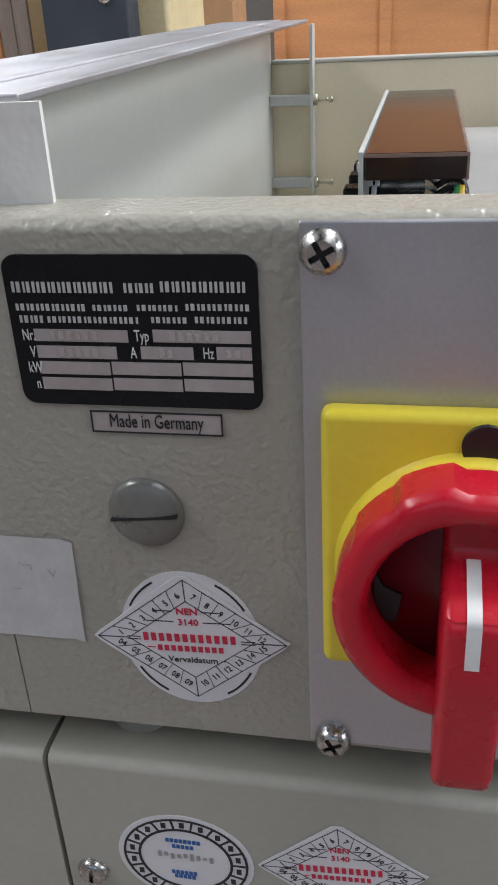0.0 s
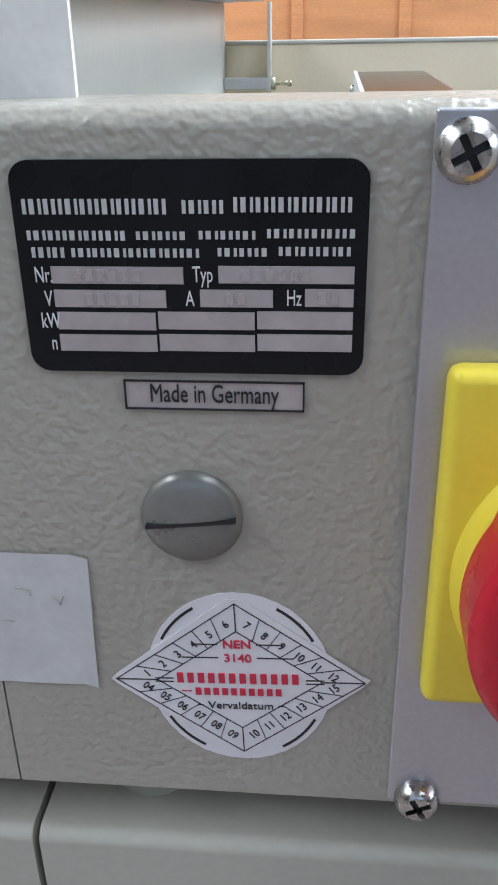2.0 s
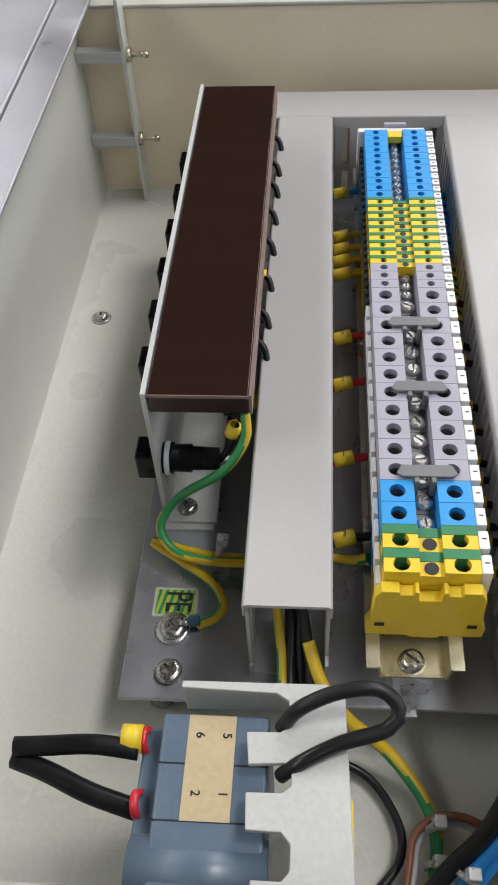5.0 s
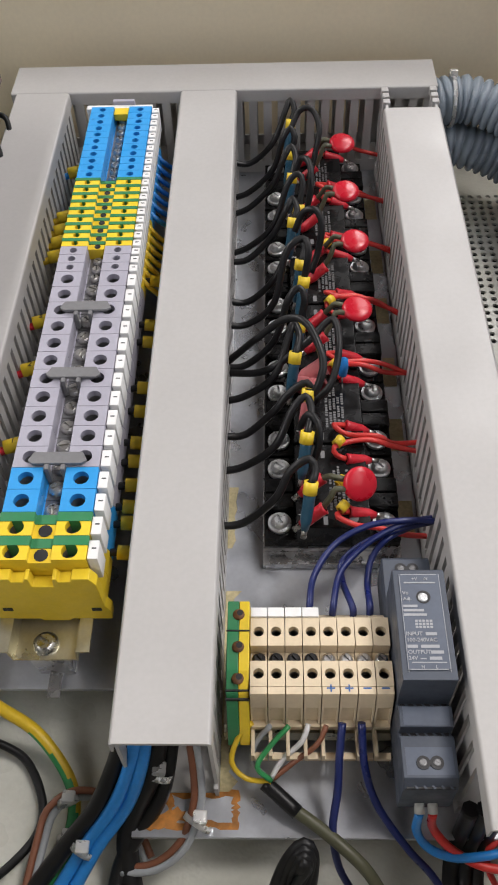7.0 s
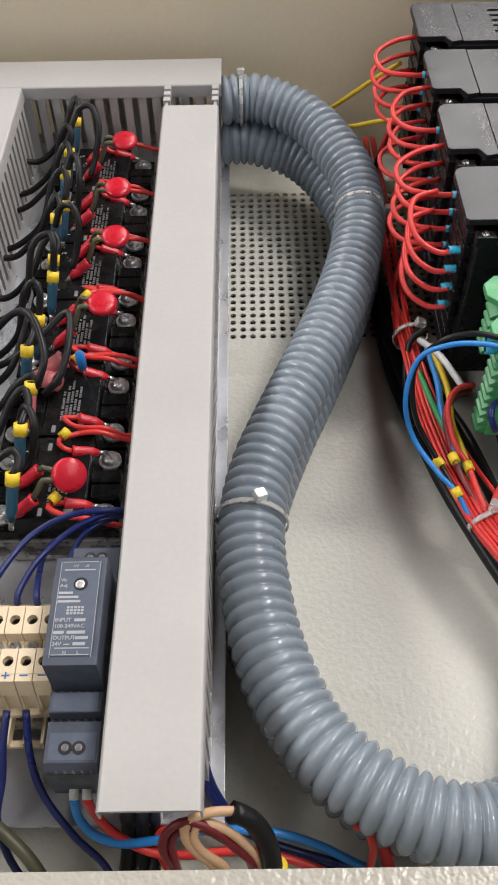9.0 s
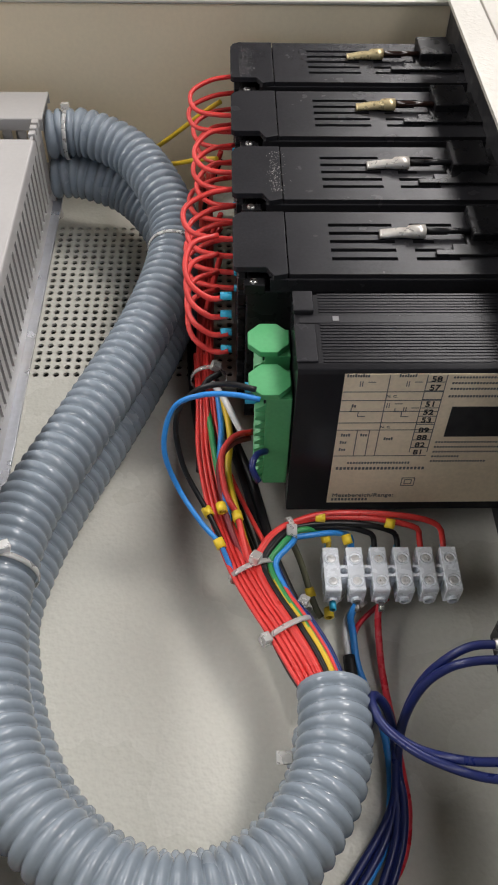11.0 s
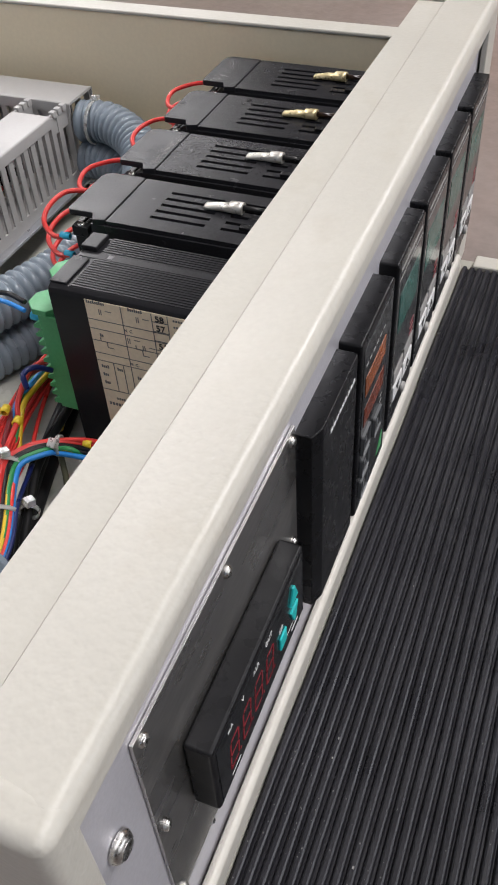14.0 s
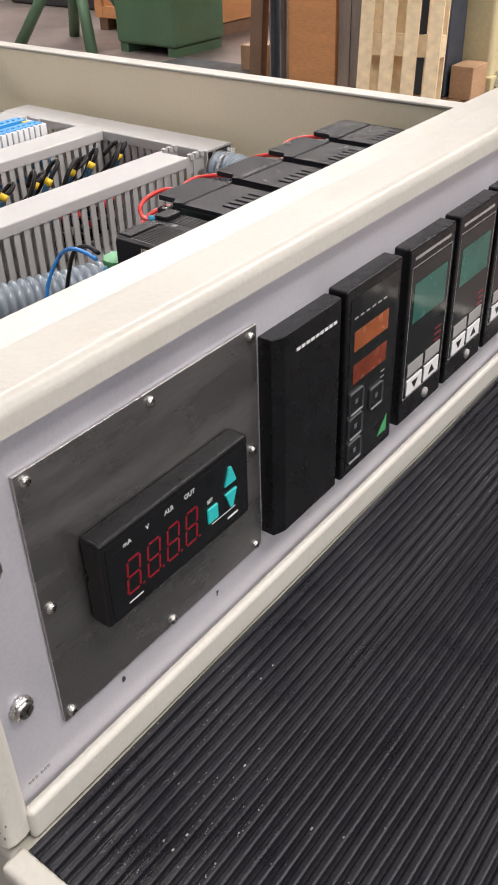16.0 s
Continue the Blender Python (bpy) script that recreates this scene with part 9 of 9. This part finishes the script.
DARKM = mat("dark_machine_paint", (0.035, 0.035, 0.036), 0.5, 0, 0.25, 4, 0.08, 60)
DBLUE = mat("dark_blue_grey_paint", (0.045, 0.055, 0.075), 0.45, 0, 0.15, 4, 0.05, 60)


def crate(x0, x1, y0, y1, h, label, n=3):
    c = thing("wooden_crate", label, "crate", "crates")
    part("panel", B(x0, x1, y0, y1, GROUND + 0.10, GROUND + h, 0.004), PLY, c)
    for i in range(n):
        x = x0 + (x1 - x0 - 0.09) * i / (n - 1)
        part("batten", B(x, x + 0.09, y0 - 0.025, y0, GROUND + 0.10, GROUND + h, 0.003), PLY, c)
    for z in (GROUND + 0.10, GROUND + h - 0.09):
        part("batten", B(x0 + 0.09, x1 - 0.09, y0 - 0.022, y0, z, z + 0.09, 0.003), PLY, c)
    for i in range(3):
        x = x0 + 0.02 + (x1 - x0 - 0.14) * i / 2
        part("skid", B(x, x + 0.1, y0, y1, GROUND, GROUND + 0.10), OLDW, c)


def pallet(m, label, wood, L=1.15, nb=5, pitch=0.175, bw=0.10):
    """A flat pallet of boards on bearers and blocks, standing as m says."""
    p = thing("pallet", label, "pallet", "pallets")
    p.matrix_world = m
    W = (nb - 1) * pitch + bw
    ys = (0.0, L / 2 - 0.05, L - 0.10)
    xs = (0, W / 2 - 0.05, W - 0.10)
    bd = mesh_of("board", B(0, bw, 0, L, 0, 0.02, 0.002), wood)
    for i in range(nb):
        share("board", bd, p, Matrix.Translation((i * pitch, 0, 0.118)))
    br = mesh_of("bearer", B(0, W, 0, 0.10, 0, 0.02, 0.002), wood)
    for y in ys:
        share("bearer", br, p, Matrix.Translation((0, y, 0.098)))
    bl = mesh_of("block", B(0, 0.10, 0, 0.10, 0, 0.078, 0.003), wood)
    for x in xs:
        for y in ys:
            share("block", bl, p, Matrix.Translation((x, y, 0.02)))
    lo = mesh_of("runner", B(0, 0.10, 0, L, 0, 0.02, 0.002), wood)
    for x in xs:
        share("runner", lo, p, Matrix.Translation((x, 0, 0)))


crate(-1.75, 1.70, 7.5, 8.4, 2.60, "large orange brown plywood crate on skids", 5)
crate(-5.90, -4.70, 5.64, 7.0, 0.95, "long orange plywood crate on skids", 4)
ob = thing("door_panel", "tall orange brown wooden door panel leaning upright", "door panel")
part("board", B(-2.955, -2.640, 4.330, 4.372, GROUND, GROUND + 1.62, 0.004), PLY, ob)
part("edge_strip", B(-2.972, -2.955, 4.328, 4.374, GROUND, GROUND + 1.62, 0.003), CARDW, ob)
ob = thing("steel_post", "grey steel channel standing upright", "post")
part("web", B(-3.062, -2.984, 4.340, 4.348, GROUND, GROUND + 1.60, 0.002), ZINCG, ob)
for x in (-3.062, -2.992):
    part("flange", B(x, x + 0.008, 4.290, 4.340, GROUND, GROUND + 1.60, 0.002), ZINCG, ob)
bm = B(-0.045, 0.045, -0.03, 0.03, 0, 1.55, 0.004)
bm.transform(Matrix.Translation((-3.26, 4.42, GROUND)) @ Matrix.Rotation(radians(4), 4, "Y"))
single("wooden_post", bm, OLDW, "weathered brown wooden post leaning upright", "post")
bm = B(-0.02, 0.02, -0.03, 0.03, 0, 1.5, 0.004)
bm.transform(Matrix.Translation((-3.12, 4.44, GROUND)) @ Matrix.Rotation(radians(-1), 4, "Y"))
single("wooden_post", bm, PLY, "orange brown wooden batten standing upright", "post")
single("wooden_block", B(-3.62, -3.44, 4.72, 4.92, GROUND, GROUND + 0.20, 0.006), CARDW, "small brown wooden block on the floor", "wood block")
# low black slab that fills a dark patch of the floor
single("steel_sheet", B(-4.25, -3.50, 4.45, 4.85, GROUND, GROUND + 0.05, 0.004), DARKM, "low dark slab lying on the floor", "steel sheet")
dm = thing("dark_machine", "large dark grey machine with a tall column", "machine")
part("bed", B(-8.0, -6.0, 6.4, 7.3, GROUND, GROUND + 0.75, 0.03), DARKM, dm)
part("column", B(-7.4, -6.8, 6.6, 7.2, GROUND + 0.75, GROUND + 2.0, 0.04), DARKM, dm)
part("head", B(-7.3, -6.2, 6.5, 6.9, GROUND + 1.3, GROUND + 1.7, 0.03), DBLUE, dm)
pallet(Matrix.Translation((-2.27, 4.02, GROUND)) @ Euler((radians(84), 0, radians(14))).to_matrix().to_4x4(), "small pale pine pallet standing on end", PINE, 0.84, 4, 0.113, 0.066)
pallet(Matrix.Translation((-2.48, 4.30, GROUND)), "pale brown pallet lying under a machine", CARDW)
pallet(Matrix.Translation((-2.70, 8.3, GROUND)) @ Euler((0, 0, radians(-15))).to_matrix().to_4x4(), "worn brown pallet lying on the floor", OLDW)
bw = thing("plank", "weathered grey plank leaning upright", "plank")
for i in range(2):
    part("board", B(-2.632 + i * 0.080, -2.556 + i * 0.080, 4.345, 4.372, GROUND, GROUND + 1.30 + 0.07 * i, 0.003), GREYW, bw)
mc = thing("cream_machine", "cream painted machine housing on a wooden pallet", "machine")
part("housing", B(-2.60, -1.80, 4.52, 5.30, GROUND + 0.138, GROUND + 1.30, 0.03), MCREAM, mc)
part("foot_flange", B(-2.615, -1.78, 4.50, 5.33, GROUND + 0.138, GROUND + 0.22, 0.008), MCREAM, mc)
gm = thing("green_machine", "green painted machine tool with a block body", "machine")
part("body", B(-5.02, -4.42, 4.98, 5.55, GROUND + 0.06, GROUND + 0.66, 0.03), MGREEN, gm)
part("table", B(-5.08, -4.36, 4.94, 5.60, GROUND + 0.66, GROUND + 0.74, 0.01), MGREEN, gm)
for x in (-5.0, -4.52):
    part("foot", B(x, x + 0.08, 5.0, 5.53, GROUND, GROUND + 0.06), MGREEN, gm)
gs = thing("green_stand", "green steel stand with splayed legs", "machine stand")
for a, b in ((-0.42, -0.3), (0.42, -0.3), (0.42, 0.3), (-0.42, 0.3)):
    part("leg", cyl(bmesh.new(), (-5.42 + a, 5.0 + b, GROUND), (-5.42 + a * 0.12, 5.0 + b * 0.12, GROUND + 0.66), 0.045, 0.04, seg=8), MGREEN, gs)
part("head", B(-5.57, -5.27, 4.85, 5.15, GROUND + 0.64, GROUND + 0.92, 0.02), DBLUE, gs)
dc = thing("dark_cabinet", "dark blue grey machine cabinet with knobs", "cabinet")
part("body", B(-2.38, -1.945, 4.30, 4.485, GROUND + 0.139, GROUND + 1.5, 0.01), DBLUE, dc)
for z in (0.9, 1.15):
    part("knob", lathe(bmesh.new(), (-2.05, 4.30, GROUND + z + 0.25), (0, -1, 0), [(0, 0.03), (0.03, 0.025), (0.03, 0)], 14), STEEL, dc)
cb = thing("cardboard_box", "tall brown cardboard box with an open flap", "box")
part("box", B(-2.42, -1.84, 6.3, 6.8, GROUND, GROUND + 1.22, 0.004), CARD, cb)
bm = B(0, 0.50, -0.22, 0, 0, 0.005)
bm.transform(Matrix.Translation((-2.38, 6.3, GROUND + 1.218)) @ Matrix.Rotation(radians(-50), 4, "X"))
part("flap", bm, CARD, cb)


# on and beside the machine's pallet
single("wooden_block", B(-1.925, -1.80, 4.31, 4.48, GROUND + 0.139, GROUND + 0.30, 0.005), CARDW, "orange brown wooden block on the pallet", "wood block")
bm = bmesh.new()
rg = random.Random(3)
bmesh.ops.create_icosphere(bm, subdivisions=3, radius=0.085)
for v in bm.verts:
    v.co *= 1 + rg.uniform(-0.12, 0.12)
    v.co.z = max(v.co.z * 0.7, -0.05)
bm.transform(Matrix.Translation((-1.735, 4.62, GROUND + 0.19)))
single("plastic_bag", bm, TIE, "crumpled clear plastic bag lying on the pallet", "plastic bag")
single("upright_board", B(-1.675, -1.635, 5.36, 5.46, GROUND, GROUND + 0.50, 0.004), PINE, "pale pine board standing at the pallet", "board")
single("upright_board", B(-1.78, -1.74, 5.36, 5.42, GROUND + 0.139, GROUND + 0.52, 0.004), CARDW, "orange brown board standing on the pallet", "board")
single("blue_sheet", B(-1.77, -1.69, 5.10, 5.30, GROUND + 0.139, GROUND + 0.34, 0.01), mat("faded_blue_film", (0.13, 0.16, 0.17), 0.35, 0, 0.2, 8), "faded blue plastic wrapped parcel on the pallet", "parcel")
single("cardboard_box", B(-2.35, -1.75, 6.9, 7.35, GROUND, GROUND + 0.42, 0.01), CARD, "low brown cardboard box on the floor", "box")


# ---- the panel side runs slightly askew to the tray ----
def skew(ob):
    for v in ob.data.vertices:
        v.co.x -= 0.016 * v.co.y


for ob in [o for o in bpy.data.objects if o.type == "MESH"]:
    top = ob.parent.parent or ob.parent if ob.parent else ob
    kind = top.name.split(".")[0]
    name = ob.name.split(".")[0]
    if kind in ("ribbed_mat", "dust_crumbs", "meter_plate") or kind == "control_tray" and name in ("right_cap", "lower_frame_bar", "rear_end", "instrument_panel"):
        skew(ob)
    elif kind in ("temperature_controller", "process_indicator", "blanking_cover", "panel_meter") and min(v.co.x for v in ob.data.vertices) > -0.001:
        skew(ob)
        if kind != "panel_meter":
            ob.data.transform(Matrix.Translation((-0.0012, 0, 0)))


# ---- the terminal row stands on tall spacers ----
seen = set()
for ob in [o for o in bpy.data.objects if o.type == "MESH"]:
    if ob.data.name in seen:
        continue
    seen.add(ob.data.name)
    xs, ys = [v.co.x for v in ob.data.vertices], [v.co.y for v in ob.data.vertices]
    if not xs or ob.matrix_world.translation.length > 1e-6:
        continue
    if min(xs) > -0.486 and max(xs) < -0.404 and min(ys) > 0.100 and max(ys) < 0.446:
        for v in ob.data.vertices:
            if v.co.z > 0.030:
                v.co.z += 0.0072
                v.co.y -= 0.0022 + 0.0086 * (v.co.y - 0.13)
